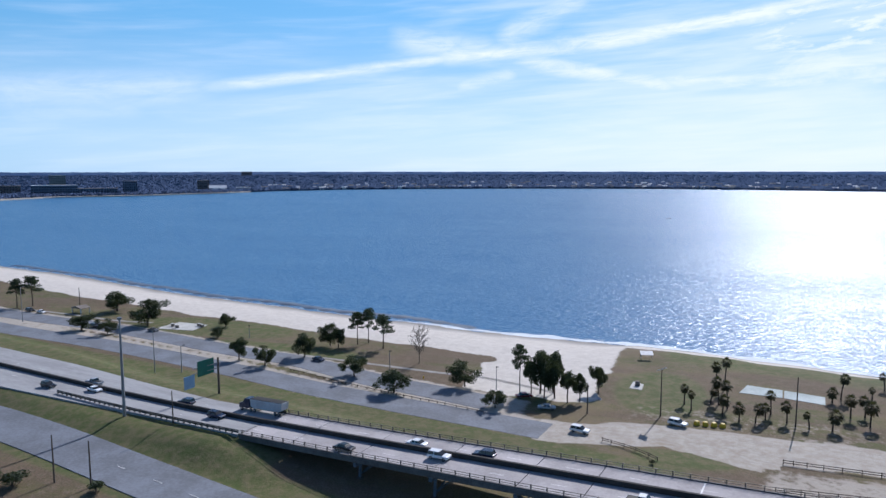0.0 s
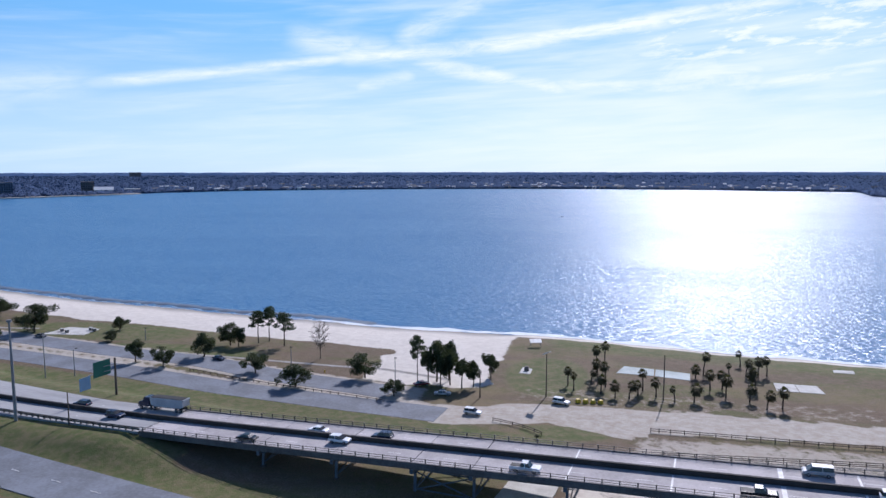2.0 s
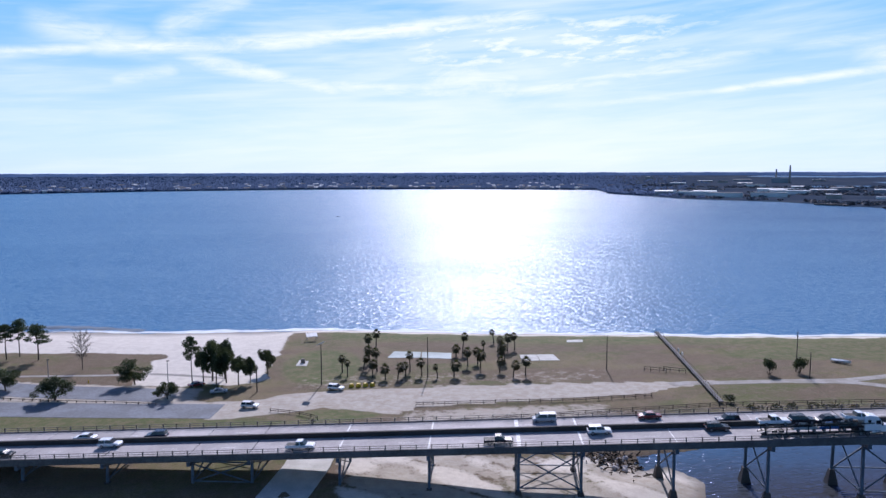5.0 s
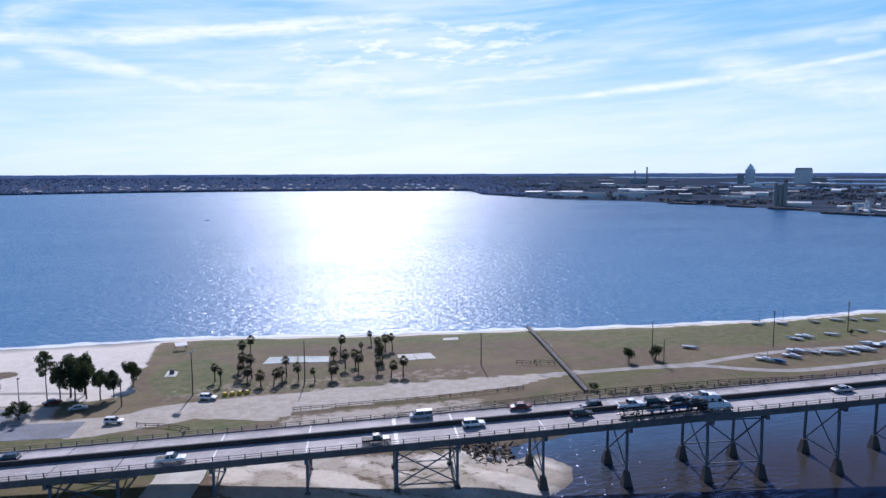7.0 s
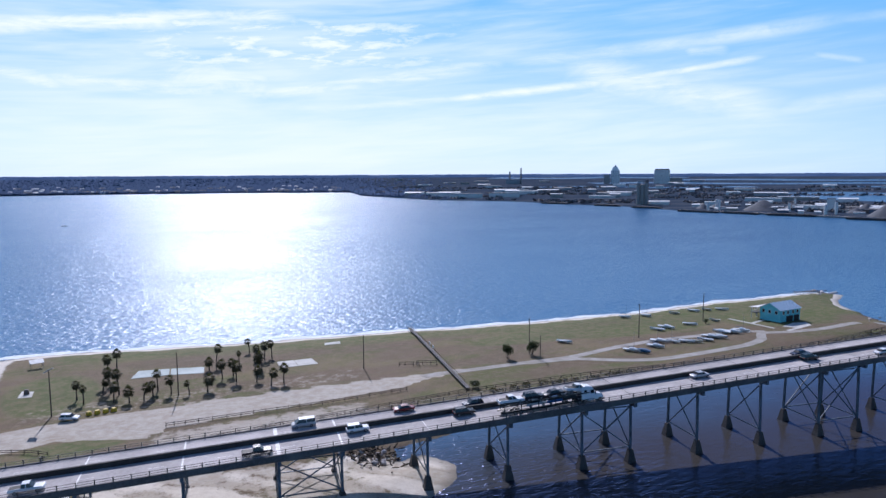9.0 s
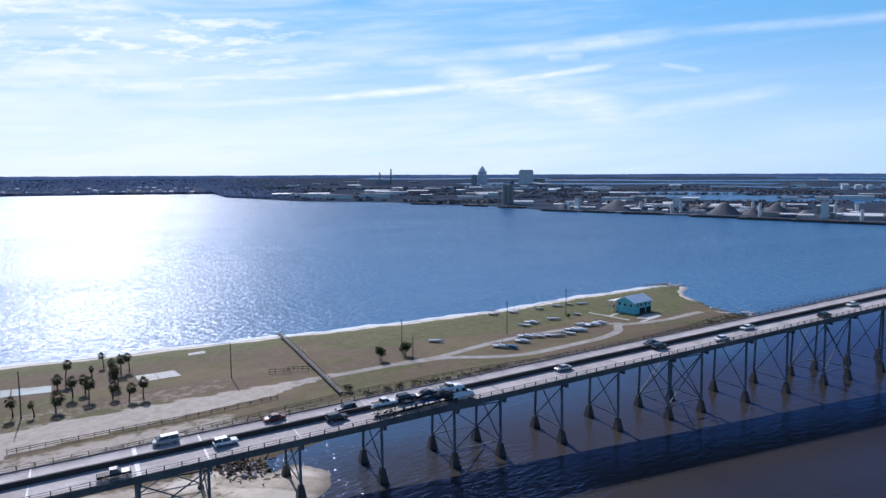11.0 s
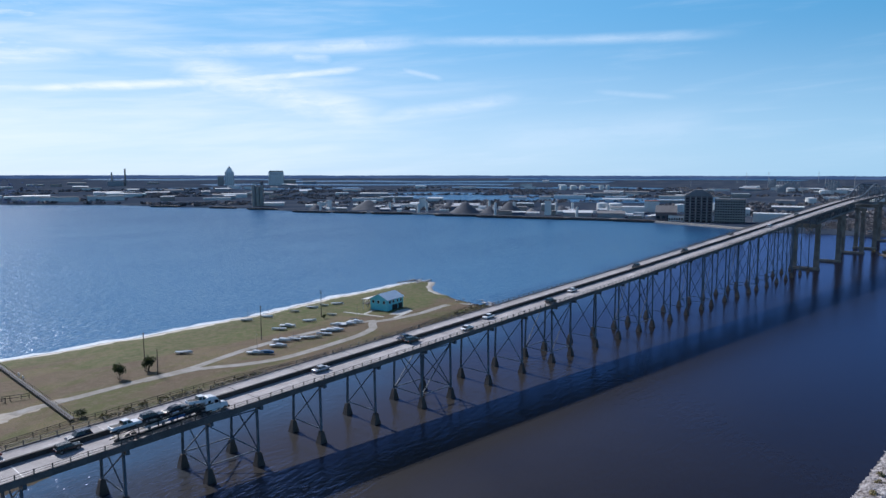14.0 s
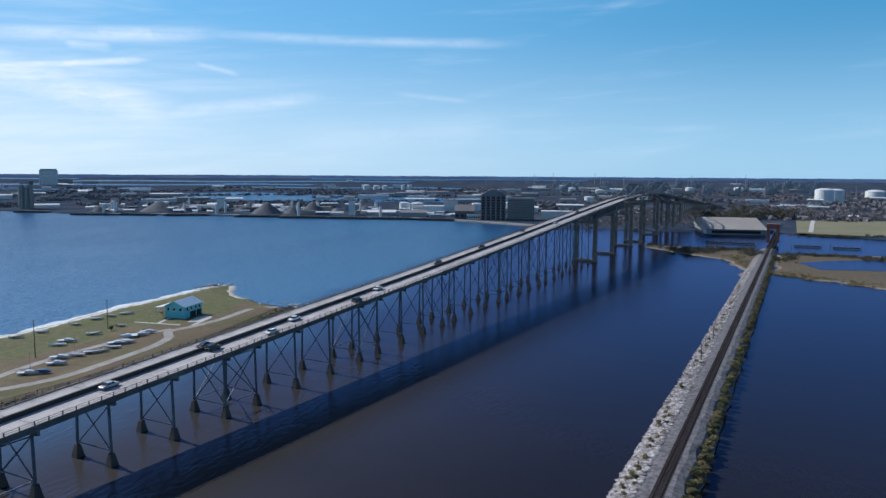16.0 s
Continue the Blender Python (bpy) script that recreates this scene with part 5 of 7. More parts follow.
def on_deck(u, v, west, dz=0.0):
    """Pose of a vehicle on the carriageway, heading along it."""
    slope = math.atan2(deck_z(u + 2) - deck_z(u - 2), 4)
    return BRIDGE @ Matrix.Translation((u, v, deck_z(u) + 0.01 + dz)) @ Matrix.Rotation(-slope, 4, "Y") @ Matrix.Rotation(0 if west else math.pi, 4, "Z")


LANE = (0.0, 3.9, 8.1, 11.6)
for kind, paint, u, lane in (
        ("pickup", "white", -109.6, 0), ("pickup", "black", -70, 0), ("suv", "white", -49.7, 1), ("suv", "navy", -23, 2), ("suv", "black", -26.5, 1), ("suv", "navy", -143, 2),
        ("sedan", "black", -171.8, 0), ("suv", "white", -151, 1), ("suv", "black", -276, 0), ("sedan", "white", -261, 1), ("pickup", "silver", -267, 2), ("suv", "navy", -229, 2), ("suv", "navy", -213.6, 1),
        ("sedan", "white", -158.8, 2), ("van", "silver", -60, 3), ("sedan", "red", -38, 3), ("sedan", "white", 100.9, 1), ("suv", "black", 66, 1), ("sedan", "navy", 67, 2), ("sedan", "white", 85.6, 0), ("sedan", "silver", 33.4, 1), ("suv", "black", 130.8, 0),
        ("sedan", "white", 151, 1), ("suv", "black", 209.6, 2), ("suv", "black", 260, 2), ("sedan", "grey", 330, 3), ("suv", "white", 372, 1), ("suv", "grey", 440, 2)):
    vehicle(kind, paint, on_deck(u, LANE[lane], lane < 2), f"{paint} {'pickup truck' if kind == 'pickup' else 'minivan' if kind == 'van' else kind} travelling along the highway lanes")
for kind, paint, x, y, turn, what in (("suv", "white", -9.4, 198.3, -20, "parked beside yellow barrels at the lawn's edge"), ("suv", "white", -31.9, 185.2, -12, "on the frontage road"), ("sedan", "red", -51, 206.5, 30, "parked in deep tree shade"),
                                      ("sedan", "silver", -43, 199, 10, "parked in deep tree shade"), ("sedan", "navy", -125.6, 220.5, -18, "parked under an oak by the beach"), ("suv", "black", -237.5, 233.5, -10, "parked under an oak by the beach"),
                                      ("sedan", "white", -284, 247.5, -10, "parked beside the picnic shelter"), ("suv", "black", -292, 248.5, -10, "parked beside the picnic shelter"), ("sedan", "grey", -210, 236, -10, "parked in the beach parking lane")):
    vehicle(kind, paint, pose(x, y, land_z(x, y) + 0.07, 0, 0, turn), f"{paint} {kind} {what}")


def hauler(u):
    """A car carrier: tractor with sleeper cab, low trailer with an upper deck."""
    base = on_deck(u, LANE[0] + 0.1, True)
    tractor = thing("truck_tractor", "white sleeper-cab truck tractor pulling a car carrier", "truck", at=base @ Matrix.Translation((9.0, 0, 0)))
    bm = bmesh.new()
    extruded(bm, [(-2.2, 1.0), (-2.2, 3.7), (-1.2, 3.95), (0.3, 3.7), (1.0, 2.75), (1.1, 1.0)], 1.2, 0.9, 3.2)
    bmesh.ops.bevel(bm, geom=bm.edges[:], offset=0.08, segments=1, affect="EDGES")
    part("cab", bm, PAINT["white"], tractor)
    bm = bmesh.new()
    extruded(bm, [(1.0, 0.7), (1.0, 2.1), (2.2, 1.95), (3.0, 1.6), (3.15, 0.7)], 1.0, 0.85, 1.5)
    bmesh.ops.bevel(bm, geom=bm.edges[:], offset=0.08, segments=1, affect="EDGES")
    part("hood", bm, PAINT["white"], tractor)
    bm = bmesh.new()
    extruded(bm, [(0.42, 3.5), (0.5, 3.52), (1.06, 2.55), (1.0, 2.3)], 1.06)
    part("windscreen", bm, DARKGLASS, tractor)
    for s in (-1, 1):
        bm = bmesh.new()
        box(bm, (0.35, s * 1.2, 2.65), (0.9, 0.04, 0.75))
        part("side_window", bm, DARKGLASS, tractor)
        bm = bmesh.new()
        box(bm, (-1.3, s * 1.2, 2.9), (0.6, 0.04, 0.5))
        part("sleeper_window", bm, DARKGLASS, tractor)
        bm = bmesh.new()
        tube(bm, [(-0.9, s * 1.0, 0.75), (0.7, s * 1.0, 0.75)], [0.33, 0.33], 12)
        part("fuel_tank", bm, CHROME, tractor)
        bm = bmesh.new()
        box(bm, (1.0, s * 1.4, 2.4), (0.15, 0.25, 0.6))
        part("mirror", bm, CHASSIS, tractor)
        bm = bmesh.new()
        box(bm, (3.05, s * 0.8, 1.15), (0.16, 0.35, 0.25))
        part("headlight", bm, LAMPGLASS, tractor)
        for x in (2.3, -1.6, -2.8):
            add_wheel(tractor, x, s * 1.05, 0.5)
    bm = bmesh.new()
    box(bm, (-0.3, 0, 0.85), (6.4, 1.6, 0.35))
    box(bm, (3.2, 0, 0.65), (0.25, 2.3, 0.4))
    part("chassis", bm, CHASSIS, tractor)
    bm = bmesh.new()
    box(bm, (3.12, 0, 1.25), (0.08, 1.0, 0.7))
    part("grille", bm, CHROME, tractor)
    trailer = thing("car_carrier_trailer", "dark two-deck car carrier trailer with loading ramps", "trailer", at=base)
    bm = bmesh.new()
    for s in (-1, 1):
        beam(bm, (-12.3, s * 1.15, 0.75), (6.0, s * 1.15, 0.9), 0.18, 0.3)
        beam(bm, (-12.0, s * 1.2, 2.15), (8.6, s * 1.2, 2.5), 0.14, 0.2)
    part("frame", bm, CHASSIS, trailer)
    for s in (-1, 1):
        for x in (-11.6, -7.6, -3.6, 0.4, 4.4):
            bm = bmesh.new()
            beam(bm, (x, s * 1.2, 0.8), (x, s * 1.2, 2.3), 0.16, up=(1, 0, 0))
            part("stanchion", bm, CHASSIS, trailer)
        for z, z2, n in ((0.86, 0.98, "lower_ramp"), (2.28, 2.6, "upper_ramp")):
            bm = bmesh.new()
            beam(bm, (-12.3, s * 0.75, z), (6.0 if z < 2 else 8.6, s * 0.75, z2), 0.5, 0.06)
            part(n, bm, RAILMETAL, trailer)
        for x in (-9.0, -7.7):
            add_wheel(trailer, x, s * 1.0, 0.5)
    for s in (-0.75, 0.75):
        bm = bmesh.new()
        beam(bm, (-12.3, s, 0.95), (-8.6, s, 1.75), 0.5, 0.07)
        part("tail_ramp", bm, RAILMETAL, trailer)
    for kind, paint, x, z, tilt in (("pickup", "white", -9.6, 2.36, 0), ("suv", "black", -4.3, 2.46, 0), ("sedan", "black", 0.6, 2.55, -3), ("pickup", "white", 6.1, 2.62, 7), ("sedan", "silver", -3.9, 1.0, 0), ("sedan", "blue", 0.9, 1.0, 0), ("suv", "black", 4.6, 1.0, 0)):
        vehicle(kind, paint, base @ Matrix.Translation((x, 0, z)) @ Matrix.Rotation(radians(tilt), 4, "Y"), f"{paint} {'pickup truck' if kind == 'pickup' else kind} loaded on the car carrier")


hauler(-7.5)


def dump_truck(u, v):
    base = on_deck(u, v, False)
    ob = thing("dump_truck", "dark tractor with a long grey tipping trailer", "truck", at=base)
    bm = bmesh.new()
    extruded(bm, [(4.2, 0.9), (4.2, 3.2), (5.6, 3.2), (6.1, 2.2), (7.4, 1.9), (7.6, 0.8)], 1.15, 0.9, 2.9)
    part("cab", bm, PAINT["navy"], ob)
    bm = bmesh.new()
    extruded(bm, [(5.65, 3.1), (5.72, 3.1), (6.16, 2.3), (6.1, 2.2)], 1.0)
    part("windscreen", bm, DARKGLASS, ob)
    bm = bmesh.new()
    extruded(bm, [(-6.6, 1.5), (-6.9, 3.3), (3.6, 3.3), (3.4, 1.5), (2.4, 1.1), (-5.6, 1.1)], 1.25)
    part("tipper_body", bm, material("dusty grey steel", (0.58, 0.59, 0.61), 0.5, (0.42, 0.42, 0.44), 1.0, metal=0.3), ob)
    # black sheet stands in for the shaded inside of the open body
    bm = bmesh.new()
    box(bm, (-1.6, 0, 3.33), (10.0, 2.3, 0.1))
    part("tarpaulin", bm, CHASSIS, ob)
    bm = bmesh.new()
    box(bm, (0.3, 0, 0.85), (13.5, 0.9, 0.3))
    part("chassis", bm, CHASSIS, ob)
    for x in (6.7, 3.6, 2.4, -4.4, -5.6):
        for s in (-1, 1):
            add_wheel(ob, x, s * 1.05, 0.5)


dump_truck(-205.5, 12.0)


# ---- poles, lamps, signs ----
GALV = material("galvanised pole", (0.30, 0.31, 0.32), 0.5, (0.22, 0.22, 0.22), 1.0, metal=0.5)


def lamp_pole(x, y, h, label, arm=0.0, turn=0.0, mat=None, head=True, z=None):
    ob = thing("street_lamp", label, "street lamp", at=pose(x, y, land_z(x, y) if z is None else z, 0, 0, turn))
    bm = bmesh.new()
    tube(bm, [(0, 0, -0.4), (0, 0, h * 0.5), (0, 0, h)], [0.16, 0.13, 0.09], 8)
    part("pole", bm, mat or GALV, ob)
    if arm:
        bm = bmesh.new()
        tube(bm, [(0, 0, h - 0.2), (arm * 0.5, 0, h + 0.15), (arm, 0, h + 0.1)], [0.07, 0.06, 0.05], 6)
        part("arm", bm, mat or GALV, ob)
    if head:
        bm = bmesh.new()
        box(bm, (arm + 0.2, 0, h + 0.1), (0.8, 0.4, 0.18))
        part("lamp_head", bm, CHASSIS, ob)
    return ob


def utility_pole(x, y, h, label, arms=1, z=None, turn=0.0):
    ob = thing("utility_pole", label, "utility pole", at=pose(x, y, land_z(x, y) if z is None else z, 0, 0, turn))
    bm = bmesh.new()
    tube(bm, [(0, 0, -0.5), (0.03, 0, h * 0.5), (0, 0, h)], [0.19, 0.16, 0.12], 8)
    part("pole", bm, WOOD, ob)
    for k in range(arms):
        bm = bmesh.new()
        box(bm, (0, 0.15, h - 0.5 - 0.9 * k), (1.6, 0.12, 0.14))
        part("crossarm", bm, WOOD, ob)
    return ob


mast = thing("high_mast_lamp", "very tall grey high-mast light beside the highway", "street lamp", at=pose(-139.3, 149.2, 4.4))
bm = bmesh.new()
tube(bm, [(0, 0, -0.6), (0, 0, 12), (0, 0, 25.5)], [0.42, 0.34, 0.2], 10)
part("pole", bm, GALV, mast)
bm = bmesh.new()
tube(bm, [(0, 0, 25.0), (0, 0, 25.5)], [0.6, 0.6], 10)
part("head_ring", bm, GALV, mast)
bm = bmesh.new()
box(bm, (0, 0, -0.25), (2.6, 1.6, 0.7))
part("footing", bm, PALESLAB, mast)
for x, y, h, arm, turn in ((-275.4, 231.2, 15.0, 2.0, 90), (-167.3, 190.1, 14.0, 2.2, 90), (-159.7, 193.6, 8.6, 1.0, 90), (-60.4, 210.8, 6.8, 0, 0), (-98.3, 218.8, 6.2, 0, 0), (-167.1, 239.9, 4.7, 0, 0)):
    lamp_pole(x, y, h, "slim grey lamp post near the frontage road", arm, turn)
for x, y, h in ((-270, 255.9, 11.2), (18.4, 207.4, 12.9), (-32.2, 199.2, 8.0), (76.4, 209.6, 11.4)):
    utility_pole(x, y, h, "plain dark timber pole standing in the grass", 0)
for x, y, h in ((135.5, 200.6, 13.1), (187, 202, 13.6), (232, 212.5, 12.5)):
    utility_pole(x, y, h, "tall timber utility pole with crossarms on the spit", 2, turn=80)
utility_pole(135.0, 192.9, 8.4, "short bare timber pole beside the track", 0)
for x, y, h in ((-127.9, 118.8, 10.1), (-119.2, 119.8, 9.7)):
    utility_pole(x, y, h, "weathered timber pole by the service road", 0)
# floodlight pole with a slanted white panel
flood = utility_pole(-13.9, 203.9, 12.6, "tall dark pole with a slanted white panel on top", 0)
flood["label"] = "tall dark pole with a slanted white panel on top"
bm = bmesh.new()
box(bm, (0, 0, 0), (2.3, 2.2, 0.14), Matrix.Translation((0, 0, 12.7)) @ Matrix.Rotation(radians(-24), 4, "Y") @ Matrix.Rotation(radians(-16), 4, "X"))
part("panel", bm, WHITEPAINT, flood)
for x, y in ((-21.4, 261),):
    ob = thing("shade_canopy", "slanted white fabric canopy near the water", "canopy", at=pose(x, y, land_z(x, y), 0, 0, 12))
    bm = bmesh.new()
    box(bm, (0, 0, 2.2), (4.2, 3.0, 0.12), Matrix.Rotation(radians(14), 4, "X"))
    part("canopy_sheet", bm, WHITEPAINT, ob)
    for a in (-1.8, 1.8):
        for b in (-1.2, 1.2):
            bm = bmesh.new()
            tube(bm, [(a, b, -0.3), (a, b, 2.15 + b * 0.24)], [0.06, 0.06], 6)
            part("leg", bm, GALV, ob)
ob = thing("monument", "dark stone block on a white square pad", "monument", at=pose(-21.7, 228.8, 1.66))
bm = bmesh.new()
box(bm, (0, 0, 0.7), (1.5, 1.2, 1.4), taper=0.8)
bmesh.ops.bevel(bm, geom=bm.edges[:], offset=0.1, segments=1, affect="EDGES")
part("block", bm, PIERCON, ob)
# yellow water-filled barrels
YELLOW = material("yellow plastic", (0.62, 0.42, 0.02), 0.5, (0.5, 0.33, 0.02), 2.0)
for k in range(4):
    bm = bmesh.new()
    tube(bm, [(0, 0, 0), (0, 0, 0.3), (0, 0, 0.95), (0, 0, 1.05)], [0.75, 0.8, 0.62, 0.5], 10)
    solid("barrel", bm, YELLOW, "yellow plastic crash barrel on the dirt edge", "barrel", "yellow barrels in a row", at=pose(-4.9 + 2.05 * k, 200.6 + 0.1 * k, land_z(-3, 200.6)))
bm = bmesh.new()
tube(bm, [(0, 0, 0), (0, 0, 0.25), (0, 0, 0.8), (0, 0, 0.95)], [0.22, 0.2, 0.2, 0.1], 8)
solid("fire_hydrant", bm, YELLOW, "yellow hydrant on the park grass", "hydrant", at=pose(-84.5, 213.5, 1.6))

SIGNGREEN = material("green sign sheeting", (0.01, 0.13, 0.09), 0.5, (0.012, 0.11, 0.08), 1.0)
SIGNBLUE = material("pale blue sign sheeting", (0.22, 0.34, 0.45), 0.5, (0.18, 0.29, 0.40), 1.0)
sign = thing("highway_sign", "green overhead exit sign on a dark cantilever post", "road sign", at=BRIDGE @ Matrix.Translation((-229.5, 19.6, deck_z(-230) - 0.4)))
bm = bmesh.new()
tube(bm, [(0, 0, -0.5), (0, 0, 10.2)], [0.35, 0.26], 10)
part("post", bm, WOOD, sign)
bm = bmesh.new()
for z in (7.2, 8.6):
    beam(bm, (0, 0, z), (-1.0, -8.0, z), 0.2)
part("arm", bm, GALV, sign)
bm = bmesh.new()
box(bm, (-0.4, -4.0, 8.3), (0.12, 5.6, 4.2))
panel = part("panel", bm, SIGNGREEN, sign)
for dz, ln in ((1.1, 2.2), (0.1, 4.0), (-0.9, 3.2)):
    bm = bmesh.new()
    box(bm, (0, 0, 0), (0.02, ln, 0.35))
    q = part("text_bar", bm, WHITEPAINT, panel)
    q.matrix_basis = Matrix.Translation((-0.48, -4.0, 8.3 + dz))
bm = bmesh.new()
box(bm, (-0.4, -9.6, 5.6), (0.12, 3.4, 3.4))
part("lower_panel", bm, SIGNBLUE, sign)
post2 = utility_pole(*bxy(-221, -2.9), 9.0, "thick dark timber post beside the guard rail", 0, z=4.2)

# ---- the teal boat house ----
TEAL = material("teal clapboard", (0.20, 0.62, 0.66), 0.6, (0.16, 0.54, 0.58), 0.8, stretch=(1, 1, 6))
ROOFMETAL = material("pale blue metal roof", (0.58, 0.70, 0.80), 0.4, (0.50, 0.62, 0.72), 0.8, stretch=(6, 1, 1))
house = thing("boat_house", "teal two-storey boat house with a pale metal gable roof", "house", at=pose(265.6, 201.0, land_z(266, 201), 0, 0, 3))
LX, LY, EAVE, RIDGE = 13.4, 9.8, 5.4, 7.7
bm = bmesh.new()
extruded(bm, [(-LY / 2, -0.3), (-LY / 2, EAVE), (0, RIDGE), (LY / 2, EAVE), (LY / 2, -0.3)], LX / 2)
bmesh.ops.rotate(bm, verts=bm.verts, matrix=Matrix.Rotation(math.pi / 2, 3, "Z"))
part("wall", bm, TEAL, house)
for s in (-1, 1):
    bm = bmesh.new()
    a, b = Vector((0, 0, RIDGE + 0.16)), Vector((0, s * (LY / 2 + 0.6), EAVE - 0.12))
    d = (b - a).normalized()
    nrm = Vector((0, -d.z * s, d.y * s))
    q = [a, b, b - nrm * 0.14, a - nrm * 0.14]
    f = [bm.verts.new((x, p.y, p.z)) for x in (-LX / 2 - 0.6, LX / 2 + 0.6) for p in q]
    for g in ((0, 1, 2, 3), (7, 6, 5, 4), (0, 4, 5, 1), (1, 5, 6, 2), (2, 6, 7, 3), (3, 7, 4, 0)):
        bm.faces.new([f[i] for i in g])
    bmesh.ops.recalc_face_normals(bm, faces=bm.faces)
    slope = part("roof", bm, ROOFMETAL, house)
    for k in range(17):
        x = -LX / 2 + LX * k / 16
        bm = bmesh.new()
        beam(bm, (x, a.y, a.z + 0.03), (x, b.y, b.z + 0.03), 0.06, 0.07)
        part("seam", bm, ROOFMETAL, slope)


def window(parent, c, w, h, axis):
    s = (0.1, w, h) if axis == "x" else (w, 0.1, h)
    o = part("window", bmesh.new(), WHITEPAINT, parent)
    bm = bmesh.new()
    box(bm, c, tuple(v + (0.24 if v > 0.2 else 0) for v in s))
    bm.to_mesh(o.data)
    bm = bmesh.new()
    box(bm, c, tuple(v + (0.06 if v < 0.2 else 0) for v in s))
    part("pane", bm, DARKGLASS, o)


for y in (-3.0, 0.2, 3.2):
    window(house, (-LX / 2 - 0.02, y, 4.0), 1.1, 1.3, "x")
for x in (-4.6, -1.6, 1.8, 4.8):
    window(house, (x, -LY / 2 - 0.02, 4.0), 1.1, 1.3, "y")
# black sheets on the wall stand in for shade inside open bays
for x, w in ((-0.4, 4.4), (4.3, 3.6)):
    bm = bmesh.new()
    box(bm, (x, -LY / 2 - 0.03, 1.25), (w, 0.08, 2.5))
    part("garage_door", bm, CHASSIS, house, "black sheet for the shade inside an open boat bay")
# porch along the lake side, its low roof white to imitate reflected sky
bm = bmesh.new()
box(bm, (-1.2, LY / 2 + 1.8, 2.8), (LX + 2.0, 3.5, 0.2))
part("balcony", bm, PLANK, house)
bm = bmesh.new()
box(bm, (0, 0, 0), (LX + 2.4, 4.0, 0.16), Matrix.Translation((-1.2, LY / 2 + 1.9, 5.15)) @ Matrix.Rotation(radians(-6), 4, "X"))
part("porch_roof", bm, WHITEPAINT, house, "low porch roof, white for reflected sky")
for x in (-7.8, -4.4, -1.0, 2.4, 5.6):
    bm = bmesh.new()
    box(bm, (x, LY / 2 + 3.4, 2.4), (0.18, 0.18, 5.3))
    part("porch_post", bm, WHITEPAINT, house)
for z in (3.4, 3.9):
    bm = bmesh.new()
    beam(bm, (-7.8, LY / 2 + 3.4, z), (5.6, LY / 2 + 3.4, z), 0.08)
    part("balustrade", bm, WHITEPAINT, house)
# a carport stair on the gable side
bm = bmesh.new()
for k in range(8):
    box(bm, (-LX / 2 - 0.9, LY / 2 + 1.4 - 0.34 * k, 2.6 - 0.34 * k), (1.1, 0.32, 0.08))
part("steps", bm, PLANK, house)
for a, b in (((246.5, 211.6), (248.0, 189.4)), ((247.9, 200.5), (258.2, 203.0)), ((249.0, 184.0), (266.5, 187.0))):
    road("pavement", [a, ((a[0] + b[0]) / 2, (a[1] + b[1]) / 2), b], 0.75, PALESLAB, "narrow pale concrete path across the lawn by the house", 0.07, 0.2)

# ---- boats on the grass ----
HULLS = {k: material(k + " gelcoat hull", c, 0.3, tuple(v * 0.85 for v in c), 1.0) for k, c in (("white", (0.74, 0.75, 0.76)), ("blue", (0.04, 0.16, 0.36)), ("cream", (0.62, 0.58, 0.48)), ("grey", (0.3, 0.33, 0.36)))}
COVER = material("boat cover canvas", (0.08, 0.16, 0.28), 0.8, (0.06, 0.12, 0.21), 1.5)


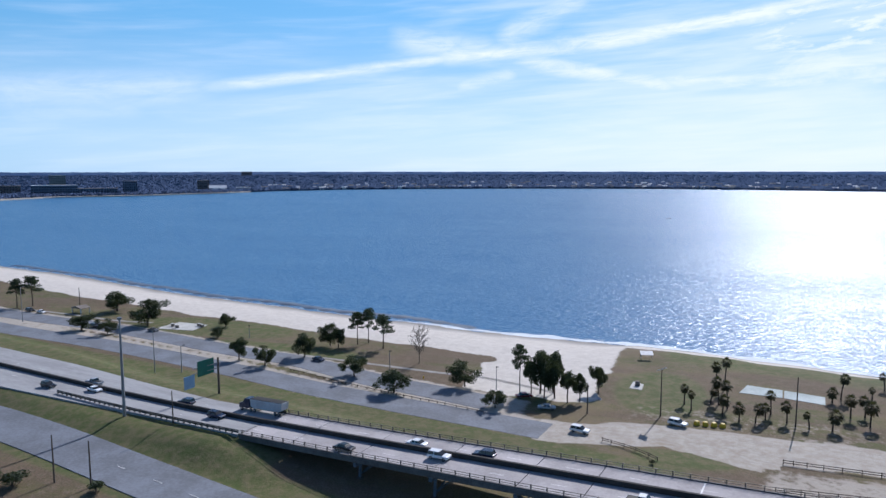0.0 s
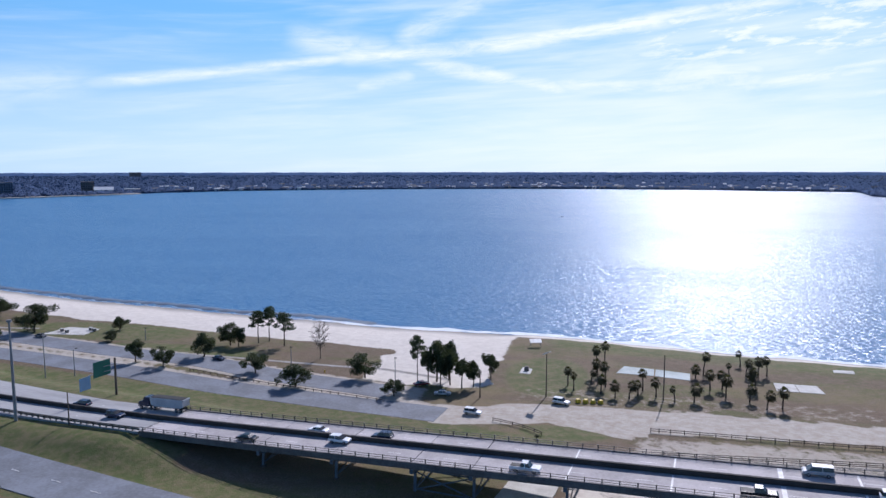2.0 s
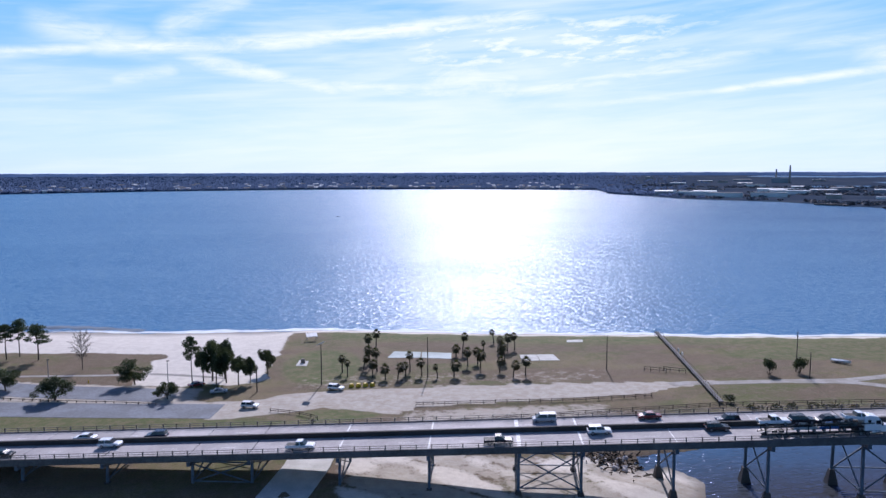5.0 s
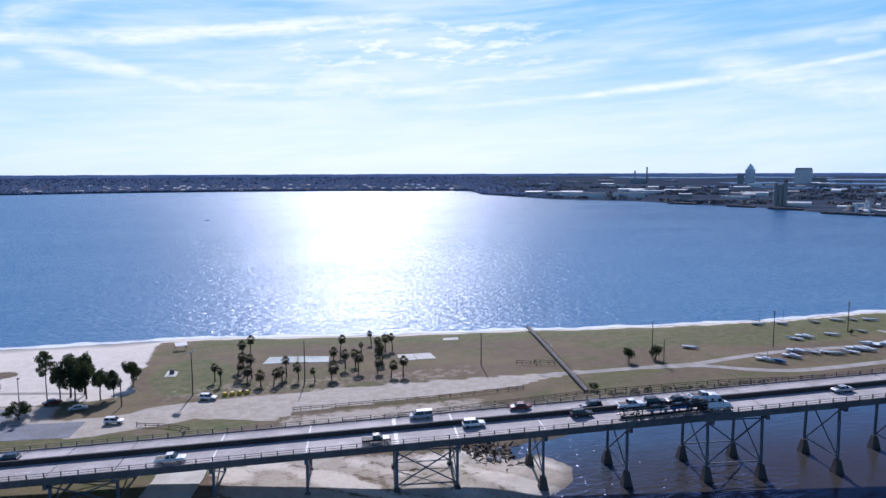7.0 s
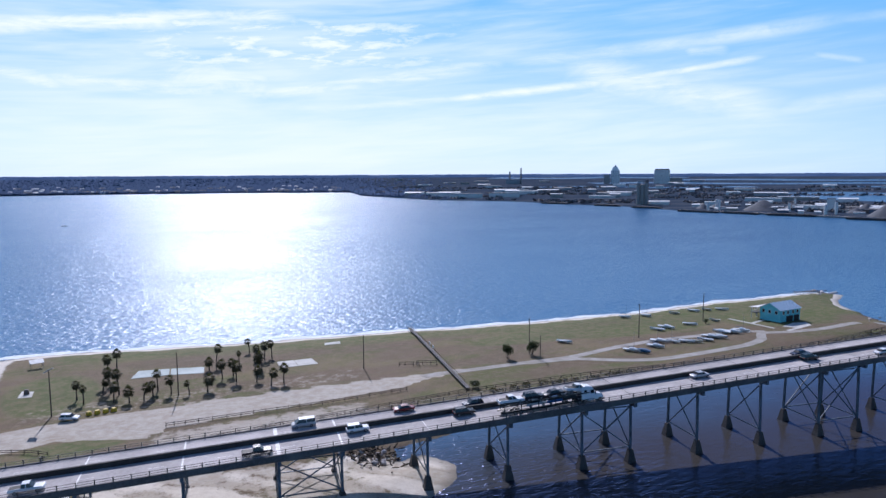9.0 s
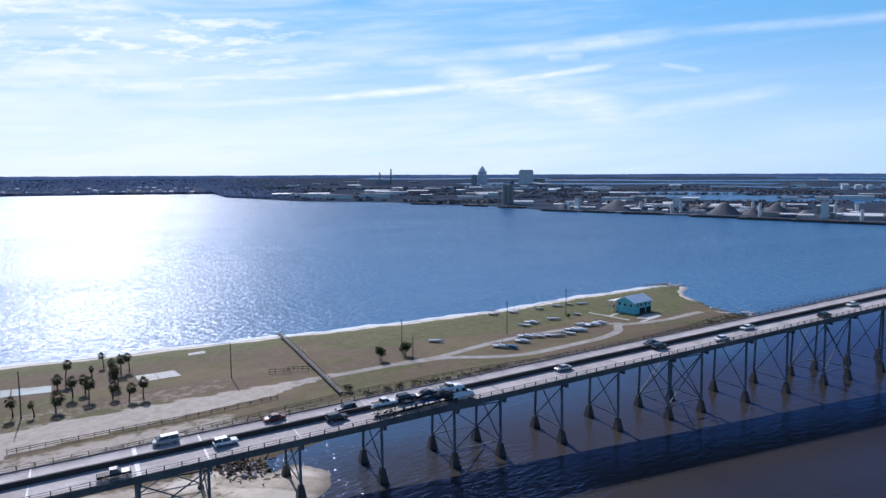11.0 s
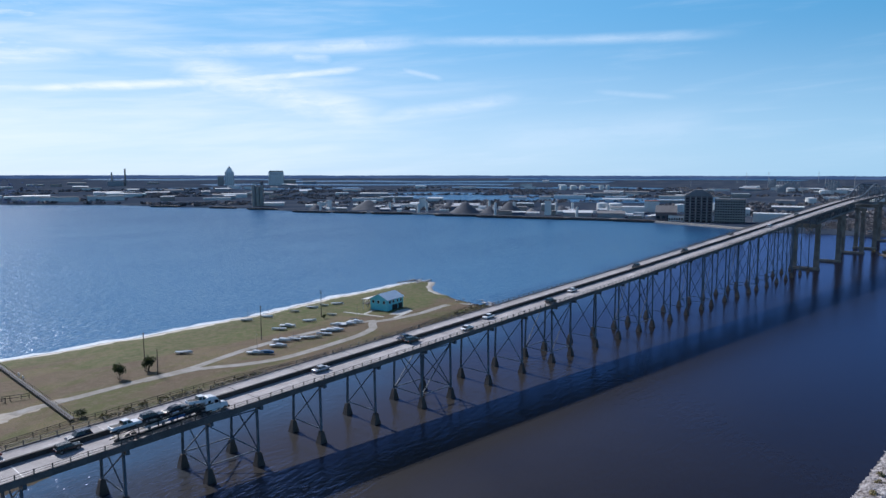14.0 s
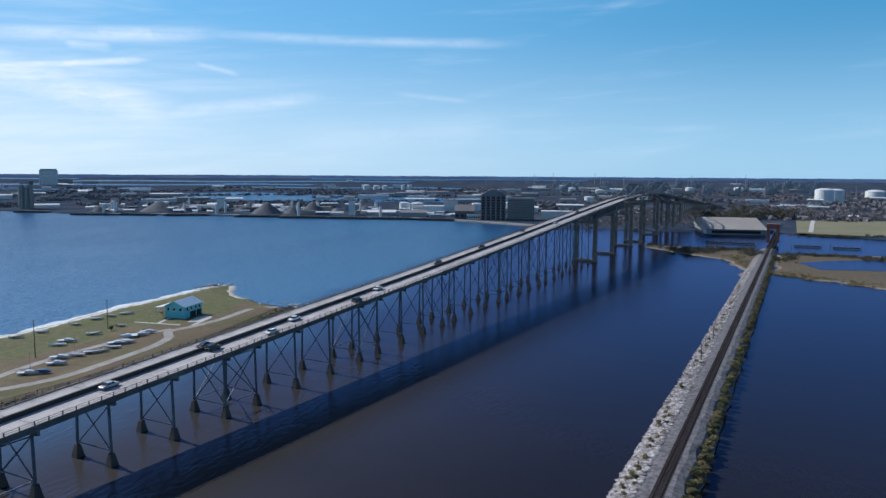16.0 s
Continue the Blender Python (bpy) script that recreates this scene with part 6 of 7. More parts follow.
def boat(paint, L=6.0, mast=0.0, cover=False, cabin=False):
    ob = thing("boat", "small boat on the grass", "boat", "boats stored on the spit")
    W = L * 0.33
    well = 0.04 if cabin or cover else 0.14
    rows = []
    bm = bmesh.new()
    for k in range(7):
        t = k / 6
        w = W / 2 * (1 - max(0, (t - 0.35) / 0.65) ** 2.2) * (0.85 + 0.15 * min(1, t * 3))
        x, keel, sheer = (t - 0.5) * L, 0.26 + 0.4 * max(0, t - 0.6), 0.9 + 0.3 * t * t
        rows.append([bm.verts.new(p) for p in ((x, 0, keel), (x, -w * 0.75, keel + 0.28), (x, -w, sheer), (x, -w * 0.82, sheer), (x, -w * 0.7, sheer - well), (x, w * 0.7, sheer - well), (x, w * 0.82, sheer), (x, w, sheer), (x, w * 0.75, keel + 0.28))])
    for a, b in zip(rows, rows[1:]):
        for k in range(9):
            bm.faces.new((a[k], b[k], b[(k + 1) % 9], a[(k + 1) % 9]))
    bm.faces.new(rows[0])
    bm.faces.new(rows[-1][::-1])
    bmesh.ops.recalc_face_normals(bm, faces=bm.faces)
    part("hull", bm, HULLS[paint], ob)
    bm = bmesh.new()
    for x in (-L * 0.25, L * 0.2):
        box(bm, (x, 0, 0.12), (0.2, W * 0.6, 0.3))
    beam(bm, (-L * 0.4, 0, 0.22), (L * 0.6, 0, 0.22), 0.1)
    part("trailer", bm, GALV, ob)
    for s in (-1, 1):
        add_wheel(ob, -L * 0.12, s * W * 0.46, 0.33)
    if cover:
        bm = bmesh.new()
        extruded(bm, [(-L * 0.48, 0.94), (-L * 0.2, 1.4), (L * 0.2, 1.4), (L * 0.44, 1.16)], W * 0.46, 0.35, 1.5)
        part("cover", bm, COVER, ob)
    if cabin:
        bm = bmesh.new()
        extruded(bm, [(-L * 0.14, 0.85), (-L * 0.12, 1.5), (L * 0.12, 1.45), (L * 0.3, 1.0)], W * 0.36, 0.8, 1.5)
        bmesh.ops.bevel(bm, geom=bm.edges[:], offset=0.06, segments=1, affect="EDGES")
        part("cabin", bm, HULLS["white"], ob)
    if mast:
        bm = bmesh.new()
        tube(bm, [(L * 0.1, 0, 1.0), (L * 0.1, 0, mast)], [0.06, 0.045], 6)
        part("mast", bm, GALV, ob)
        bm = bmesh.new()
        tube(bm, [(L * 0.1, 0, 1.9), (-L * 0.4, 0, 1.85)], [0.08, 0.07], 6)
        part("boom", bm, COVER, ob)
    return ob


FLEET = [("white", 6.5, 7.5, False, True, "white sailing boat with a mast"), ("blue", 5.0, 0, True, False, "blue covered dinghy"), ("white", 7.0, 0, False, True, "white cabin boat"), ("white", 6.0, 0, False, False, "white open boat"), ("white", 5.2, 6.0, False, False, "white sailing dinghy with a mast"), ("cream", 4.6, 0, False, False, "cream open dinghy")]
protos = []
SPOTS = [(170.4, 186.8, 0), (172.9, 183.7, 1), (182.3, 187.7, 0), (189.0, 192.9, 2), (193.2, 190.2, 4), (198.1, 188.0, 3), (201.2, 186.2, 5), (206.3, 186.9, 3), (211.9, 189.4, 2), (214.3, 187.9, 2), (222.2, 193.6, 2), (226.1, 191.3, 2), (231.3, 191.6, 0), (202.6, 208.6, 3), (208.7, 210.0, 2), (221.8, 210.0, 3), (237.1, 210.8, 5), (207.4, 234.0, 4), (217.5, 231.9, 4), (232.8, 230.3, 5), (245.0, 230.5, 3), (156.4, 208.6, 3), (252.0, 229.5, 5), (259.0, 227.0, 3)]
for i, (x, y, k) in enumerate(SPOTS):
    hull, L, m, cov, cab, words = FLEET[k]
    while len(protos) <= k:
        protos.append(None)
    at = pose(x, y, land_z(x, y) + 0.02, 0, 0, -58 + 10 * math.sin(i * 3.1) + (180 if i % 3 == 1 else 0))
    if protos[k] is None:
        protos[k] = boat(hull, L, m, cov, cab)
        protos[k].matrix_basis = at
        ob = protos[k]
    else:
        ob = copy_thing(protos[k], at)
    ob["label"] = words + " in the yard"
# far motor boat on the lake, with its wake
runabout = copy_thing(protos[2], pose(-44, 1010, -0.45, 0, 0, 0))
runabout["label"] = "small motor boat far out on the lake"
# small picnic shelter at the beach
shelter = thing("picnic_shelter", "small dark-roofed picnic shelter on the beach lawn", "shelter", at=pose(-268, 254.5, land_z(-268, 254), 0, 0, -8))
bm = bmesh.new()
extruded(bm, [(-3.6, 2.5), (0, 3.5), (3.6, 2.5), (3.6, 2.35), (-3.6, 2.35)], 2.6)
part("roof", bm, PIERCON, shelter)
for x in (-3.0, 3.0):
    for y in (-2.1, 2.1):
        bm = bmesh.new()
        box(bm, (x, y, 1.1), (0.35, 0.35, 2.7))
        part("post", bm, WHITEPAINT, shelter)
for x, y in ((-209, 246), (-205.5, 244.5), (-199, 250), (-196.5, 248.8)):
    ob = thing("stone_bench", "dark stone seat block on the pale plaza", "bench", "seats on the plaza", at=pose(x, y, 1.68, 0, 0, x))
    bm = bmesh.new()
    box(bm, (0, 0, 0.55), (1.6, 1.0, 1.1))
    bmesh.ops.bevel(bm, geom=bm.edges[:], offset=0.1, segments=1, affect="EDGES")
    part("block", bm, PIERCON, ob)
    bm = bmesh.new()
    box(bm, (0, 0, 1.16), (1.8, 1.2, 0.1))
    part("cap", bm, PALESLAB, ob)

# ---- railway causeway ----
RA, RB = Vector((143.0, -6.6)), Vector((987.0, -151.0))
RU = (RB - RA).normalized()
RV = Vector((-RU.y, RU.x))
RAILWAY = Matrix(((RU.x, RV.x, 0, RA.x), (RU.y, RV.y, 0, RA.y), (0, 0, 1, 0), (0, 0, 0, 1)))
BALLAST = material("grey railway ballast", (0.20, 0.188, 0.192), 0.9, (0.085, 0.08, 0.084), 2.6, contrast=(0.4, 0.6), bump=0.08, bump_scale=9)
ROCK = material("pale rubble rock", (0.37, 0.35, 0.345), 0.9, (0.17, 0.145, 0.135), 1.2, bump=0.04, island=0.6)
RUST = material("rusty rail steel", (0.085, 0.06, 0.05), 0.6, (0.06, 0.045, 0.04), 1.0, metal=0.4)
TIE = material("old timber sleepers", (0.060, 0.042, 0.038), 0.9, (0.035, 0.026, 0.024), 1.5)
causeway = tagged(thing("embankment", "rubble-edged railway causeway through the bay", "embankment", at=RAILWAY), kind="structure")
profile = [(11.0, -1.2), (9.0, 0.5), (6.6, 2.1), (4.6, 2.75), (2.6, 2.95), (-2.4, 2.95), (-4.0, 2.4), (-6.2, 0.6), (-8.2, -1.2)]
bm = bmesh.new()
rows = []
for k in range(151):
    u = -420 + k * 6.4
    rows.append([bm.verts.new((u, v + 0.7 * float(wobble(np.array(u), np.array(v), 5.0)), z + (0.12 * float(wobble(np.array(u), np.array(v * 3), 4.0)) if abs(v) > 3 else 0))) for v, z in profile])
for a, b in zip(rows, rows[1:]):
    for k in range(len(profile) - 1):
        bm.faces.new((a[k], a[k + 1], b[k + 1], b[k]))
bmesh.ops.recalc_face_normals(bm, faces=bm.faces)
part("bank", bm, BALLAST, causeway)
for s in (-0.72, 0.72):
    bm = bmesh.new()
    beam(bm, (-420, s, 3.17), (900, s, 3.17), 0.1, 0.16)
    part("rail", bm, RUST, causeway)
bm = bmesh.new()
for k in range(1600):
    box(bm, (-240 + k * 0.62, 0, 3.02), (0.26, 2.6, 0.16))
tagged(part("sleeper", bm, TIE, causeway), kind="stuff")


def rock_mesh(seed):
    rng = np.random.default_rng(seed)
    bm = bmesh.new()
    bmesh.ops.create_icosphere(bm, subdivisions=1, radius=0.5)
    for v in bm.verts:
        v.co = Vector((v.co.x * 1.3, v.co.y, v.co.z * 0.75)) * (0.75 + 0.5 * rng.random())
    return mesh_of("rock", bm, ROCK)


rocks = [rock_mesh(k) for k in range(5)]
rng = np.random.default_rng(77)


def rock_at():
    v = 3.9 + 6.0 * rng.random() ** 0.9
    z = float(np.interp(v, (3.6, 4.6, 6.6, 9.0, 11.0), (2.86, 2.75, 2.1, 0.5, -1.0)))
    s = 0.28 + 0.75 * rng.random() ** 2.5
    return v, z, s


for k in range(300):
    v, z, s = rock_at()
    shared("rock", rocks[k % 5], causeway, Matrix.Translation((-8 + 62 * rng.random() ** 1.1, v, z)) @ Matrix.Rotation(rng.random() * 6.3, 4, "Z") @ Matrix.Diagonal((s * 1.25, s * 1.25, s * 1.1, 1)))
base = np.array([v.co for v in rocks[0].vertices])
tris = np.array([p.vertices[:] for p in rocks[0].polygons])
vs, fs = [], []
for k in range(9000):
    v, z, s = rock_at()
    u = 50 + 420 * rng.random() if k > 3200 else -8 + 70 * rng.random()
    a = rng.random() * 6.3
    c, d = math.cos(a), math.sin(a)
    q = base * (0.8 + 0.4 * rng.random(base.shape)) * s * 1.2
    fs.append(tris + len(vs) * len(base))
    vs.append(np.stack([q[:, 0] * c - q[:, 1] * d + u, q[:, 0] * d + q[:, 1] * c + v, q[:, 2] + z], 1))
me = bpy.data.meshes.new("rubble")
me.from_pydata(np.concatenate(vs).tolist(), [], np.concatenate(fs).tolist())
me.materials.append(ROCK)
tagged(shared("rubble", me, causeway), kind="stuff")
DRYGRASS = material("dry reed leaves", (0.24, 0.19, 0.085), 0.8, (0.14, 0.12, 0.05), 0.5, jitter=0.3)
reed = shrub(61, DRYGRASS, "dry straw-coloured scrub on the causeway bank")
rng = np.random.default_rng(5)
for k in range(290):
    u = -10 + 500 * (k / 290) ** 1.3 + rng.random() * 3
    v = -5.0 - 1.7 * rng.random()
    p = RA + RU * u + RV * v
    s = 1.3 + 1.2 * rng.random()
    m = Matrix.Translation((p.x, p.y, max(0.3, 2.9 + (v + 3) * 0.75))) @ Matrix.Rotation(k * 1.3, 4, "Z") @ Matrix.Diagonal((s * 1.3, s * 1.3, s * 1.1, 1))
    src = reed if k % 5 in (0, 2, 3) else olive_bush
    if k == 0:
        reed.matrix_basis = m
        continue
    q = copy_thing(src, Matrix())
    q.matrix_basis = m
    q["label"] = "olive scrub bush on the railway bank" if src is olive_bush else "dry straw-coloured scrub on the railway bank"
for k in range(90):
    u, v = -5 + 300 * rng.random() ** 1.3, 4.6 + 2.8 * rng.random()
    p = RA + RU * u + RV * v
    s = 0.5 + 0.8 * rng.random()
    q = copy_thing(olive_bush if k % 4 == 0 else reed, Matrix())
    q.matrix_basis = Matrix.Translation((p.x, p.y, 2.2)) @ Matrix.Diagonal((s * 1.5, s * 1.5, s, 1))
for u in (112, 150):
    p = RA + RU * u + RV * 5.5
    utility_pole(p.x, p.y, 6.5, "short dark signal post on the causeway", 0, z=2.5)

# swing bridge over the channel
swing = thing("rail_bridge", "rusty railway lift bridge with timber fenders over the channel", "railway bridge", at=RAILWAY)
bm = bmesh.new()
for s in (-2.6, 2.6):
    beam(bm, (480, s, 2.4), (760, s, 2.4), 0.5, 1.6)
part("girder", bm, RUST, swing)
REDRUST = material("red-brown machinery house", (0.34, 0.13, 0.095), 0.8, (0.22, 0.09, 0.07), 0.6)
for s in (-3.2, 3.2):
    bm = bmesh.new()
    box(bm, (612, s * 1.3, 9.5), (8, 3.0, 15), taper=0.85)
    part("tower", bm, REDRUST, swing)
bm = bmesh.new()
box(bm, (612, 0, 18.0), (9, 12.0, 4.5))
part("counterweight", bm, REDRUST, swing)
for u in range(490, 760, 14):
    bm = bmesh.new()
    box(bm, (u, 0, 0.3), (1.0, 6.2, 3.4))
    part("pile_bent", bm, WOOD, swing)
for v0 in (-62, -30, 26, 50):
    fender = thing("timber_fender", "dark timber fender wall in the channel", "fender", at=RAILWAY @ Matrix.Translation((600, v0, 0)))
    bm = bmesh.new()
    box(bm, (0, 0, 0.9), (1.0, 22, 1.2))
    part("wale", bm, WOOD, fender)
    for k in range(6):
        bm = bmesh.new()
        tube(bm, [(-1.6, -12 + 5 * k, -1), (-1.6, -12 + 5 * k, 3.4)], [0.3, 0.25], 7)
        part("pile", bm, WOOD, fender)


# ---- far shore: woods, houses, works ----
def polar(az, r):
    a = radians(az)
    return 1.5 - r * math.sin(a), -5.0 + r * math.cos(a)


def shore_r(az):
    return float(np.interp(az, *zip(*FARSHORE)))


def thicket(name, places, label, mat, seed, per=70, leaf=0.3):
    """Leafy scrub and small trees as one sheet of leaf sprays; places are (x, y, width, height)."""
    rng = np.random.default_rng(seed)
    pl = np.array(places)
    z = land(pl[:, 0], pl[:, 1])[0]
    c = np.repeat(np.stack([pl[:, 0], pl[:, 1], z + pl[:, 3] * 0.52], -1), per, 0)
    rad = np.repeat(np.stack([pl[:, 2] / 2, pl[:, 2] / 2, pl[:, 3] / 2], -1), per, 0)
    n = len(c)
    d = rng.normal(size=(n, 3))
    d /= np.linalg.norm(d, axis=1)[:, None]
    p = c + d * rad * (rng.random(n) ** 0.4)[:, None] * (0.75 + 0.5 * rng.random(n))[:, None]
    a = rng.normal(size=(n, 3))
    a /= np.linalg.norm(a, axis=1)[:, None]
    b = np.cross(a, rng.normal(size=(n, 3)))
    b /= np.linalg.norm(b, axis=1)[:, None]
    s = (rad[:, :1] * leaf) * (0.6 + 0.8 * rng.random((n, 1)))
    quad = np.stack([p - a * s, p + b * s * 0.6, p + a * s, p - b * s * 0.6], 1).reshape(-1, 3)
    me = bpy.data.meshes.new(name)
    me.from_pydata(quad.tolist(), [], np.arange(n * 4).reshape(-1, 4).tolist())
    me.materials.append(mat)
    return tagged(new(name, me), label, "thicket", kind="stuff")


FARTWIG = material("far bare woodland twigs", (0.21, 0.195, 0.20), 0.9, (0.13, 0.125, 0.135), 0.2)
rng = np.random.default_rng(12)
spots = []
while len(spots) < 15000:
    az = -20 - 7 * rng.random() ** 3 + 80 * rng.random()
    r0 = shore_r(az)
    r = r0 + 25 + (4500 - r0) * rng.random() ** 2.0
    x, y = polar(az, r)
    if r > r0 + 90 or rng.random() < 0.55:
        s = 5 + 5 * rng.random()
        spots.append((x, y, s * 2.2, s * (0.6 + 0.3 * rng.random())))
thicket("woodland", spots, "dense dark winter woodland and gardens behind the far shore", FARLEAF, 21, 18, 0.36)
spots = []
while len(spots) < 3400:
    az = -108 + 89 * rng.random()
    r = 1150 + 1900 * rng.random() ** 1.1
    if r < shore_r(az) + 25:
        continue
    x, y = polar(az, r)
    if wobble(np.array(x), np.array(y), 190.0, 2.0) + 0.35 * (az < -85) + 0.5 * (r > 3600) < 0.18:
        continue
    s = 4 + 5 * rng.random()
    spots.append((x, y, s * 2.6, s * 0.6))
thicket("woodland", spots, "patchy scrub and trees on the industrial flats", FARTWIG, 22, 18, 0.36)


FIELD = material("mown winter field", (0.165, 0.165, 0.080), 0.95, (0.215, 0.185, 0.115), 0.06)
SCRUB = material("dark winter scrub", (0.060, 0.066, 0.040), 0.85, (0.095, 0.080, 0.055), 0.3)


def along(line, count, spread, size, tall, seed):
    """Places (x, y, width, height) scattered beside a line."""
    rng = np.random.default_rng(seed)
    out = []
    for k in range(count):
        i = rng.integers(len(line) - 1)
        q = Vector(line[i]).lerp(Vector(line[i + 1]), rng.random()) + Vector((rng.normal(), rng.normal())) * spread
        w = size * (0.6 + 0.8 * rng.random())
        out.append((q.x, q.y, w, tall * (0.4 + 0.9 * rng.random() ** 1.5)))
    return out


thicket("thicket", along([(690, 4), (641, -22), (636, -38), (665, -52), (676, -82), (620, -80)], 120, 5, 5.0, 4.2, 41), "dark scrub on the low spit by the ship channel", SCRUB, 3, 110, 0.16)
thicket("thicket", along([(545, -66), (590, -64), (625, -60)], 60, 5, 3.0, 1.2, 42), "dry brown reeds on the low spit", DRYGRASS, 7, 60, 0.16)
thicket("thicket", along([(575, -98), (637, -102), (646, -125), (641, -153), (630, -178), (600, -220)], 130, 4, 4.0, 2.6, 43), "dark bushes along the back of the marsh", SCRUB, 4, 110, 0.16)
thicket("thicket", along([(520, -84), (503, -99), (475, -131), (446, -198)], 200, 5, 3.0, 0.9, 44), "dry brown reeds along the marsh edge", DRYGRASS, 8, 60, 0.15)
thicket("thicket", along([(870, -150), (862, -190), (855, -235), (840, -290)], 120, 4, 4.0, 2.4, 45), "dark bushes along the far bank of the channel", SCRUB, 9, 90, 0.16)
thicket("thicket", along([(1130, -80), (1165, -100), (1180, -150), (1200, -190), (1420, -130)], 130, 26, 13.0, 13.0, 46), "dark evergreen trees behind the waterfront shed", SCRUB, 10, 170, 0.13)
thicket("thicket", along([(1230, -215), (1210, -270), (1235, -340), (1260, -430)], 170, 26, 11.0, 10.0, 47), "bare grey-brown winter trees behind the field", FARTWIG, 11, 130, 0.13)
thicket("thicket", along([(960, 60), (1010, 0), (1120, -30), (1300, -60), (1500, -160), (1620, -330)], 330, 40, 11.0, 8.0, 48), "bare grey-brown winter trees behind the waterfront sheds", FARTWIG, 6, 110, 0.13)


def sheet(name, corners, mat, label, category, z):
    """A broad flat sheet of ground or water."""
    bm = bmesh.new()
    top = [bm.verts.new((x, y, z)) for x, y in corners]
    low = [bm.verts.new((x, y, z - 0.4)) for x, y in corners]
    bm.faces.new(top)
    bm.faces.new(low[::-1])
    for k in range(len(corners)):
        bm.faces.new((top[k], low[k], low[(k + 1) % len(corners)], top[(k + 1) % len(corners)]))
    bmesh.ops.recalc_face_normals(bm, faces=bm.faces)
    return solid(name, bm, mat, label, category, kind="structure")


sheet("field", [(884, -154), (868, -190), (860, -232), (850, -330), (1190, -420), (1160, -315), (1128, -193)], FIELD, "mown yellow-green winter field on the far bank", "field", 2.25)
road("road", [(895, -170), (960, -183), (1050, -200), (1135, -217)], 2.6, PALESLAB, "pale lane across the far field", 0.7, 0.6)
sheet("water", [(588, -106), (612, -138), (629, -172), (600, -176), (556, -156), (549, -114)], WATER, "shallow blue pool in the marsh", "water", 0.86)

# the pale wall is whitened to imitate haze over the far hotels
WALLS = {"white": material("white far wall", (0.72, 0.72, 0.70), 0.7, (0.6, 0.6, 0.58), 0.1), "grey": material("grey far cladding", (0.33, 0.34, 0.36), 0.7, (0.25, 0.26, 0.27), 0.1), "brown": material("brown far brick", (0.20, 0.155, 0.15), 0.8, (0.14, 0.11, 0.11), 0.1),
         "dark": material("dark far glass facade", (0.10, 0.125, 0.19), 0.4, (0.08, 0.10, 0.15), 0.1), "pale": material("haze-pale far wall", (0.86, 0.85, 0.83), 0.8, (0.78, 0.77, 0.75), 0.1), "tan": material("tan far concrete", (0.34, 0.31, 0.28), 0.8, (0.28, 0.25, 0.23), 0.1)}
FARROOF = material("far roofing", (0.22, 0.21, 0.21), 0.8, (0.15, 0.145, 0.145), 0.1)
WHITEROOF = material("white far roofing", (0.66, 0.67, 0.68), 0.6, (0.55, 0.56, 0.57), 0.1)


def block(name, label, az, r, w, d, h, wall, floors=0, cols=0, roof=None, cat="building", pitched=0.0, win=DARKGLASS, base=None):
    """A building facing the water at a bearing and distance: wall, roof, rows of windows as pieces."""
    x, y = polar(az, r)
    ob = thing(name, label, cat, at=pose(x, y, (land_z(x, y) if base is None else base) - 0.5, 0, 0, az))
    bm = bmesh.new()
    box(bm, (0, d / 2, h / 2), (w, d, h))
    part("wall", bm, WALLS[wall], ob)
    bm = bmesh.new()
    if pitched:
        rows = [[bm.verts.new((sx * (w / 2 + 0.6), y0, z0)) for y0, z0 in ((-0.6, h), (d / 2, h + pitched), (d + 0.6, h))] for sx in (-1, 1)]
        for k in range(3):
            bm.faces.new((rows[0][k], rows[0][(k + 1) % 3], rows[1][(k + 1) % 3], rows[1][k]))
        bm.faces.new(rows[0])
        bm.faces.new(rows[1])
        bmesh.ops.recalc_face_normals(bm, faces=bm.faces)
    else:
        box(bm, (0, d / 2, h + 0.4), (w + 0.8, d + 0.8, 0.8))
    part("roof", bm, roof or FARROOF, ob)
    if floors:
        fw, fh = w / cols, h / (floors + 0.6)
        bm = bmesh.new()
        box(bm, (0, 0, 0), (fw * 0.62, 0.3, fh * 0.5))
        me = mesh_of("window", bm, win)
        for i in range(floors):
            for j in range(cols):
                shared("window", me, ob, Matrix.Translation(((j + 0.5) * fw - w / 2, -0.05, (i + 0.75) * fh)))
    return ob


# the last woods under the horizon: a backdrop whose haze is a blue glow
SANDHEAP_FAR = material("far pale sand", (0.50, 0.45, 0.38), 0.95, (0.38, 0.34, 0.29), 0.05)
HAZE = bpy.data.materials.new("glowing distance haze")
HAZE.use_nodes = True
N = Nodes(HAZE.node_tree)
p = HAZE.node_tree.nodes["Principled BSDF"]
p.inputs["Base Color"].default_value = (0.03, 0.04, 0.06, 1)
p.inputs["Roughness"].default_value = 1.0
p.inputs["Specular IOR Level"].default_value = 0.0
# emission puts the blue of distance haze on the rings
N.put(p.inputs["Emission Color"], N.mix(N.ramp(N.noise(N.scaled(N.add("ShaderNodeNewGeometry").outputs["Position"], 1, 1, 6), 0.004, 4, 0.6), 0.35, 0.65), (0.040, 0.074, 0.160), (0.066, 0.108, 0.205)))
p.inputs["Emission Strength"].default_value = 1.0
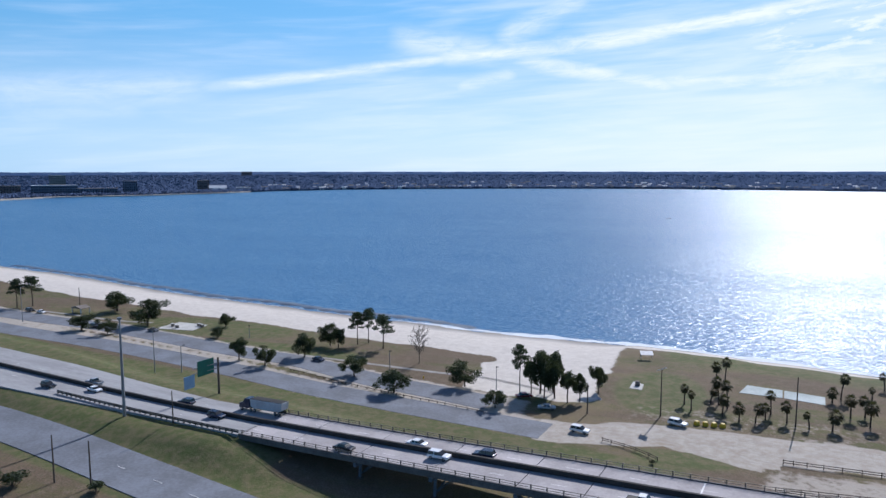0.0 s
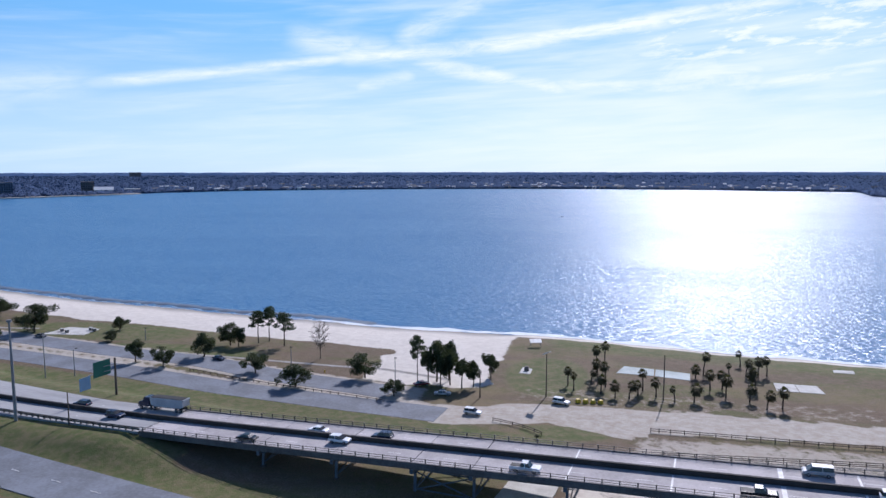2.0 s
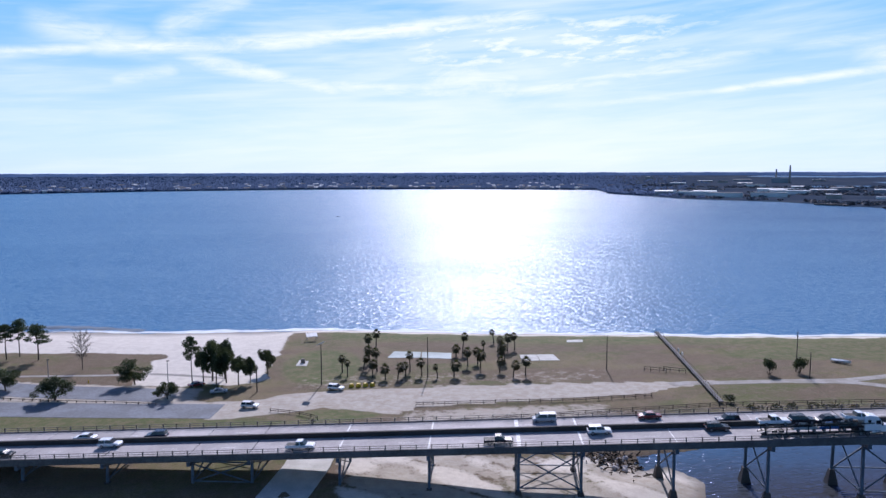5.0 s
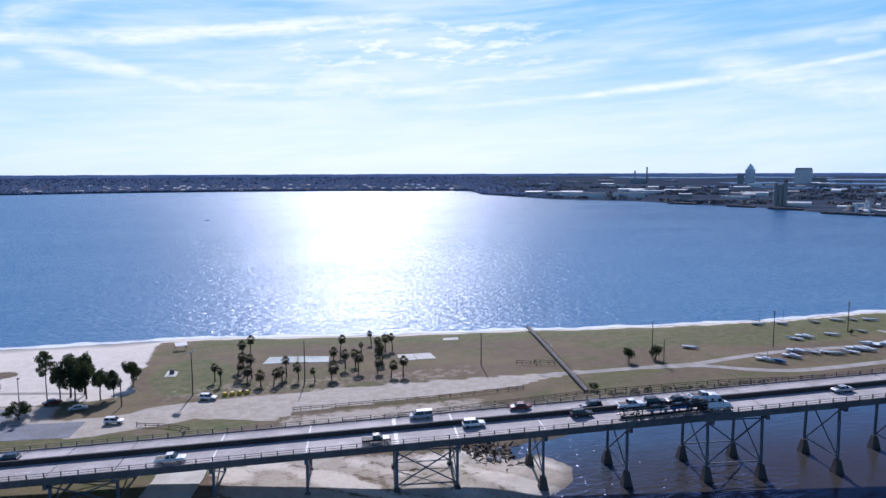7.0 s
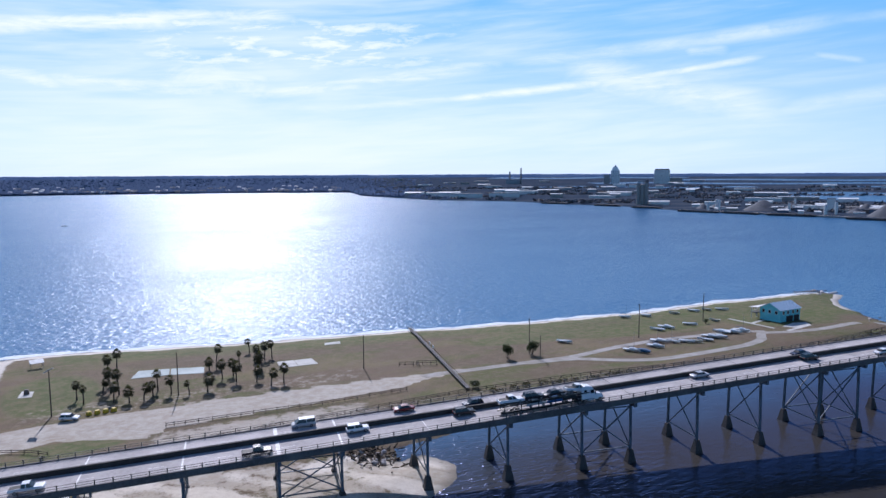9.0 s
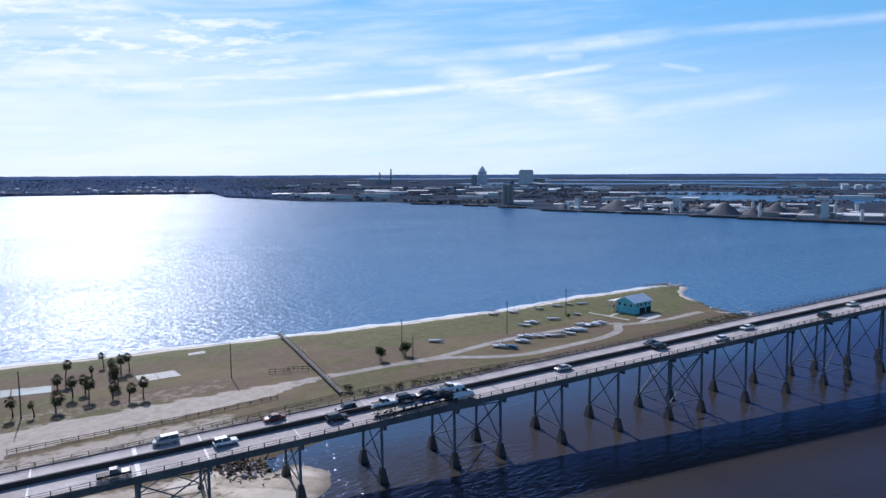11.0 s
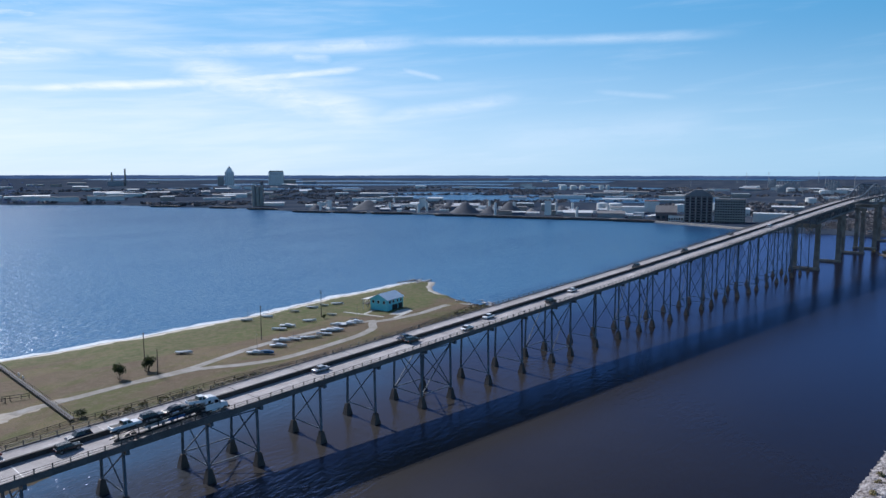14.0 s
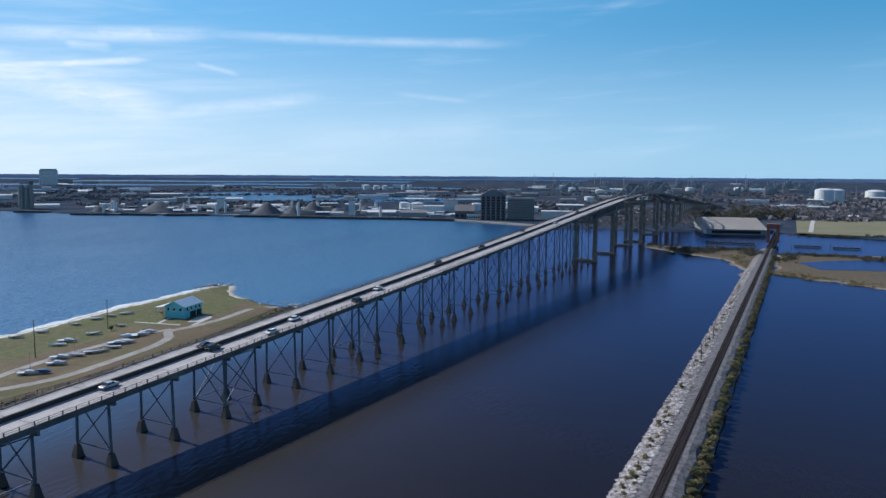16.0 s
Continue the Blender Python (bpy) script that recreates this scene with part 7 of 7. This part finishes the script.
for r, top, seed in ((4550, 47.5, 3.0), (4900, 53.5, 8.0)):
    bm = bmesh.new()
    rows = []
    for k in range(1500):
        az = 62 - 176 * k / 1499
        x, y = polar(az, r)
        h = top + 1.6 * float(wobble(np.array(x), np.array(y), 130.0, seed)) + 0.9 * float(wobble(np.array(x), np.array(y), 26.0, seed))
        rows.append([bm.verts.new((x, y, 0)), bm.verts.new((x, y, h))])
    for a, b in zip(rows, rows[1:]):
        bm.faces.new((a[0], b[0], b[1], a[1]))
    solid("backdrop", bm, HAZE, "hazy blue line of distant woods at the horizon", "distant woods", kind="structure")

bm = bmesh.new()
ribbon(bm, curve_points([polar(a, shore_r(a) + 9) for a in (54, 52.5, 51, 49, 46, 43, 40, 37, 35.5)], 30), 13.0, 2.6, 3.0)
solid("far_beach", bm, SANDHEAP_FAR, "strip of pale sand below the far town", "beach", kind="structure")
# the town across the lake
block("office_building", "long dark office block on the far waterfront", 48.75, 2045, 104, 40, 26, "dark", 4, 18, WHITEROOF)
block("office_building", "long low grey building with banded windows by the far shore", 46.0, 2060, 94, 40, 17, "dark", 3, 14, FARROOF)
block("office_building", "dark square office tower across the lake", 43.85, 2110, 37, 30, 35, "dark", 7, 7, FARROOF)
block("office_building", "dark square office tower across the lake", 38.75, 2310, 35, 30, 33, "brown", 6, 6, FARROOF)
block("office_building", "pale high-rise with ribbon windows across the lake", 48.6, 2520, 46, 30, 49, "tan", 9, 8, WHITEROOF)
block("hall", "low hall with a white swept roof across the lake", 37.7, 2290, 52, 30, 9, "white", 0, 0, WHITEROOF, pitched=9)
block("hall", "low pale hall on the far shore", 35.8, 2330, 45, 30, 10, "grey", 1, 8, WHITEROOF)
block("office_building", "small far-off block above the trees", 35.6, 4300, 60, 30, 26, "brown")
block("office_building", "brown apartment block across the lake", 51.6, 2150, 60, 30, 24, "brown", 5, 9, FARROOF)
block("office_building", "white low building by the far shore", 52.6, 2000, 40, 30, 15, "white", 2, 6, WHITEROOF)
rng = np.random.default_rng(31)
proto = None
for k in range(200):
    az = -17.5 + 52 * rng.random()
    r = shore_r(az) + 30 + 600 * rng.random() ** 2.2
    x, y = polar(az, r)
    m = pose(x, y, land_z(x, y) - 0.3, 0, 0, az + 40 * (rng.random() - 0.5))
    if k % 100 == 0:
        proto = thing("house", "small far house among trees across the lake", "house", "houses along the far shore")
        bm = bmesh.new()
        box(bm, (0, 0, 3.2), (13 + k * 0.08, 9, 6.6))
        part("wall", bm, WALLS[("white", "tan", "grey")[k // 50]], proto)
        bm = bmesh.new()
        extruded(bm, [(-7.4 - k * 0.04, 6.4), (-6.4 - k * 0.04, 9.0), (6.4 + k * 0.04, 9.0), (7.4 + k * 0.04, 6.4)], 5.2, 0.15, 8.0)
        part("roof", bm, (WHITEROOF, FARROOF, FARROOF)[k // 100], proto)
        proto.matrix_basis = m
    else:
        copy_thing(proto, m)

# the tall grain elevator on the point
silo = thing("grain_elevator", "tall grey concrete grain elevator on the far point", "silo", at=pose(*polar(-41.85, 1425), 1.0, 0, 0, -41.85))
for k in range(3):
    for j in range(2):
        bm = bmesh.new()
        tube(bm, [(-7.6 + 7.6 * k, 7 * j, -1), (-7.6 + 7.6 * k, 7 * j, 43 - 3 * (k == 1))], [3.9, 3.9], 14)
        part("bin", bm, WALLS["tan"], silo)
bm = bmesh.new()
box(bm, (8.5, 3, 25), (6, 9, 50))
part("headhouse", bm, WALLS["brown"], silo)
bm = bmesh.new()
box(bm, (-1, 3, 46), (17, 7, 4))
part("gallery", bm, WALLS["grey"], silo)
block("shed", "low white shed beside the grain elevator", -42.9, 1440, 50, 14, 6, "white", pitched=2.5, roof=WHITEROOF, cat="shed")
# grey and tan panes lighten the hotels further, as haze would
hotel = block("hotel", "distant haze-pale hotel tower with a pointed top", -39.75, 3320, 40, 36, 61, "pale", 10, 5, base=12, win=WALLS["grey"], roof=WHITEROOF)
for z, w, h, t in ((66, 30, 10, 0.9), (75, 22, 8, 0.8)):
    bm = bmesh.new()
    box(bm, (0, 18, z), (w, w, h), taper=t)
    part("tower_top", bm, WALLS["pale"], hotel)
bm = bmesh.new()
box(bm, (0, 18, 83), (9, 9, 8), taper=0.15)
part("spire", bm, FARROOF, hotel)
block("hotel", "low rounded wing of the distant hotel", -39.1, 3310, 26, 30, 40, "tan", 6, 3, base=12, win=WALLS["grey"])
slab = block("hotel", "distant broad pale hotel block", -43.3, 3320, 68, 40, 60, "pale", 10, 12, base=12, win=WALLS["tan"], roof=WHITEROOF)
bm = bmesh.new()
box(bm, (0, 20, 64), (64, 38, 7), taper=0.92)
part("attic", bm, WALLS["tan"], slab)
block("hotel", "low annex beside the distant hotel", -44.3, 3330, 60, 40, 26, "tan", base=12)
works = thing("power_plant", "distant plant with two stacks", "factory", at=pose(*polar(-32.0, 3300), 10, 0, 0, -32))
bm = bmesh.new()
box(bm, (-20, 0, 12), (64, 30, 24))
part("boiler_house", bm, WALLS["grey"], works)
for x, h in ((-34, 60), (18, 76)):
    bm = bmesh.new()
    tube(bm, [(x, 0, 0), (x, 0, h)], [4.5, 3.0], 10)
    part("stack", bm, WALLS["tan"], works)

# brown twin towers of the closed waterfront hotel
tower = block("hotel_tower", "brown hotel tower with pale vertical fins", -76.75, 1000, 36, 24, 36, "brown", 9, 5, base=1)
bm = bmesh.new()
extruded(bm, [(-19, 36), (-13, 40), (-4, 45), (4, 45), (13, 40), (19, 36)], 13)
q = part("roof", bm, FARROOF, tower)
q.matrix_basis = Matrix.Translation((0, 12, 0))
for x in (-17.4, -10.5, -3.6, 3.6, 10.5, 17.4):
    bm = bmesh.new()
    box(bm, (x, -0.4, 18), (1.3, 1.0, 36))
    part("fin", bm, WALLS["tan"], tower)
block("hotel_tower", "grey-brown hotel slab with rows of windows", -79.0, 1000, 38, 22, 32, "tan", 9, 12, base=1)
block("hall", "brown hall with a peaked roof on the waterfront", -74.4, 1015, 28, 30, 13, "brown", 1, 4, pitched=9, base=1)
block("hall", "long cream waterfront terminal", -75.3, 1012, 26, 20, 9, "white", 1, 8, base=1)
block("shed", "long grey metal warehouse on the quay", -70.2, 1060, 40, 34, 8, "grey", cat="shed", pitched=3, roof=FARROOF, base=1)
block("shed", "long grey metal warehouse on the quay", -67.6, 1085, 44, 34, 7, "grey", cat="shed", pitched=3, roof=WHITEROOF, base=1)
block("shed", "pale metal shed behind the quay", -71.9, 1150, 34, 30, 13, "white", cat="shed", roof=WHITEROOF, base=1)
block("shed", "white conveyor house on the quay", -65.2, 1100, 10, 10, 24, "white", cat="shed", base=1)
block("shed", "white conveyor house on the quay", -55.0, 1260, 12, 10, 22, "white", cat="shed", base=1)
block("shed", "dark red-roofed shed behind the quay", -73.3, 1230, 24, 26, 20, "white", cat="shed", roof=REDRUST, base=1)

# aggregate heaps on the quay
HEAP = material("grey gravel heap", (0.115, 0.122, 0.14), 0.95, (0.08, 0.085, 0.098), 0.3, bump=0.3, bump_scale=1.0)
SANDHEAP = material("tan sand heap", (0.27, 0.26, 0.25), 0.95, (0.2, 0.19, 0.185), 0.3, bump=0.3, bump_scale=1.0)
for az, r, rad, h, mat in ((-58.5, 1160, 28, 19, HEAP), (-60.5, 1150, 18, 12, HEAP), (-62.1, 1150, 28, 20, HEAP), (-50.6, 1270, 34, 18, HEAP), (-52.6, 1300, 22, 12, HEAP), (-47.6, 1330, 22, 12, HEAP), (-46.4, 1290, 14, 9, HEAP), (-56.6, 1240, 16, 9, HEAP), (-63.9, 1170, 14, 8, SANDHEAP), (-57.2, 1300, 20, 13, HEAP), (-66.3, 1190, 20, 12, HEAP)):
    bm = bmesh.new()
    n = 20
    rings = []
    for i, (q, z) in enumerate(((1.0, -0.06), (0.72, 0.26), (0.42, 0.58), (0.16, 0.9))):
        rings.append([bm.verts.new((rad * q * math.cos(k * math.tau / n) * (1 + 0.07 * math.sin(3 * k + az)), rad * q * math.sin(k * math.tau / n), h * z)) for k in range(n)])
    tip = bm.verts.new((0, 0, h))
    for a, b in zip(rings, rings[1:]):
        for k in range(n):
            bm.faces.new((a[k], a[(k + 1) % n], b[(k + 1) % n], b[k]))
    for k in range(n):
        bm.faces.new((rings[-1][k], rings[-1][(k + 1) % n], tip))
    x, y = polar(az, r)
    solid("gravel_heap", bm, mat, "conical grey heap of crushed stone on the quay", "gravel heap", "stone heaps on the quay", at=pose(x, y, 1.5), smooth=True)

# small sheds, hoppers and silos crowded behind the quay
rng = np.random.default_rng(83)
for k in range(110):
    az = -45.5 - 29 * rng.random()
    r = shore_r(az) + 22 + 190 * rng.random()
    if az < -75.5 and r < 1080:
        continue
    kind = ("white", "grey", "tan", "dark", "white")[k % 5]
    w = 6 + 15 * rng.random()
    if k % 7 == 0:
        x, y = polar(az, r)
        ob = thing("silo", "tall narrow white silo behind the quay", "silo", "silos of the stone quay", at=pose(x, y, 1.0))
        h, rad = 12 + 9 * rng.random(), 1.8 + 1.6 * rng.random()
        bm = bmesh.new()
        tube(bm, [(0, 0, 0), (0, 0, h)], [rad, rad], 12)
        part("shell", bm, WALLS["white"], ob)
        bm = bmesh.new()
        tube(bm, [(0, 0, h), (0, 0, h + rad * 0.7)], [rad, rad * 0.15], 12)
        part("cap", bm, WALLS["grey"], ob)
    else:
        block("shed", f"small {kind} work shed behind the quay", az, r, w, 6 + 10 * rng.random(), 3 + 6 * rng.random() ** 2, kind, cat="shed", pitched=1.5 * (k % 2), roof=(WHITEROOF, FARROOF, WHITEROOF)[k % 3], base=1)
# a pale concrete quay edge
bm = bmesh.new()
ribbon(bm, curve_points([polar(a, shore_r(a) - 3) for a in (-45.5, -50, -54.7, -59, -63, -67, -71, -75, -79, -82)], 20), 3.0, 2.4, 3.0)
solid("quay", bm, WALLS["tan"], "long low concrete quay along the works", "quay", kind="structure")

# barges and quay walls
BARGE = material("rust-dark barge steel", (0.05, 0.047, 0.047), 0.7, (0.085, 0.06, 0.05), 0.2)
for az, w, load in ((-42.2, 60, 0), (-39.2, 55, 0), (-46.0, 70, 1), (-49.0, 60, 1), (-52.5, 70, 0), (-58.0, 80, 1), (-61.5, 80, 0), (-65.0, 70, 0), (-68.5, 70, 1), (-72.0, 60, 0), (-35.0, 60, 0)):
    x, y = polar(az, shore_r(az) - 14)
    ob = thing("barge", "long dark moored river barge" + (" loaded with stone" if load else ""), "barge", "barges along the quay", at=pose(x, y, 0, 0, 0, az + (-14 if az < -50 else -30)))
    bm = bmesh.new()
    extruded(bm, [(-w / 2, 2.6), (w / 2, 2.6), (w / 2 - 3, -0.8), (-w / 2 + 3, -0.8)], 5.5)
    part("hull", bm, BARGE, ob)
    bm = bmesh.new()
    box(bm, (0, 0, 3.0), (w * 0.86, 8.4, 0.9), taper=0.9)
    part("cargo" if load else "coaming", bm, HEAP if load else BARGE, ob)

# storage tanks
rng = np.random.default_rng(9)


def tank(az, r, rad, h, mat, base=None):
    x, y = polar(az, r)
    ob = thing("storage_tank", "white cylindrical storage tank in the distance" if mat == "white" else "grey cylindrical storage tank in the distance", "storage tank", "tanks of the far works", at=pose(x, y, (land_z(x, y) if base is None else base) - 0.5))
    bm = bmesh.new()
    tube(bm, [(0, 0, 0), (0, 0, h)], [rad, rad], 24)
    part("shell", bm, WALLS[mat], ob)
    bm = bmesh.new()
    tube(bm, [(0, 0, h), (0, 0, h + rad * 0.12), (0, 0, h + rad * 0.2)], [rad * 1.02, rad * 0.7, rad * 0.1], 24)
    part("tank_roof", bm, WHITEROOF, ob)


tank(-101.2, 1990, 22, 32, "white", 2)
tank(-101.9, 2080, 20, 30, "white", 2)
tank(-104.3, 2450, 26, 22, "white", 2)
for az, r, rad, h in ((-75.4, 1260, 9, 13), (-76.0, 1290, 7, 12), (-76.5, 1300, 7, 12), (-78.0, 1350, 7, 12), (-66.4, 2800, 14, 17), (-67.2, 2820, 13, 15), (-67.9, 2810, 11, 15), (-69.4, 2820, 8, 18), (-69.9, 2820, 8, 18), (-84.4, 1680, 11, 14), (-88.5, 1700, 13, 16), (-83.0, 2700, 16, 14), (-85.2, 2600, 14, 12), (-90.5, 2500, 14, 13), (-92.0, 2900, 16, 14), (-95.5, 3000, 18, 14), (-70.5, 1280, 12, 12), (-69.5, 1300, 10, 12)):
    tank(az, r, rad, h, "white" if rad < 25 else "grey")

# scattered works and warehouses
for k in range(150):
    az = -106 + 84 * rng.random()
    r = shore_r(az) + 110 + (2700 if az < -60 else 2200) * rng.random() ** 1.4
    if -62 < az < -54 and 1650 < r < 2600 or r > 4700 or (az > -50 and r < 1650) or (az < -84 and r < 1500):
        continue
    w = 25 + 55 * rng.random()
    kind = ("white", "grey", "tan", "white")[k % 4]
    block("warehouse", f"low {kind} industrial shed on the far flats", az, r, w, 18 + 20 * rng.random(), 5 + 7 * rng.random(), kind, cat="shed", pitched=2.0 * (k % 2), roof=(WHITEROOF, FARROOF, WHITEROOF)[k % 3])
for k in range(16):
    az = -105 + 30 * rng.random()
    x, y = polar(az, 2300 + 2200 * rng.random())
    h = 30 + 45 * rng.random() ** 2
    bm = bmesh.new()
    tube(bm, [(0, 0, 0), (0, 0, h)], [1.3, 0.8], 8)
    ob = solid("chimney", bm, WALLS["grey"], "thin pale refinery chimney in the distance", "chimney", "stacks of the far refinery", at=pose(x, y, land_z(x, y) - 1))
for k in range(40):
    az = -104 + 24 * rng.random()
    x, y = polar(az, 2500 + 1200 * rng.random())
    bm = bmesh.new()
    for j in range(3):
        box(bm, (10 * j - 10, 0, 8 + 3 * j), (8, 9, 16 + 6 * j))
        tube(bm, [(10 * j - 14, 3, 0), (10 * j - 14, 3, 26 + 6 * rng.random())], [1.2, 0.9], 6)
    solid("refinery_unit", bm, WALLS["grey"], "pale steel process unit of the far refinery", "factory", "units of the far refinery", at=pose(x, y, land_z(x, y) - 1, 0, 0, az))
shed = thing("warehouse", "wide grey waterfront shed with a pale sloping roof", "warehouse", at=pose(853, -86.5, 1.0, 0, 0, -85))
bm = bmesh.new()
box(bm, (0, 48, 2.2), (64, 96, 6))
part("wall", bm, WALLS["grey"], shed)
bm = bmesh.new()
extruded(bm, [(-2, 5.4), (62, 15.5), (100, 5.4), (100, 4.9), (-2, 4.9)], 33.5)
q = part("roof", bm, WALLS["tan"], shed)
q.matrix_basis = Matrix.Rotation(math.pi / 2, 4, "Z")
bm = bmesh.new()
box(bm, (0, -0.2, 2.2), (52, 0.3, 3.0))
part("loading_front", bm, CHASSIS, shed)

for k, (x, y) in enumerate(((1190, -250), (1205, -285), (1195, -330), (1215, -365), (1150, -205), (1225, -230))):
    a = -math.degrees(math.atan2(x - 1.5, y + 5.0))
    block("house", "small pale house beyond the far field", a, math.hypot(x - 1.5, y + 5.0), 11 + 2 * (k % 3), 8, 4.5, ("white", "tan", "white")[k % 3], pitched=2.4, roof=(FARROOF, WHITEROOF)[k % 2], cat="house")

# ponds and channels among the flats
def pond(pts, half, label):
    bm = bmesh.new()
    ribbon(bm, curve_points(pts, 60), half, land_z, 0.5, 0, 0.6)
    solid("water", bm, WATER, label, "water", kind="structure")


pond([polar(-53, 2350), polar(-57, 2150), polar(-61, 1900), polar(-66, 1820), polar(-73, 1750), polar(-78, 1800)], [150, 170, 190, 210, 220, 230, 230, 230, 220, 210, 190, 180, 170, 150, 140, 130, 120, 110, 100] + [90] * 40, "blue river bend behind the works")
for az0, az1, r, h in ((-33, -50, 2900, 70), (-38, -62, 3400, 90), (-44, -70, 3900, 110), (-56, -74, 3000, 60), (-30, -45, 4300, 110), (-62, -84, 4400, 90)):
    pond([polar(az0 + (az1 - az0) * k / 5, r + 70 * math.sin(k * 2 + az0)) for k in range(6)], h, "thin blue channel across the far marsh")

# rubble and a low jetty at the tip of the spit
jetty = thing("rock_jetty", "low jetty of dark rubble at the tip of the spit", "jetty", at=pose(352, 240, 0))
for k in range(60):
    if k < 34:
        x, y = 352 + 3.5 * rng.normal(), 236 + 14 * rng.random()
    else:
        x, y = 309 + 5 * rng.normal(), 172 + 7 * rng.normal()
    s = 0.6 + 1.2 * rng.random()
    shared("rock", rocks[k % 5], jetty, Matrix.Translation((x - 352, y - 240, max(0.1, land_z(x, y)) + 0.1)) @ Matrix.Rotation(rng.random() * 6.3, 4, "Z") @ Matrix.Diagonal((s * 1.4, s, s * 0.8, 1)))

# driftwood and broken stone at the water's edge under the bridge
DRIFT = material("brown driftwood and wrack", (0.085, 0.062, 0.042), 0.9, (0.05, 0.038, 0.028), 1.0, jitter=0.4)
drift = thing("debris_heap", "brown heap of driftwood and broken stone at the waterline", "debris", at=pose(54, 142, 0))
sticks = []
for k in range(4):
    bm = bmesh.new()
    tube(bm, [(-0.9, 0, 0), (0, 0.1 * (k - 1.5), 0.06), (1.0, 0, 0)], [0.10, 0.13, 0.07], 6)
    sticks.append(mesh_of("branch", bm, DRIFT))
for k in range(170):
    x, y = 54 + 3.2 * rng.normal(), 142.5 + 3.6 * rng.normal()
    s = 0.5 + 0.9 * rng.random()
    m = Matrix.Translation((x - 54, y - 142, max(0.05, land_z(x, y)) + 0.12 + 0.4 * rng.random() ** 2)) @ Matrix.Rotation(rng.random() * 6.3, 4, "Z") @ Matrix.Rotation(0.4 * rng.normal(), 4, "Y") @ Matrix.Diagonal((s, s * 1.6, s * 1.4, 1))
    if k % 9 == 0:
        shared("stone", rocks[k % 5], drift, m)
    else:
        shared("branch", sticks[k % 4], drift, m)

# scrub and broken stone along the foot of the spit's bank
rng = np.random.default_rng(19)
spots = []
for k in range(260):
    x = 100 + 205 * rng.random()
    y = float(np.interp(x, (97, 135, 170, 205, 250, 300), (171, 168.5, 164.5, 162.5, 164.5, 168.5))) - 5.5 * rng.random() ** 1.5
    spots.append((x, y, 1.4 + 1.6 * rng.random(), 0.5 + 0.9 * rng.random() ** 2))
thicket("scrub", spots, "dry brown scrub along the bank beside the bridge", DRYGRASS, 31, 40)
pier = thing("timber_pier", "small dark timber pier at the tip of the spit", "pier", at=pose(350, 243.5, 0, 0, 0, 168))
for k in range(26):
    bm = bmesh.new()
    box(bm, (0.62 * k, 0, 1.1), (0.55, 1.6, 0.08))
    part("plank", bm, PLANK, pier)
for k in range(7):
    for v in (-0.7, 0.7):
        bm = bmesh.new()
        tube(bm, [(2.5 * k, v, -1.2), (2.5 * k, v, 1.5)], [0.13, 0.12], 6)
        part("pile", bm, WOOD, pier)
